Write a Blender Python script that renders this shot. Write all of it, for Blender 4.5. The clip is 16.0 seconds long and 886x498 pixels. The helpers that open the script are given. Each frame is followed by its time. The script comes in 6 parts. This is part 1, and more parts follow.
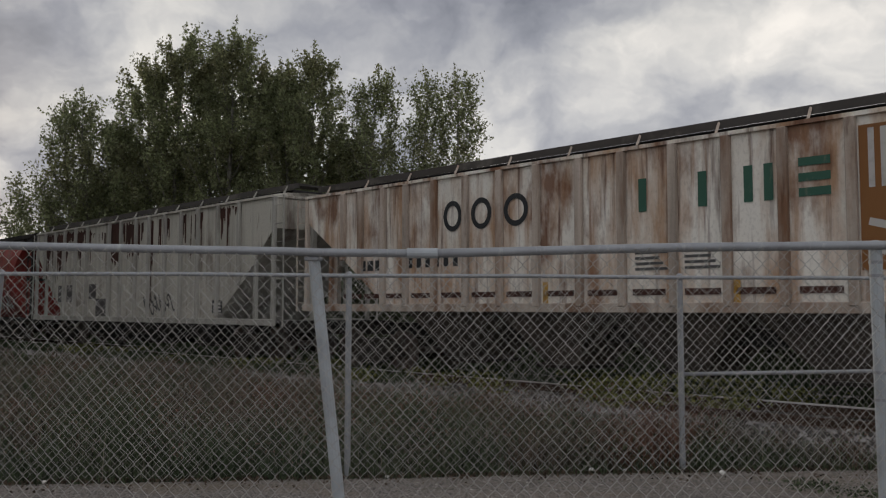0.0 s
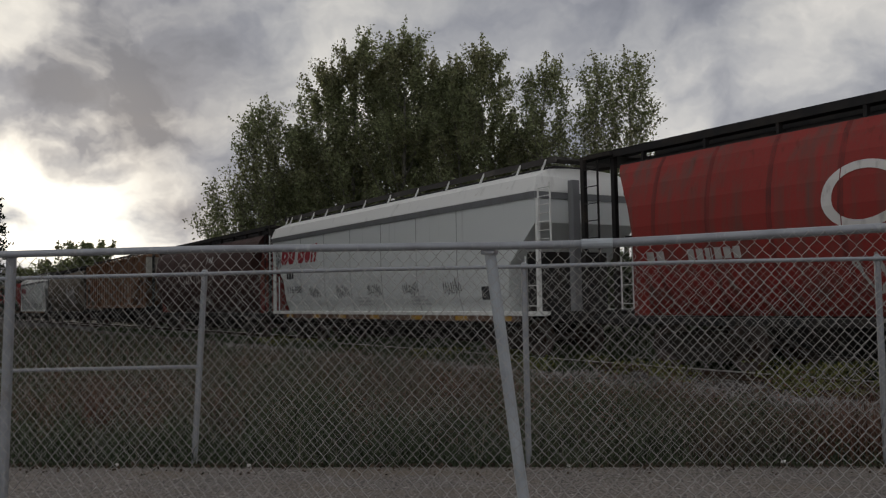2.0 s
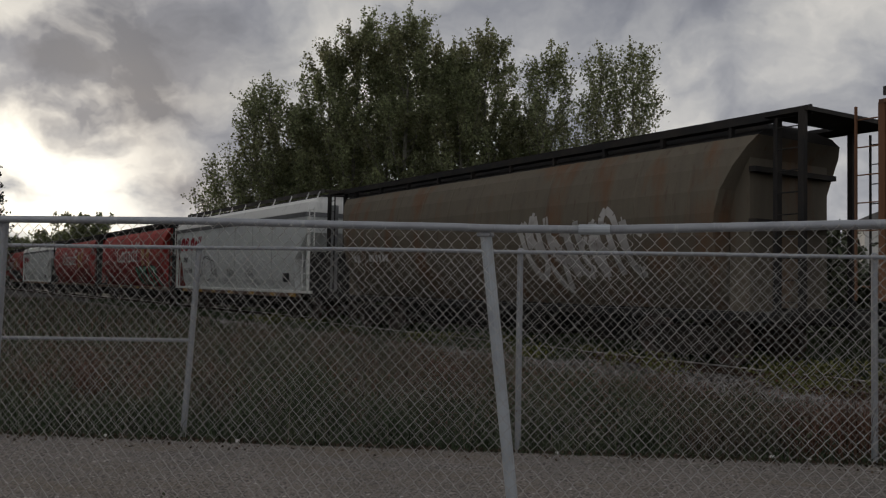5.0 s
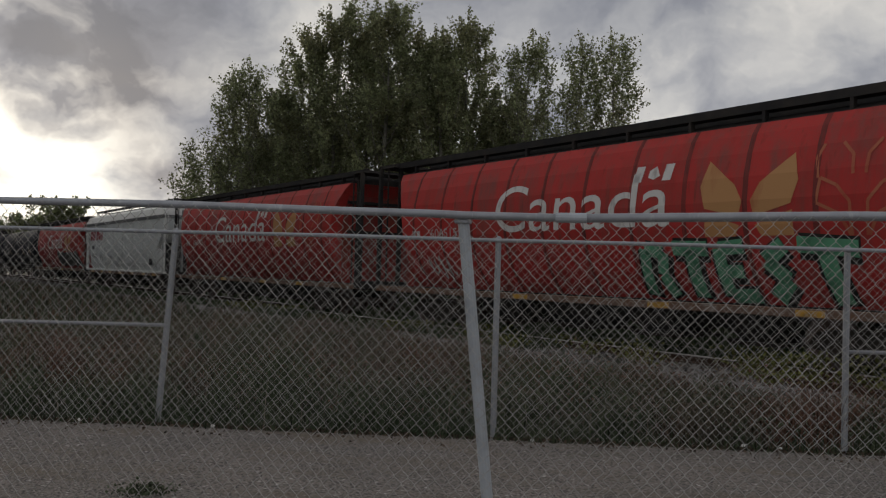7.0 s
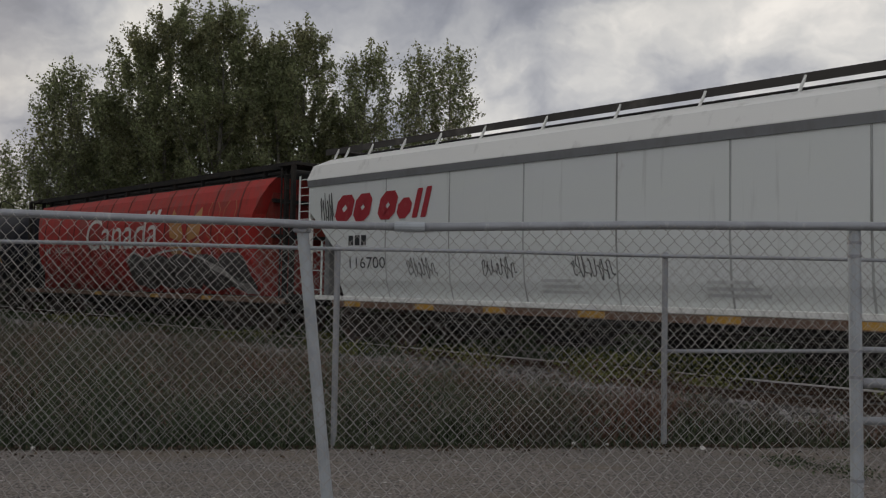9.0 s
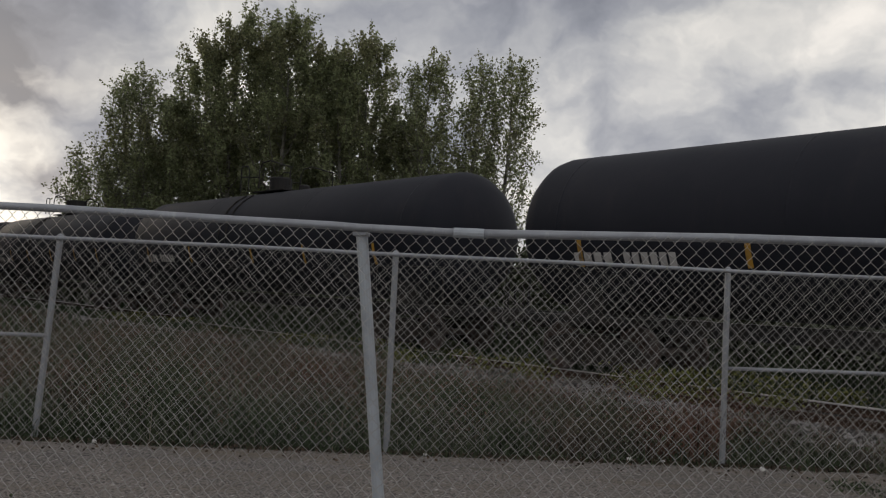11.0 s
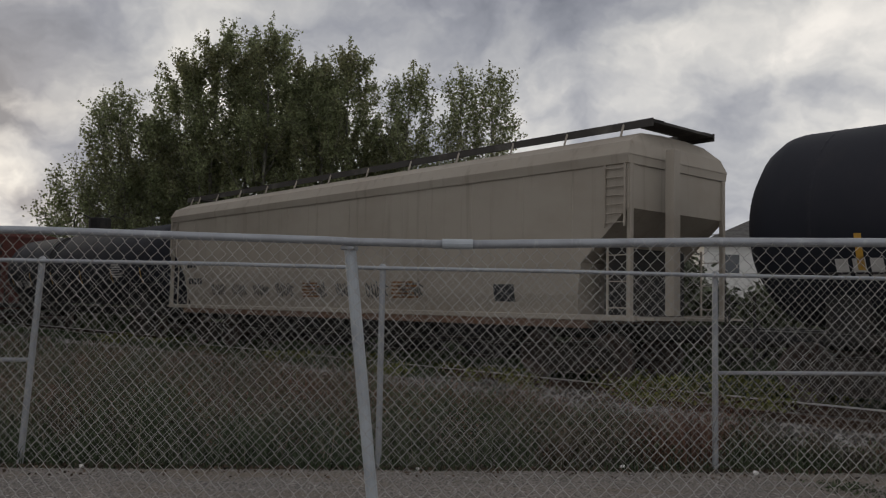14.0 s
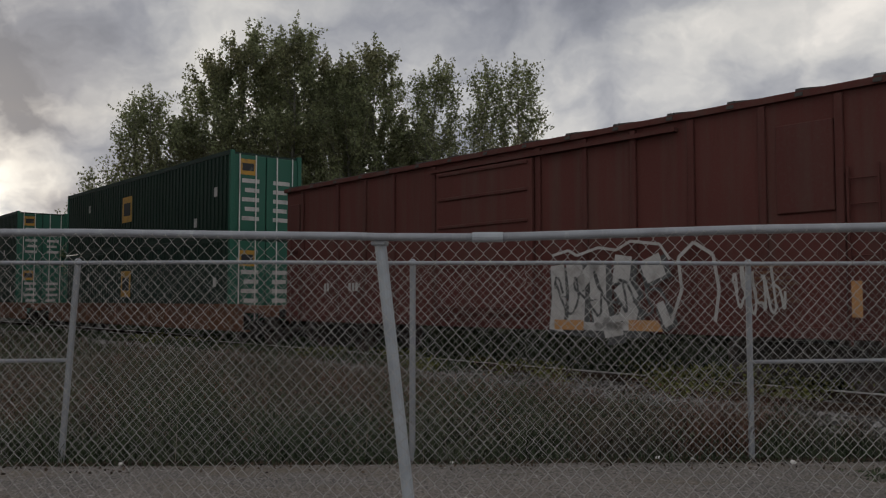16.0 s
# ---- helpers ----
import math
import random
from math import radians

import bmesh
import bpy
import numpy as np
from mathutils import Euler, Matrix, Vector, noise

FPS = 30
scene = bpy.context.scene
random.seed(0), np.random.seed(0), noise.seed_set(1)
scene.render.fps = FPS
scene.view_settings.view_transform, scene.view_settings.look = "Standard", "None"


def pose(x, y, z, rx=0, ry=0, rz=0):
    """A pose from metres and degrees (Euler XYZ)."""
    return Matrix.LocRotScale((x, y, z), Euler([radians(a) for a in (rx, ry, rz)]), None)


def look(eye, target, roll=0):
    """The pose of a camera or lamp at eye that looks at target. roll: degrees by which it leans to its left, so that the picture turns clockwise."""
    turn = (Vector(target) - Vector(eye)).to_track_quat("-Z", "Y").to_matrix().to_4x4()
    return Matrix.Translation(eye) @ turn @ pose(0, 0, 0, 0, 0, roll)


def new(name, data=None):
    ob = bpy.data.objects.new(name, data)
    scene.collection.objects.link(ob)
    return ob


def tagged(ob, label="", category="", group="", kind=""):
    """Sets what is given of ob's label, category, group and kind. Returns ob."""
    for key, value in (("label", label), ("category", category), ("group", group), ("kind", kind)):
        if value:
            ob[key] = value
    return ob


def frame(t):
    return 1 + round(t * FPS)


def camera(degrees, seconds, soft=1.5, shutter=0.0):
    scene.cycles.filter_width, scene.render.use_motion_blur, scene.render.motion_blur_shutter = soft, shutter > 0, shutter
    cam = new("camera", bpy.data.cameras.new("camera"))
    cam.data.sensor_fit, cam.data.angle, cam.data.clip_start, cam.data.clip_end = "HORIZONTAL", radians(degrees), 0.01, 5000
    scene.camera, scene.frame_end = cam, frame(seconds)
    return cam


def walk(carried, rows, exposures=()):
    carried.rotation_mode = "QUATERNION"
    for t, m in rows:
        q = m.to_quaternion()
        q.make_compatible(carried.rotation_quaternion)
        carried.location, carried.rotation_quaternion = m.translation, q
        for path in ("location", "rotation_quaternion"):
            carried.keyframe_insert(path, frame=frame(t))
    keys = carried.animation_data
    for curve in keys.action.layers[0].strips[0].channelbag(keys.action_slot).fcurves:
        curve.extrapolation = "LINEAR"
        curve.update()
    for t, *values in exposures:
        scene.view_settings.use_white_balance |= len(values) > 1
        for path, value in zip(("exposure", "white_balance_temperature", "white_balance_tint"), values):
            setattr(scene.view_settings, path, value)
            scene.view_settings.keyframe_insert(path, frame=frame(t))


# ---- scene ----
cam = camera(53.7, 16.0, soft=1.2)

PATH = [
    (0, (0.184, -0.081, 1.523), (0.028, 1.908, 1.66), 0.1),
    (0.5, (0.193, -0.084, 1.531), (-0.001, 1.901, 1.681), -0.3),
    (1, (0.19, -0.092, 1.537), (-0.089, 1.884, 1.676), -0.7),
    (1.5, (0.197, -0.121, 1.542), (-0.249, 1.826, 1.66), -1.3),
    (2, (0.189, -0.144, 1.538), (-0.356, 1.777, 1.653), -1.1),
    (2.5, (0.181, -0.145, 1.536), (-0.378, 1.77, 1.669), -1),
    (3, (0.183, -0.127, 1.534), (-0.371, 1.789, 1.683), -1.2),
    (3.5, (0.202, -0.111, 1.522), (-0.35, 1.805, 1.67), -0.8),
    (4, (0.189, -0.102, 1.522), (-0.374, 1.813, 1.646), 0.4),
    (6.5, (0.194, -0.107, 1.501), (-0.321, 1.825, 1.558), 1.7),
    (7, (0.2, -0.105, 1.503), (-0.294, 1.833, 1.56), 1.7),
    (7.5, (0.197, -0.114, 1.5), (-0.27, 1.83, 1.548), 1.7),
    (8, (0.2, -0.12, 1.506), (-0.223, 1.835, 1.543), 1.2),
    (8.5, (0.204, -0.124, 1.518), (-0.122, 1.849, 1.561), -0.4),
    (9, (0.205, -0.144, 1.507), (0.072, 1.849, 1.59), 1),
    (9.5, (0.216, -0.141, 1.499), (0.098, 1.849, 1.663), -0.2),
    (10, (0.214, -0.13, 1.493), (-0.015, 1.853, 1.605), 0.5),
    (12.5, (0.16, -0.114, 1.492), (-0.079, 1.87, 1.588), 4.3),
    (13, (0.155, -0.095, 1.498), (-0.086, 1.888, 1.598), 4.2),
    (13.5, (0.159, -0.086, 1.497), (-0.079, 1.897, 1.6), 3.4),
    (14, (0.166, -0.091, 1.489), (-0.062, 1.891, 1.619), 1.1),
    (14.5, (0.154, -0.105, 1.485), (-0.092, 1.874, 1.64), -0.5),
    (15, (0.155, -0.109, 1.477), (-0.11, 1.869, 1.611), -0.7),
    (15.5, (0.157, -0.103, 1.483), (-0.122, 1.873, 1.606), -0.4),
    (16, (0.159, -0.097, 1.484), (-0.134, 1.878, 1.601), -0),
]
walk(cam, [(t, look(eye, target, roll)) for t, eye, target, roll in PATH],
     exposures=[(0, 0.05), (0.5, -0.02), (1.5, -0.15), (2.5, -0.22), (4, -0.35), (6.5, -0.25), (7.5, -0.18), (8.5, -0.08), (9.5, -0.02), (10.2, 0.03), (12.5, -0.06), (13.5, -0.02), (14.5, -0.0), (16, -0.1)])

# ---- world and light: overcast evening, the sun low behind cloud beyond the train ----
SUN = Vector((-0.67, 0.74, 0.10)).normalized()


def build_world():
    w = bpy.data.worlds.new("overcast_sky")
    scene.world = w
    w.use_nodes = True
    nt = w.node_tree
    nt.nodes.clear()
    N = lambda kind, **kw: make_node(nt, kind, **kw)
    out, bg = N("ShaderNodeOutputWorld"), N("ShaderNodeBackground")
    nt.links.new(bg.outputs[0], out.inputs[0])
    co = N("ShaderNodeTexCoord")
    sep = N("ShaderNodeSeparateXYZ")
    nt.links.new(co.outputs["Generated"], sep.inputs[0])
    h = math_node(nt, "ADD", math_node(nt, "MAXIMUM", sep.outputs[2], 0.0), 0.42)
    px, py = math_node(nt, "DIVIDE", sep.outputs[0], h), math_node(nt, "DIVIDE", sep.outputs[1], h)
    comb = N("ShaderNodeCombineXYZ")
    nt.links.new(px, comb.inputs[0])
    nt.links.new(py, comb.inputs[1])
    comb.inputs[2].default_value = 5.15
    # the direction, ruffled by noise, so that cloud edges are ragged
    ruffle = N("ShaderNodeTexNoise")
    ruffle.inputs["Scale"].default_value, ruffle.inputs["Detail"].default_value = 9.0, 5.0
    nt.links.new(co.outputs["Generated"], ruffle.inputs["Vector"])
    shift = N("ShaderNodeVectorMath", operation="SUBTRACT")
    nt.links.new(ruffle.outputs["Color"], shift.inputs[0])
    shift.inputs[1].default_value = (0.5, 0.5, 0.5)
    small = N("ShaderNodeVectorMath", operation="SCALE")
    small.inputs["Scale"].default_value = 0.20
    nt.links.new(shift.outputs[0], small.inputs[0])
    moved = N("ShaderNodeVectorMath", operation="ADD")
    nt.links.new(co.outputs["Generated"], moved.inputs[0])
    nt.links.new(small.outputs[0], moved.inputs[1])
    wander = N("ShaderNodeVectorMath", operation="NORMALIZE")
    nt.links.new(moved.outputs[0], wander.inputs[0])
    big = N("ShaderNodeTexNoise")
    big.inputs["Scale"].default_value, big.inputs["Detail"].default_value = 2.9, 5.0
    big.inputs["Roughness"].default_value, big.inputs["Distortion"].default_value = 0.52, 0.0
    puff = N("ShaderNodeVectorMath", operation="SCALE")
    puff.inputs["Scale"].default_value = 0.27
    nt.links.new(shift.outputs[0], puff.inputs[0])
    billow = N("ShaderNodeVectorMath", operation="ADD")
    nt.links.new(comb.outputs[0], billow.inputs[0])
    nt.links.new(puff.outputs[0], billow.inputs[1])
    nt.links.new(billow.outputs[0], big.inputs["Vector"])
    # banks and breaks of the cloud deck: soft regions that shift the cloud noise
    fac = big.outputs["Fac"]
    for az, up, width, push in ((8.0, 15.3, 2.8, 0.15), (21.0, 15.0, 6.0, 0.15), (1.0, 11.0, 6.0, 0.08), (2.0, 18.5, 5.5, -0.08), (15.5, 20.0, 4.0, -0.08), (-37.0, 15.0, 6.0, -0.10), (-24.0, 17.0, 7.0, 0.05), (-33.5, 10.5, 3.0, -0.07), (-30.0, 13.5, 2.5, 0.07), (-44.5, 12.0, 2.5, 0.12)):
        az, up = math.radians(az), math.radians(up)
        d = N("ShaderNodeVectorMath", operation="DOT_PRODUCT")
        nt.links.new(wander.outputs[0], d.inputs[0])
        d.inputs[1].default_value = (math.sin(az) * math.cos(up), math.cos(az) * math.cos(up), math.sin(up))
        bump = math_node(nt, "POWER", math_node(nt, "MAXIMUM", d.outputs["Value"], 0.0), 1.386 / math.radians(width) ** 2)
        fac = math_node(nt, "ADD", fac, math_node(nt, "MULTIPLY", bump, push))
    ramp = N("ShaderNodeValToRGB")
    nt.links.new(fac, ramp.inputs[0])
    el = ramp.color_ramp.elements
    el[0].position, el[0].color = 0.30, (0.21, 0.222, 0.262, 1)
    el[1].position, el[1].color = 0.72, (0.96, 0.91, 0.85, 1)
    for pos, col in ((0.41, (0.325, 0.335, 0.378, 1)), (0.51, (0.48, 0.483, 0.503, 1)), (0.61, (0.69, 0.675, 0.655, 1))):
        e = el.new(pos)
        e.color = col
    # thin places that let the blue sky through
    sky = N("ShaderNodeTexSky")
    sky.sky_type, sky.sun_disc = "NISHITA", False
    sky.sun_elevation, sky.sun_rotation = math.asin(SUN.z), math.atan2(SUN.x, SUN.y)
    dim = N("ShaderNodeVectorMath", operation="SCALE")
    dim.inputs["Scale"].default_value = 0.06
    nt.links.new(sky.outputs[0], dim.inputs[0])
    thin = N("ShaderNodeTexNoise")
    thin.inputs["Scale"].default_value, thin.inputs["Detail"].default_value = 1.6, 4.0
    nt.links.new(comb.outputs[0], thin.inputs["Vector"])
    tr = N("ShaderNodeMapRange")
    nt.links.new(thin.outputs["Fac"], tr.inputs[0])
    tr.inputs[1].default_value, tr.inputs[2].default_value, tr.inputs[4].default_value = 0.45, 0.7, 0.10
    mix = N("ShaderNodeMix", data_type="RGBA")
    nt.links.new(tr.outputs[0], mix.inputs[0])
    nt.links.new(ramp.outputs[0], mix.inputs[6])
    nt.links.new(dim.outputs[0], mix.inputs[7])
    # the glow of the hidden sun, broken by the clouds
    dot = N("ShaderNodeVectorMath", operation="DOT_PRODUCT")
    nt.links.new(wander.outputs[0], dot.inputs[0])
    dot.inputs[1].default_value = SUN
    g = math_node(nt, "MAXIMUM", dot.outputs["Value"], 0.0)
    glow = math_node(nt, "ADD", math_node(nt, "MULTIPLY", math_node(nt, "POWER", g, 220.0), 0.55), math_node(nt, "MULTIPLY", math_node(nt, "POWER", g, 45.0), 0.52))
    brk = N("ShaderNodeMapRange")
    nt.links.new(big.outputs["Fac"], brk.inputs[0])
    brk.inputs[1].default_value, brk.inputs[2].default_value = 0.42, 0.58
    brk.inputs[3].default_value, brk.inputs[4].default_value = 0.12, 1.35
    amount = math_node(nt, "MULTIPLY", glow, brk.outputs[0])
    warm = N("ShaderNodeVectorMath", operation="SCALE")
    warm.inputs[0].default_value = (1.0, 0.90, 0.70)
    nt.links.new(amount, warm.inputs["Scale"])
    add = N("ShaderNodeVectorMath", operation="ADD")
    # the cloud deck is brighter towards the horizon
    lift = N("ShaderNodeMapRange")
    nt.links.new(sep.outputs[2], lift.inputs[0])
    lift.inputs[1].default_value, lift.inputs[2].default_value = 0.0, 0.45
    lift.inputs[3].default_value, lift.inputs[4].default_value = 1.12, 0.90
    deck = N("ShaderNodeVectorMath", operation="SCALE")
    nt.links.new(mix.outputs[2], deck.inputs[0])
    # paler deck away from the sunset, unseen, brightened to light the near car sides
    rear = N("ShaderNodeMapRange")
    nt.links.new(sep.outputs[1], rear.inputs[0])
    rear.inputs[1].default_value, rear.inputs[2].default_value = 0.6, -0.7
    rear.inputs[3].default_value, rear.inputs[4].default_value = 1.0, 1.45
    nt.links.new(math_node(nt, "MULTIPLY", lift.outputs[0], rear.outputs[0]), deck.inputs["Scale"])
    nt.links.new(deck.outputs[0], add.inputs[0])
    nt.links.new(warm.outputs[0], add.inputs[1])
    nt.links.new(add.outputs[0], bg.inputs[0])
    bg.inputs[1].default_value = 1.0


def make_node(nt, kind, **kw):
    nd = nt.nodes.new(kind)
    if "operation" in kw:
        nd.operation = kw["operation"]
    if "data_type" in kw:
        nd.data_type = kw["data_type"]
    return nd


def math_node(nt, op, a, b=None):
    nd = make_node(nt, "ShaderNodeMath", operation=op)
    for i, v in enumerate((a, b)):
        if v is None:
            continue
        if isinstance(v, (int, float)):
            nd.inputs[i].default_value = v
        else:
            nt.links.new(v, nd.inputs[i])
    return nd.outputs[0]


build_world()
sun_data = bpy.data.lights.new("sun", "SUN")
sun_data.energy, sun_data.angle, sun_data.color = 0.6, radians(14), (1.0, 0.84, 0.64)
sun_lamp = new("sun", sun_data)
sun_lamp.matrix_world = look(SUN * 100, (0, 0, 0))


# ---- materials ----
def material(name, base, rough=0.7, metal=0.0, spots=(), bump=0.0, bump_scale=40.0, island=0.0, spec=0.3, coords="Object", per_object=0.0, thin=0.0):
    """spots: layers (colour, scale xyz, low, high, amount, detail, offset) of noise laid over the base colour."""
    m = bpy.data.materials.new(name)
    m.use_nodes = True
    nt = m.node_tree
    b = nt.nodes["Principled BSDF"]
    b.inputs["Roughness"].default_value, b.inputs["Metallic"].default_value = rough, metal
    b.inputs["Specular IOR Level"].default_value = spec
    co = make_node(nt, "ShaderNodeTexCoord")
    rgb = make_node(nt, "ShaderNodeRGB")
    rgb.outputs[0].default_value = (*base, 1)
    colour = rgb.outputs[0]
    for col, scale, low, high, amount, detail, offset in spots:
        mp = make_node(nt, "ShaderNodeMapping")
        nt.links.new(co.outputs[coords], mp.inputs[0])
        mp.inputs["Scale"].default_value = scale
        mp.inputs["Location"].default_value = (offset, offset * 0.7, offset * 1.3)
        nz = make_node(nt, "ShaderNodeTexNoise")
        nz.inputs["Scale"].default_value, nz.inputs["Detail"].default_value = 1.0, detail
        nz.inputs["Roughness"].default_value = 0.6
        nt.links.new(mp.outputs[0], nz.inputs["Vector"])
        mr = make_node(nt, "ShaderNodeMapRange")
        nt.links.new(nz.outputs["Fac"], mr.inputs[0])
        mr.inputs[1].default_value, mr.inputs[2].default_value, mr.inputs[4].default_value = low, high, amount
        mx = make_node(nt, "ShaderNodeMix", data_type="RGBA")
        nt.links.new(mr.outputs[0], mx.inputs[0])
        nt.links.new(colour, mx.inputs[6])
        mx.inputs[7].default_value = (*col, 1)
        colour = mx.outputs[2]
    if island or per_object:
        src = make_node(nt, "ShaderNodeNewGeometry").outputs["Random Per Island"] if island else make_node(nt, "ShaderNodeObjectInfo").outputs["Random"]
        k = island or per_object
        mr = make_node(nt, "ShaderNodeMapRange")
        nt.links.new(src, mr.inputs[0])
        mr.inputs[3].default_value, mr.inputs[4].default_value = 1 - k, 1 + k
        sc = make_node(nt, "ShaderNodeVectorMath", operation="SCALE")
        nt.links.new(colour, sc.inputs[0])
        nt.links.new(mr.outputs[0], sc.inputs["Scale"])
        colour = sc.outputs[0]
    nt.links.new(colour, b.inputs["Base Color"])
    if thin:
        tl, mixer = make_node(nt, "ShaderNodeBsdfTranslucent"), make_node(nt, "ShaderNodeMixShader")
        nt.links.new(colour, tl.inputs[0])
        mixer.inputs[0].default_value = thin
        nt.links.new(b.outputs[0], mixer.inputs[1])
        nt.links.new(tl.outputs[0], mixer.inputs[2])
        nt.links.new(mixer.outputs[0], nt.nodes["Material Output"].inputs[0])
    if bump:
        nz = make_node(nt, "ShaderNodeTexNoise")
        nz.inputs["Scale"].default_value, nz.inputs["Detail"].default_value = bump_scale, 4.0
        nt.links.new(co.outputs[coords], nz.inputs["Vector"])
        bp = make_node(nt, "ShaderNodeBump")
        bp.inputs["Strength"].default_value, bp.inputs["Distance"].default_value = bump, 0.01
        nt.links.new(nz.outputs["Fac"], bp.inputs["Height"])
        nt.links.new(bp.outputs[0], b.inputs["Normal"])
    return m


RUST, DARK_RUST, GRIME = (0.16, 0.07, 0.03), (0.075, 0.032, 0.018), (0.10, 0.085, 0.07)


def weathered(name, base, rust=0.5, rust_low=0.52, grime=0.5, seed=0.0, rough=0.75, rust_col=RUST):
    """Old railway paint: fine grain, long vertical streaks of grime, rust patches, road dirt."""
    pale = tuple(min(0.9, c * 1.18) for c in base)
    return material(name, base, rough, spots=(
        (pale, (0.8, 0.8, 0.5), 0.45, 0.75, 0.6, 3.0, seed),
        (GRIME, (3.2, 3.2, 0.22), 0.46, 0.72, grime, 4.0, seed + 5),
        (rust_col, (1.25, 1.25, 0.30), rust_low, rust_low + 0.16, rust, 6.0, seed + 11),
        (DARK_RUST, (7.0, 7.0, 0.9), 0.60, 0.74, rust * 0.8, 5.0, seed + 17),
        (GRIME, (22, 22, 22), 0.5, 0.8, 0.25, 3.0, seed + 23)), bump=0.25, bump_scale=9.0, spec=0.2)


M = {}
M["asphalt"] = material("asphalt", (0.190, 0.166, 0.148), 0.92, spots=(
    ((0.125, 0.116, 0.11), (0.7, 0.7, 0.7), 0.42, 0.7, 0.7, 4.0, 2.0),
    ((0.075, 0.068, 0.062), (2.2, 3.5, 2), 0.60, 0.72, 0.6, 6.0, 22.0),
    ((0.055, 0.051, 0.049), (42, 42, 42), 0.50, 0.58, 0.85, 1.0, 9.0),
    ((0.30, 0.275, 0.25), (48, 48, 48), 0.55, 0.62, 0.9, 1.0, 3.0),
    ((0.55, 0.52, 0.49), (24, 24, 24), 0.69, 0.73, 0.8, 1.0, 31.0),
    ((0.15, 0.120, 0.088), (0.9, 2.4, 1), 0.50, 0.7, 0.6, 5.0, 14.0)), bump=1.0, bump_scale=60.0, spec=0.2)
M["soil"] = material("dry_soil", (0.040, 0.034, 0.027), 0.95, spots=(
    ((0.045, 0.05, 0.028), (0.5, 0.5, 0.5), 0.45, 0.65, 0.8, 5.0, 0.0),
    ((0.075, 0.062, 0.048), (9, 9, 9), 0.55, 0.75, 0.6, 4.0, 4.0)), bump=0.8, bump_scale=18.0)
M["ballast"] = material("ballast_gravel", (0.055, 0.050, 0.047), 0.95, spots=(
    ((0.024, 0.022, 0.021), (14, 14, 14), 0.45, 0.6, 0.8, 3.0, 0.0),
    ((0.055, 0.044, 0.035), (0.7, 0.7, 0.7), 0.45, 0.7, 0.7, 4.0, 6.0)), bump=1.0, bump_scale=22.0)
M["stone"] = material("crushed_stone", (0.27, 0.26, 0.255), 0.9, island=0.55, spots=(
    ((0.10, 0.085, 0.07), (0.8, 0.8, 0.8), 0.4, 0.7, 0.7, 3.0, 0.0),))
M["rail"] = material("worn_rail_steel", (0.50, 0.47, 0.45), 0.40, 0.85, spots=((RUST, (2, 2, 2), 0.62, 0.8, 0.3, 4.0, 0),))
M["rail_rust"] = material("rusty_rail_web", (0.05, 0.032, 0.022), 0.9, spots=((DARK_RUST, (3, 3, 3), 0.45, 0.7, 0.7, 4.0, 0.0),))
M["sleeper"] = material("creosoted_timber", (0.055, 0.042, 0.033), 0.9, per_object=0.35, bump=0.5, bump_scale=25)
M["galv"] = material("galvanised_steel", (0.30, 0.312, 0.332), 0.50, 0.35, spots=(
    ((0.23, 0.235, 0.25), (6, 6, 6), 0.45, 0.7, 0.7, 4.0, 0.0), ((0.50, 0.50, 0.50), (30, 30, 8), 0.58, 0.75, 0.45, 3.0, 3.0),
    ((0.20, 0.14, 0.10), (5, 5, 5), 0.66, 0.8, 0.5, 4.0, 8.0)), bump=0.15, bump_scale=60)
M["galv_paint"] = material("grey_painted_steel", (0.385, 0.415, 0.44), 0.55, 0.1, spots=(
    ((0.24, 0.25, 0.265), (5, 5, 3), 0.45, 0.7, 0.7, 4.0, 1.0), ((0.46, 0.46, 0.46), (20, 20, 6), 0.62, 0.75, 0.4, 3.0, 5.0)), bump=0.15, bump_scale=50)
M["wire"] = material("galvanised_wire", (0.38, 0.37, 0.35), 0.65, 0.1, spots=(((0.17, 0.155, 0.14), (2.5, 2.5, 2.5), 0.45, 0.7, 0.7, 4.0, 0.0),))
M["bark"] = material("pale_poplar_bark", (0.20, 0.19, 0.16), 0.9, spots=(((0.07, 0.06, 0.05), (3, 3, 8), 0.5, 0.7, 0.8, 4.0, 0.0),), bump=0.6, bump_scale=12)
M["leaf"] = material("poplar_leaves", (0.235, 0.26, 0.135), 0.5, thin=0.5, island=0.45, spots=(((0.20, 0.165, 0.09), (0.25, 0.25, 0.25), 0.5, 0.7, 0.7, 3.0, 0.0),))
M["needle"] = material("spruce_needles", (0.03, 0.042, 0.026), 0.7, island=0.4)
M["grass_green"] = material("green_grass", (0.050, 0.070, 0.036), 0.8, thin=0.25, island=0.75, spots=(((0.09, 0.10, 0.055), (0.6, 0.6, 0.6), 0.45, 0.65, 0.7, 3.0, 0.0),))
M["grass_dry"] = material("dry_grass", (0.10, 0.088, 0.068), 0.85, thin=0.25, island=0.7, spots=(((0.15, 0.068, 0.045), (0.45, 0.45, 0.2), 0.46, 0.58, 0.75, 3.0, 3.0),))
M["straw"] = material("pale_straw_stalks", (0.24, 0.21, 0.165), 0.85, thin=0.2, island=0.5)
M["plume"] = material("faded_grass_plumes", (0.165, 0.14, 0.12), 0.9, thin=0.3, island=0.6, spots=(((0.19, 0.085, 0.06), (0.4, 0.4, 0.1), 0.48, 0.58, 0.8, 3.0, 3.0), ((0.12, 0.125, 0.08), (0.55, 0.55, 0.1), 0.52, 0.64, 0.8, 3.0, 17.0)))
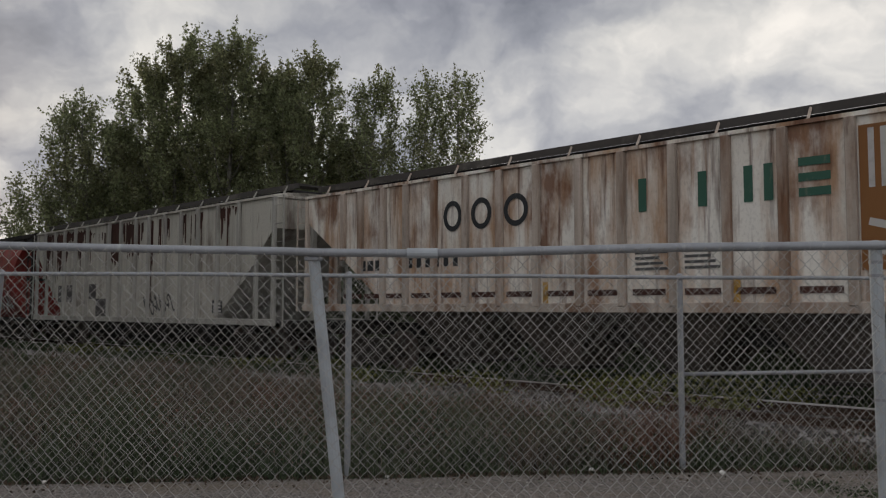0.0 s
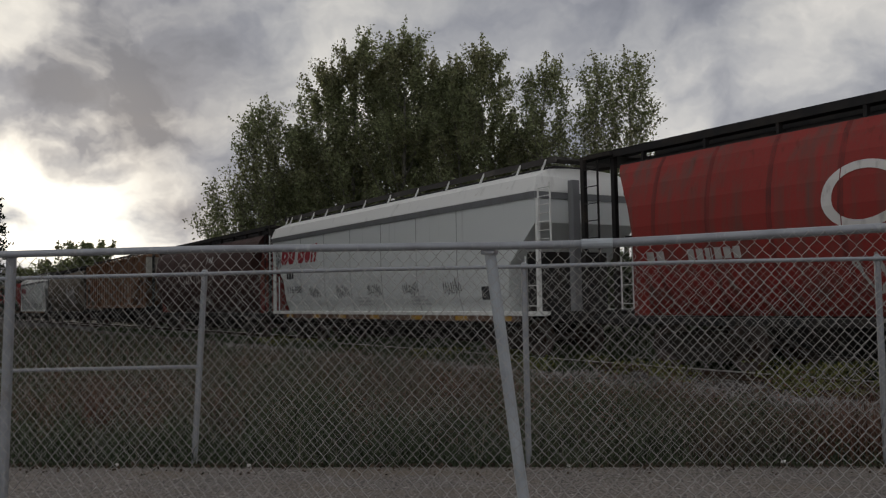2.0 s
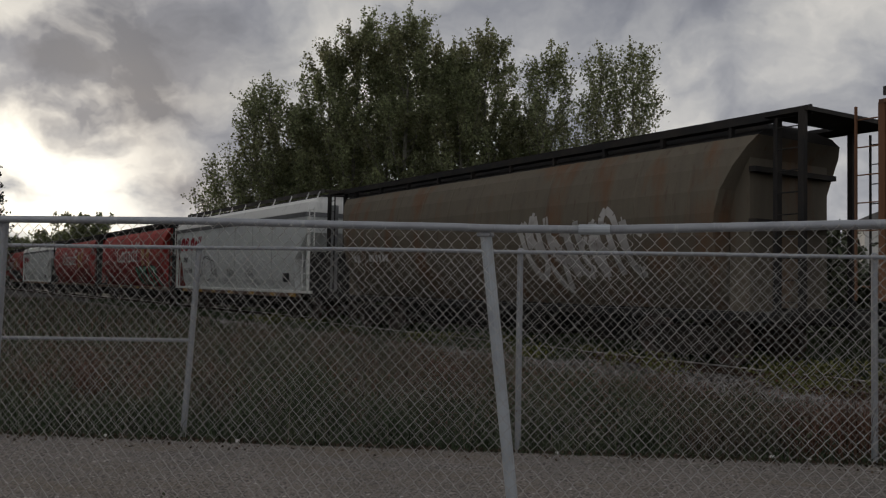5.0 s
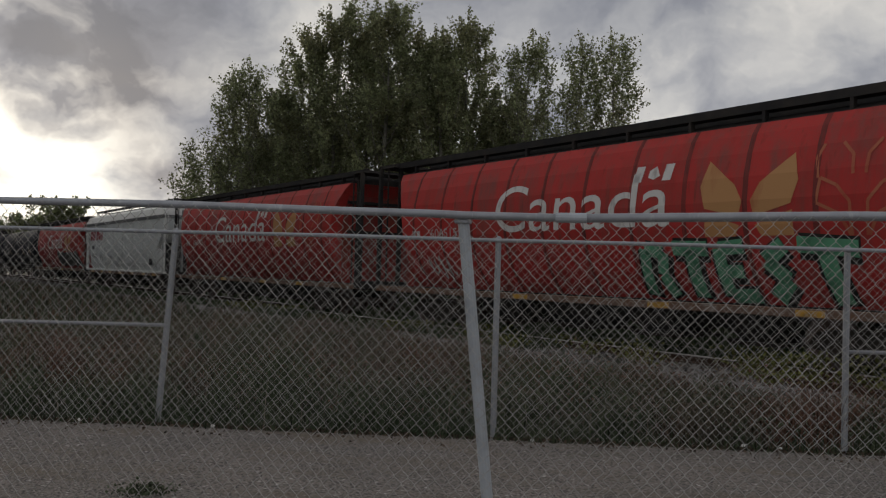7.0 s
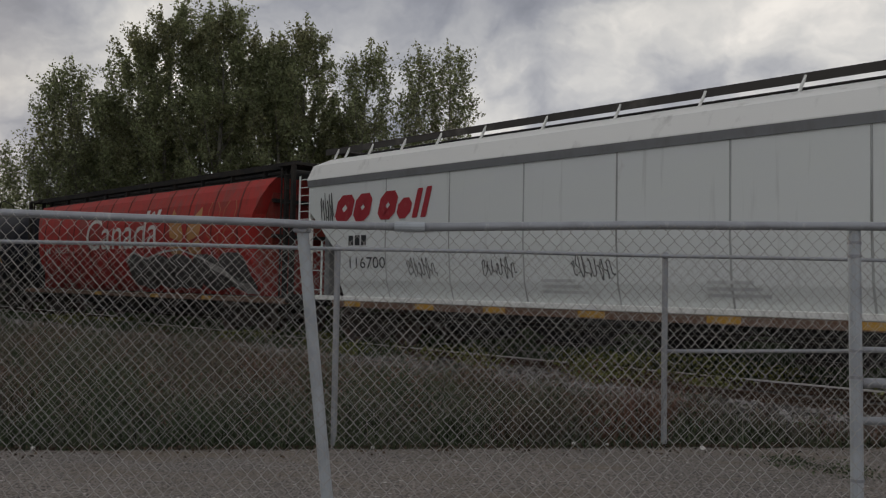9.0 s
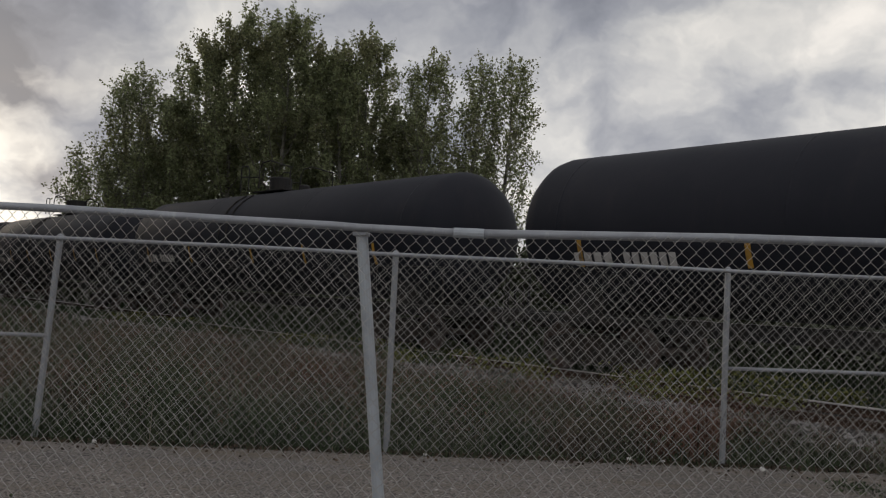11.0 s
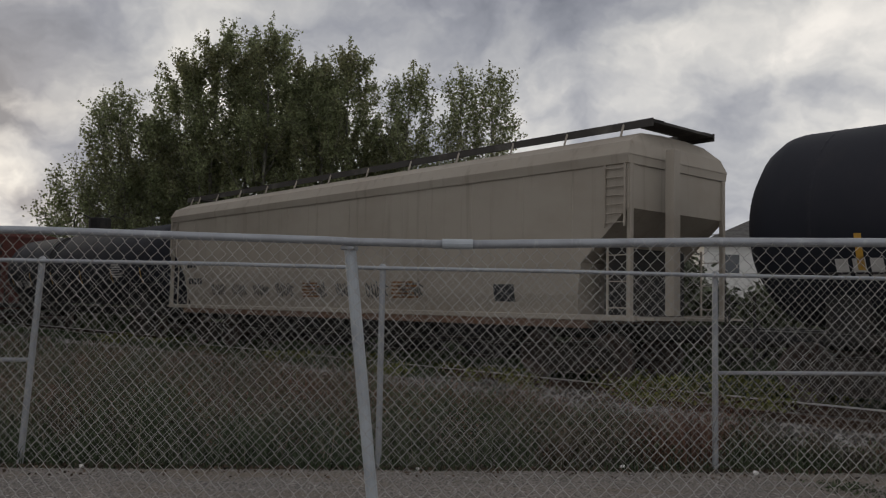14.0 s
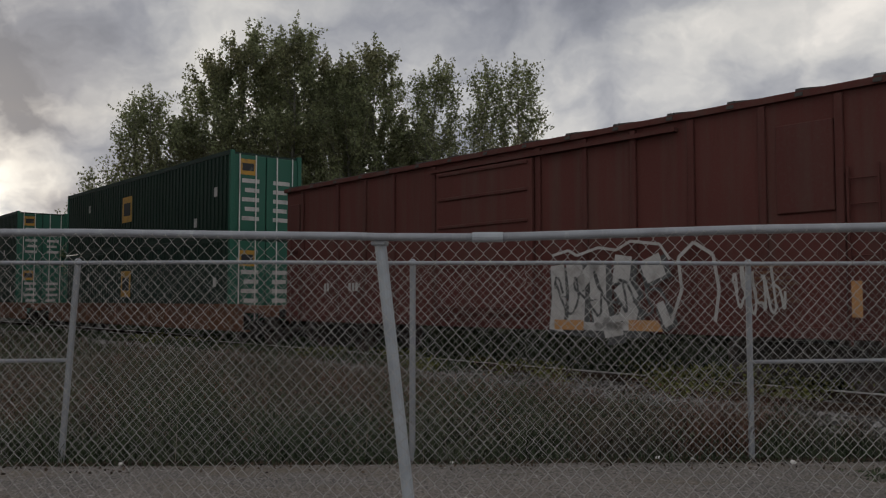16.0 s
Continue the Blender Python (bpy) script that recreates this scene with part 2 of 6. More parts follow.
M["duff"] = material("dead_leaves_and_dirt", (0.085, 0.062, 0.045), 0.95, island=0.7)
M["brush"] = material("dark_shrub_leaves", (0.065, 0.075, 0.042), 0.7, island=0.6)
M["weed"] = material("goldenrod_weeds", (0.14, 0.145, 0.04), 0.8, thin=0.25, island=0.6)
# also colours slope sheets, coamings and round-car roofs, with their shade put in
M["black_steel"] = material("sooty_and_shaded_black_steel", (0.018, 0.017, 0.017), 0.75, spots=(((0.045, 0.036, 0.028), (2, 2, 2), 0.45, 0.7, 0.7, 4.0, 0.0),), bump=0.2, bump_scale=20)
M["tank_black"] = material("black_tank_paint", (0.015, 0.016, 0.022), 0.66, spots=(
    ((0.024, 0.024, 0.031), (0.5, 0.5, 0.5), 0.4, 0.7, 0.8, 4.0, 0.0), ((0.034, 0.031, 0.033), (2.6, 2.6, 0.4), 0.55, 0.75, 0.3, 4.0, 7.0)), bump=0.1, bump_scale=6, spec=0.18)
M["truck"] = material("dusty_truck_iron", (0.026, 0.022, 0.019), 0.85, spots=(((0.045, 0.032, 0.024), (4, 4, 4), 0.45, 0.7, 0.7, 4.0, 0.0),))
M["wheel"] = material("wheel_steel", (0.12, 0.10, 0.09), 0.6, 0.5, spots=((DARK_RUST, (5, 5, 5), 0.45, 0.7, 0.8, 4.0, 0.0),))
M["white_paint"] = material("white_lettering_paint", (0.62, 0.60, 0.57), 0.7, spots=((GRIME, (5, 5, 2), 0.55, 0.75, 0.6, 5.0, 0.0),))
M["black_paint"] = material("black_lettering_paint", (0.03, 0.032, 0.034), 0.7, spots=(((0.2, 0.19, 0.17), (6, 6, 3), 0.60, 0.75, 0.6, 5.0, 0.0),))
M["green_paint"] = material("faded_green_lettering", (0.035, 0.10, 0.07), 0.7, spots=(((0.2, 0.18, 0.14), (5, 5, 2), 0.60, 0.75, 0.6, 5.0, 0.0),))
M["red_paint"] = material("crimson_lettering", (0.33, 0.03, 0.04), 0.65, spots=(((0.42, 0.2, 0.18), (3, 3, 2), 0.6, 0.8, 0.4, 4.0, 0.0),))
M["yellow"] = material("yellow_reflector_tape", (0.45, 0.25, 0.04), 0.5, spots=((GRIME, (4, 4, 4), 0.5, 0.7, 0.6, 4.0, 0.0),))
M["wheat"] = material("faded_wheat_yellow", (0.46, 0.24, 0.10), 0.75, spots=(((0.30, 0.06, 0.03), (2, 2, 0.5), 0.55, 0.75, 0.6, 4.0, 0.0),))
M["wheat_dim"] = material("grimed_over_emblem", (0.085, 0.042, 0.034), 0.8, spots=(((0.06, 0.03, 0.026), (3, 3, 1), 0.45, 0.65, 0.8, 4.0, 1.0),))
M["word_dim"] = material("grimed_over_lettering", (0.34, 0.29, 0.27), 0.8, spots=(((0.06, 0.03, 0.027), (2.2, 2.2, 1.2), 0.46, 0.60, 0.95, 5.0, 4.0),))
M["wheat_line"] = material("faded_wheat_outline", (0.40, 0.13, 0.07), 0.75, spots=(((0.34, 0.05, 0.03), (3, 3, 1), 0.5, 0.7, 0.7, 4.0, 2.0),))
M["graffiti_green"] = material("mint_green_spray_paint", (0.12, 0.34, 0.20), 0.7, spots=(((0.05, 0.13, 0.08), (2.5, 2.5, 2.5), 0.45, 0.7, 0.7, 4.0, 0.0),))
M["graffiti_grey"] = material("grey_spray_paint", (0.085, 0.08, 0.078), 0.7, spots=(((0.07, 0.065, 0.06), (2, 2, 2), 0.45, 0.7, 0.8, 4.0, 0.0),))
M["graffiti_white"] = material("chalky_white_spray_paint", (0.46, 0.44, 0.42), 0.75, spots=(((0.20, 0.17, 0.15), (3, 3, 3), 0.5, 0.7, 0.6, 4.0, 0.0),))
M["scrawl"] = material("faded_black_spray_paint", (0.09, 0.09, 0.088), 0.8)
M["brown_panel"] = material("brown_primer_patch", (0.22, 0.10, 0.035), 0.8, spots=((DARK_RUST, (2, 2, 0.5), 0.5, 0.7, 0.7, 4.0, 0.0),))
M["soo_white"] = material("rust_stained_white_paint", (0.76, 0.73, 0.67), 0.75, spots=(
    ((0.60, 0.54, 0.46), (0.9, 0.9, 0.7), 0.40, 0.70, 0.8, 4.0, 3.0), ((0.40, 0.24, 0.14), (1.5, 1.5, 0.34), 0.45, 0.62, 0.9, 5.0, 14.0),
    ((0.17, 0.075, 0.038), (1.1, 1.1, 0.45), 0.52, 0.64, 0.9, 6.0, 29.0), ((0.11, 0.05, 0.034), (6.0, 6.0, 0.40), 0.54, 0.68, 0.85, 5.0, 20.0),
    ((0.33, 0.17, 0.08), (4.0, 4.0, 0.25), 0.58, 0.75, 0.7, 4.0, 51.0), (GRIME, (22, 22, 14), 0.5, 0.8, 0.3, 3.0, 26.0)), bump=0.25, bump_scale=9.0, spec=0.2)
M["soo_rib"] = weathered("rust_stained_white_rib", (0.47, 0.40, 0.34), 0.85, 0.50, 0.6, 41.0)
M["old_white"] = weathered("peeling_white_paint", (0.50, 0.48, 0.42), 0.9, 0.57, 0.4, 31.0, rust_col=(0.07, 0.032, 0.024))
M["old_rib"] = weathered("peeling_white_rib", (0.38, 0.37, 0.335), 0.6, 0.60, 0.35, 57.0, rust_col=(0.07, 0.032, 0.024))
M["grain_red"] = weathered("faded_red_paint", (0.26, 0.036, 0.030), 0.6, 0.53, 0.75, 71.0, 0.6, rust_col=(0.20, 0.035, 0.028))
M["grain_red_b"] = weathered("bright_red_paint", (0.42, 0.038, 0.033), 0.6, 0.52, 0.6, 77.0, 0.6, rust_col=(0.26, 0.035, 0.026))
M["grain_brown"] = weathered("grimy_maroon_paint", (0.062, 0.030, 0.027), 0.5, 0.55, 0.4, 83.0, 0.7, rust_col=(0.045, 0.022, 0.02))
M["grain_tan"] = weathered("grimy_olive_paint", (0.14, 0.12, 0.09), 0.6, 0.52, 0.5, 19.0)
M["seam_red"] = material("grimy_weld_seam", (0.16, 0.033, 0.028), 0.8, spots=(((0.22, 0.035, 0.03), (5, 5, 0.6), 0.45, 0.62, 0.8, 4.0, 0.0), ((0.05, 0.03, 0.027), (8, 8, 1.5), 0.5, 0.7, 0.6, 4.0, 5.0)))
# red for the end sheets, their shade put into the colour
M["end_red"] = weathered("shaded_red_end_sheet", (0.20, 0.024, 0.020), 0.5, 0.55, 0.5, 91.0)
M["cp_white"] = material("dull_white_paint", (0.64, 0.665, 0.645), 0.6, spots=(
    ((0.63, 0.65, 0.65), (0.35, 0.35, 1.4), 0.4, 0.7, 0.8, 3.0, 0.0), (GRIME, (4, 4, 0.25), 0.60, 0.80, 0.35, 5.0, 3.0),
    ((0.24, 0.16, 0.10), (1.2, 1.2, 0.6), 0.70, 0.80, 0.5, 5.0, 9.0)), bump=0.08, bump_scale=3, spec=0.3)
M["cp_fascia"] = material("white_roof_fascia", (0.74, 0.74, 0.71), 0.6, spots=((GRIME, (2.5, 2.5, 1), 0.58, 0.8, 0.4, 5.0, 0.0), (RUST, (1.6, 1.6, 3), 0.68, 0.8, 0.6, 5.0, 4.0)))
M["cp_grey"] = material("grey_band", (0.20, 0.205, 0.21), 0.7, spots=((GRIME, (3, 3, 1), 0.5, 0.8, 0.4, 4.0, 0.0),))
M["cp_seam"] = material("grimy_white_seam", (0.37, 0.385, 0.375), 0.7, spots=((GRIME, (6, 6, 0.6), 0.45, 0.7, 0.6, 4.0, 3.0),))
M["cp_faint"] = material("faint_grey_stencil", (0.44, 0.45, 0.45), 0.7, spots=(((0.58, 0.59, 0.58), (6, 6, 6), 0.45, 0.65, 0.8, 4.0, 0.0),))
M["sill_rust"] = material("rusty_side_sill", (0.15, 0.10, 0.075), 0.8, spots=((RUST, (2, 2, 4), 0.45, 0.7, 0.7, 4.0, 0.0), ((0.4, 0.38, 0.35), (1.5, 1.5, 3), 0.6, 0.75, 0.5, 4.0, 6.0)))
M["chute_brown"] = material("grimy_brown_chute", (0.095, 0.078, 0.066), 0.9, spots=(((0.045, 0.038, 0.033), (1.2, 1.2, 0.8), 0.45, 0.65, 0.85, 4.0, 0.0),))
M["bare_brown"] = material("bare_brown_steel", (0.048, 0.021, 0.016), 0.85, spots=(((0.085, 0.034, 0.022), (5, 5, 2), 0.45, 0.7, 0.7, 4.0, 0.0),))
M["rust_car"] = material("rust_brown_paint", (0.26, 0.145, 0.085), 0.85, spots=(
    ((0.15, 0.060, 0.032), (0.8, 0.8, 0.5), 0.42, 0.62, 0.8, 4.0, 13.0), ((0.42, 0.29, 0.18), (2.6, 2.6, 0.12), 0.52, 0.66, 0.8, 5.0, 20.0),
    ((0.075, 0.036, 0.025), (3.4, 3.4, 0.14), 0.52, 0.66, 0.85, 5.0, 37.0), ((0.12, 0.05, 0.03), (9, 9, 1.2), 0.52, 0.72, 0.6, 4.0, 5.0)), bump=0.25, bump_scale=9.0, spec=0.2)
M["rust_rib"] = weathered("rust_brown_rib", (0.20, 0.105, 0.062), 0.7, 0.46, 0.5, 27.0, rust_col=(0.16, 0.07, 0.035))
M["tan_paint"] = material("dusty_tan_paint", (0.35, 0.312, 0.262), 0.7, spots=(
    ((0.29, 0.25, 0.205), (0.5, 0.5, 0.8), 0.4, 0.7, 0.8, 4.0, 0.0), (GRIME, (4, 4, 0.22), 0.55, 0.78, 0.4, 5.0, 3.0),
    (RUST, (1.4, 1.4, 2.4), 0.70, 0.80, 0.5, 5.0, 9.0)), bump=0.08, bump_scale=3)
M["box_red"] = weathered("oxide_red_paint", (0.105, 0.034, 0.028), 0.45, 0.56, 0.35, 47.0, rust_col=(0.09, 0.036, 0.028))
M["box_rib"] = weathered("oxide_red_rib", (0.09, 0.030, 0.025), 0.4, 0.58, 0.3, 49.0, rust_col=(0.09, 0.036, 0.028))
M["roof_dark"] = material("dark_galvanised_roof", (0.055, 0.05, 0.046), 0.8, spots=(((0.16, 0.15, 0.13), (1.5, 1.5, 1.5), 0.55, 0.75, 0.7, 4.0, 0.0),))
# two greens: body about four times darker than doors and corner posts
M["container_green"] = material("dark_green_container_body", (0.006, 0.024, 0.015), 0.55, spots=(((0.012, 0.024, 0.017), (1, 1, 1), 0.4, 0.7, 0.7, 4.0, 0.0),))
M["container_bright"] = material("bright_green_door_and_post", (0.02, 0.105, 0.068), 0.55, spots=(((0.03, 0.10, 0.07), (1, 1, 1), 0.4, 0.7, 0.6, 4.0, 0.0),))
M["well_rust"] = weathered("rust_orange_well_car", (0.15, 0.07, 0.045), 0.6, 0.46, 0.4, 63.0)
M["litter"] = material("crumpled_white_litter", (0.68, 0.67, 0.64), 0.7)
M["house_white"] = material("white_siding", (0.66, 0.65, 0.62), 0.7, spots=(((0.5, 0.5, 0.48), (1, 1, 6), 0.45, 0.7, 0.6, 3.0, 0.0),))
M["shingle"] = material("grey_shingles", (0.10, 0.095, 0.09), 0.9, spots=(((0.06, 0.055, 0.05), (3, 3, 6), 0.45, 0.6, 0.7, 3.0, 0.0),))
M["glass"] = material("dark_window_glass", (0.03, 0.035, 0.04), 0.08, spec=0.6)


# ---- mesh helpers ----
def part(name, bm, mat, parent=None, label="", smooth=False):
    me = bpy.data.meshes.new(name)
    bm.to_mesh(me)
    bm.free()
    me.materials.append(mat)
    if smooth:
        me.polygons.foreach_set("use_smooth", [True] * len(me.polygons))
    ob = new(name, me)
    ob.parent = parent
    return tagged(ob, label)


def from_arrays(name, verts, faces, mat, parent=None, label=""):
    me = bpy.data.meshes.new(name)
    me.from_pydata(verts.tolist() if hasattr(verts, "tolist") else verts, [], faces.tolist() if hasattr(faces, "tolist") else faces)
    me.update()
    me.materials.append(mat)
    ob = new(name, me)
    ob.parent = parent
    return tagged(ob, label)


def thing(name, label, category, group=""):
    return tagged(new(name), label, category, group)


def box(bm, x0, x1, y0, y1, z0, z1, bevel=0.0):
    v = [bm.verts.new(p) for p in ((x0, y0, z0), (x1, y0, z0), (x1, y1, z0), (x0, y1, z0), (x0, y0, z1), (x1, y0, z1), (x1, y1, z1), (x0, y1, z1))]
    fs = [bm.faces.new([v[i] for i in f]) for f in ((3, 2, 1, 0), (4, 5, 6, 7), (0, 1, 5, 4), (1, 2, 6, 5), (2, 3, 7, 6), (3, 0, 4, 7))]
    if bevel:
        bmesh.ops.bevel(bm, geom=list({e for f in fs for e in f.edges}), offset=bevel, segments=1, affect="EDGES")
    return bm


def tube(bm, points, r, n=8, cap=True):
    rings = []
    pts = [Vector(p) for p in points]
    for i, p in enumerate(pts):
        a, b = pts[max(0, i - 1)], pts[min(len(pts) - 1, i + 1)]
        ax = (b - a).normalized()
        side = ax.cross(Vector((0, 0, 1)))
        if side.length < 1e-3:
            side = Vector((1, 0, 0))
        side.normalize()
        up = side.cross(ax)
        rr = float(r[i] if isinstance(r, (list, tuple)) else r)
        rings.append([bm.verts.new(p + rr * (math.cos(2 * math.pi * k / n) * side + math.sin(2 * math.pi * k / n) * up)) for k in range(n)])
    for a, b in zip(rings, rings[1:]):
        for k in range(n):
            bm.faces.new((a[k], a[(k + 1) % n], b[(k + 1) % n], b[k]))
    if cap:
        bm.faces.new(list(reversed(rings[0])))
        bm.faces.new(rings[-1])
    return bm


def loft(bm, levels):
    """Closed body of rectangular rings: levels of (z, half length, half width)."""
    rings = [[bm.verts.new(p) for p in ((-l, -w, z), (l, -w, z), (l, w, z), (-l, w, z))] for z, l, w in levels]
    for a, b in zip(rings, rings[1:]):
        for k in range(4):
            bm.faces.new((a[k], a[(k + 1) % 4], b[(k + 1) % 4], b[k]))
    bm.faces.new(list(reversed(rings[0])))
    bm.faces.new(rings[-1])
    return bm


def B():
    return bmesh.new()


def side_width(levels, z):
    for (z0, _, w0), (z1, _, w1) in zip(levels, levels[1:]):
        if z0 <= z <= z1:
            return w0 + (w1 - w0) * (z - z0) / (z1 - z0)
    return levels[-1][2] if z > levels[-1][0] else levels[0][2]


def decal(name, polys, levels, mat, parent, label="", proud=0.012):
    """Paint on the near side of a car: polygons of (x, z) laid on its side."""
    if name in ("mark_bars", "ochre_patch", "reflector", "grey_patch", "stencil_lines", "stencil_marks", "white_streaks", "flag", "wheat_emblem") and len(polys) > 1:
        return [decal(name, [p], levels, mat, parent, label, proud) for p in polys]
    bm = B()
    for poly in polys:
        try:
            bm.faces.new([bm.verts.new((x, 0, z)) for x, z in poly])
        except ValueError:
            pass
    ob = lay(bm, name, levels, mat, parent, label, proud)
    return tagged(ob, kind="stuff") if name.startswith(("spray", "bare_patch", "rib_stain", "wheat_outline")) and len(polys) > 1 else ob


def lay(bm, name, levels, mat, parent, label, proud):
    bmesh.ops.triangulate(bm, faces=bm.faces[:])
    zs = [v.co.z for v in bm.verts]
    for z, _, _ in levels:
        if min(zs) < z < max(zs):
            bmesh.ops.bisect_plane(bm, geom=bm.verts[:] + bm.edges[:] + bm.faces[:], plane_co=(0, 0, z), plane_no=(0, 0, 1))
    for v in bm.verts:
        v.co.y = -side_width(levels, v.co.z) - proud
    bmesh.ops.recalc_face_normals(bm, faces=bm.faces[:])
    ob = part(name, bm, mat, parent, label)
    return ob


def lettering(text, x, z, height, length, levels, mat, parent, label="", name="lettering", shear=0.0):
    """Words or numbers painted on the near side, from x rightwards, squeezed to the given length."""
    cu = bpy.data.curves.new("text", "FONT")
    cu.body, cu.size, cu.shear = text, 1.0, shear
    ob = new("text", cu)
    dg = bpy.context.evaluated_depsgraph_get()
    me = bpy.data.meshes.new_from_object(ob.evaluated_get(dg))
    bpy.data.objects.remove(ob)
    bm = B()
    bm.from_mesh(me)
    bpy.data.meshes.remove(me)
    xs, ys = [v.co.x for v in bm.verts], [v.co.y for v in bm.verts]
    sx, sz = length / (max(xs) - min(xs)), height / (max(ys) - min(ys))
    x_min, y_min = min(xs), min(ys)
    for v in bm.verts:
        v.co = Vector((x + (v.co.x - x_min) * sx, 0, z + (v.co.y - y_min) * sz))
    return lay(bm, name, levels, mat, parent, label, 0.012)


def bars(x, z, w, h, count, gap=0.25, lean=0.0):
    """Plain bars that stand in for writing: count upright blocks in a box."""
    step = w / count
    return [[(x + i * step, z), (x + (i + 1 - gap) * step, z), (x + (i + 1 - gap) * step + lean, z + h), (x + i * step + lean, z + h)] for i in range(count)]


def rows_of(x, z, w, h, lines):
    step = h / lines
    return [[(x, z + i * step), (x + w * (1 - 0.25 * ((i * 7) % 3) / 2), z + i * step), (x + w * (1 - 0.25 * ((i * 7) % 3) / 2), z + (i + 0.5) * step), (x, z + (i + 0.5) * step)] for i in range(lines)]


def ring_shape(cx, cz, rx, rz, t, n=20):
    out = []
    for k in range(n):
        a, b = 2 * math.pi * k / n, 2 * math.pi * (k + 1) / n
        out.append([(cx + rx * math.cos(a), cz + rz * math.sin(a)), (cx + rx * math.cos(b), cz + rz * math.sin(b)),
                    (cx + (rx - t) * math.cos(b), cz + (rz - t) * math.sin(b)), (cx + (rx - t) * math.cos(a), cz + (rz - t) * math.sin(a))])
    return out


def stroke(points, t):
    """Quads along a line of (x, z) points."""
    out = []
    for (x0, z0), (x1, z1) in zip(points, points[1:]):
        dx, dz = x1 - x0, z1 - z0
        n = math.hypot(dx, dz) or 1
        ox, oz = -dz / n * t / 2, dx / n * t / 2
        out.append([(x0 - ox, z0 - oz), (x1 - ox, z1 - oz), (x1 + ox, z1 + oz), (x0 + ox, z0 + oz)])
    return out


def scribble(rng, x, z, w, h, n=14, t=0.035):
    """One wandering line of loops and hooks, as a hand-sprayed tag."""
    turns, lean = max(2.0, n / 3.2), rng.uniform(-0.3, 0.5)
    reach = [rng.uniform(0.35, 1.0) for _ in range(n + 2)]
    pts = []
    for i in range(4 * n + 1):
        u = i / (4 * n)
        k = u * n
        tall = reach[int(k)] + (reach[int(k) + 1] - reach[int(k)]) * (k - int(k))
        a = 2 * math.pi * turns * u
        dz = 0.5 * math.sin(a) * tall + 0.12 * math.sin(2.7 * a)
        pts.append((x + w * (0.08 + 0.84 * u) + 0.10 * w * math.cos(a * 1.03 + 0.6) * tall + lean * dz * h * 0.3, z + h * (0.5 + 0.8 * dz)))
    return stroke(pts, t)


def drips(rng, x0, x1, ztop, zlow, dens):
    """Ragged flakes and runs of bare metal that hang from the eave."""
    out, x, run = [], x0, 0.5
    while x < x1:
        w = rng.uniform(0.025, 0.09)
        run = min(1.0, max(0.0, run + rng.uniform(-0.45, 0.45)))
        if rng.random() < dens:
            top, low = ztop - rng.uniform(0, 0.12), ztop - (ztop - zlow) * (0.2 + 0.8 * run) * rng.uniform(0.5, 1.0)
            if low < top - 0.05:
                out.append([(x, top), (x, low + rng.uniform(0, 0.1)), (x + w / 2, low - rng.uniform(0, 0.08)), (x + w, low + rng.uniform(0, 0.1)), (x + w, top)])
        x += w
    return out or [[(x0, ztop), (x0, zlow), (x0 + 0.05, zlow), (x0 + 0.05, ztop)]]


def blob(rng, x, z, w, h, n=14, rough=0.22):
    out = []
    for k in range(n):
        a = 2 * math.pi * k / n
        c, s = math.cos(a), math.sin(a)
        m = 1 / max(abs(c), abs(s)) ** 0.7 * (1 - rough * rng.random())
        out.append((x + w / 2 * (1 + c * m * 0.95), z + h / 2 * (1 + s * m * 0.95)))
    return out


# ---- setting: ground, pavement, track ----
ALONG, ACROSS = Vector((0.7478, -0.6639, 0)), Vector((0.6639, 0.7478, 0))   # the way the train runs; away from the camera
RAIL_TOP, TRACK_Q = 0.15, 13.67
FENCE_SLOPE = 0.181


def on_track(s, q, z=0.0):
    p = ALONG * s + ACROSS * q
    return (p.x, p.y, z)


def fence_y(x):
    return 7.98 + FENCE_SLOPE * (x + 1.34)


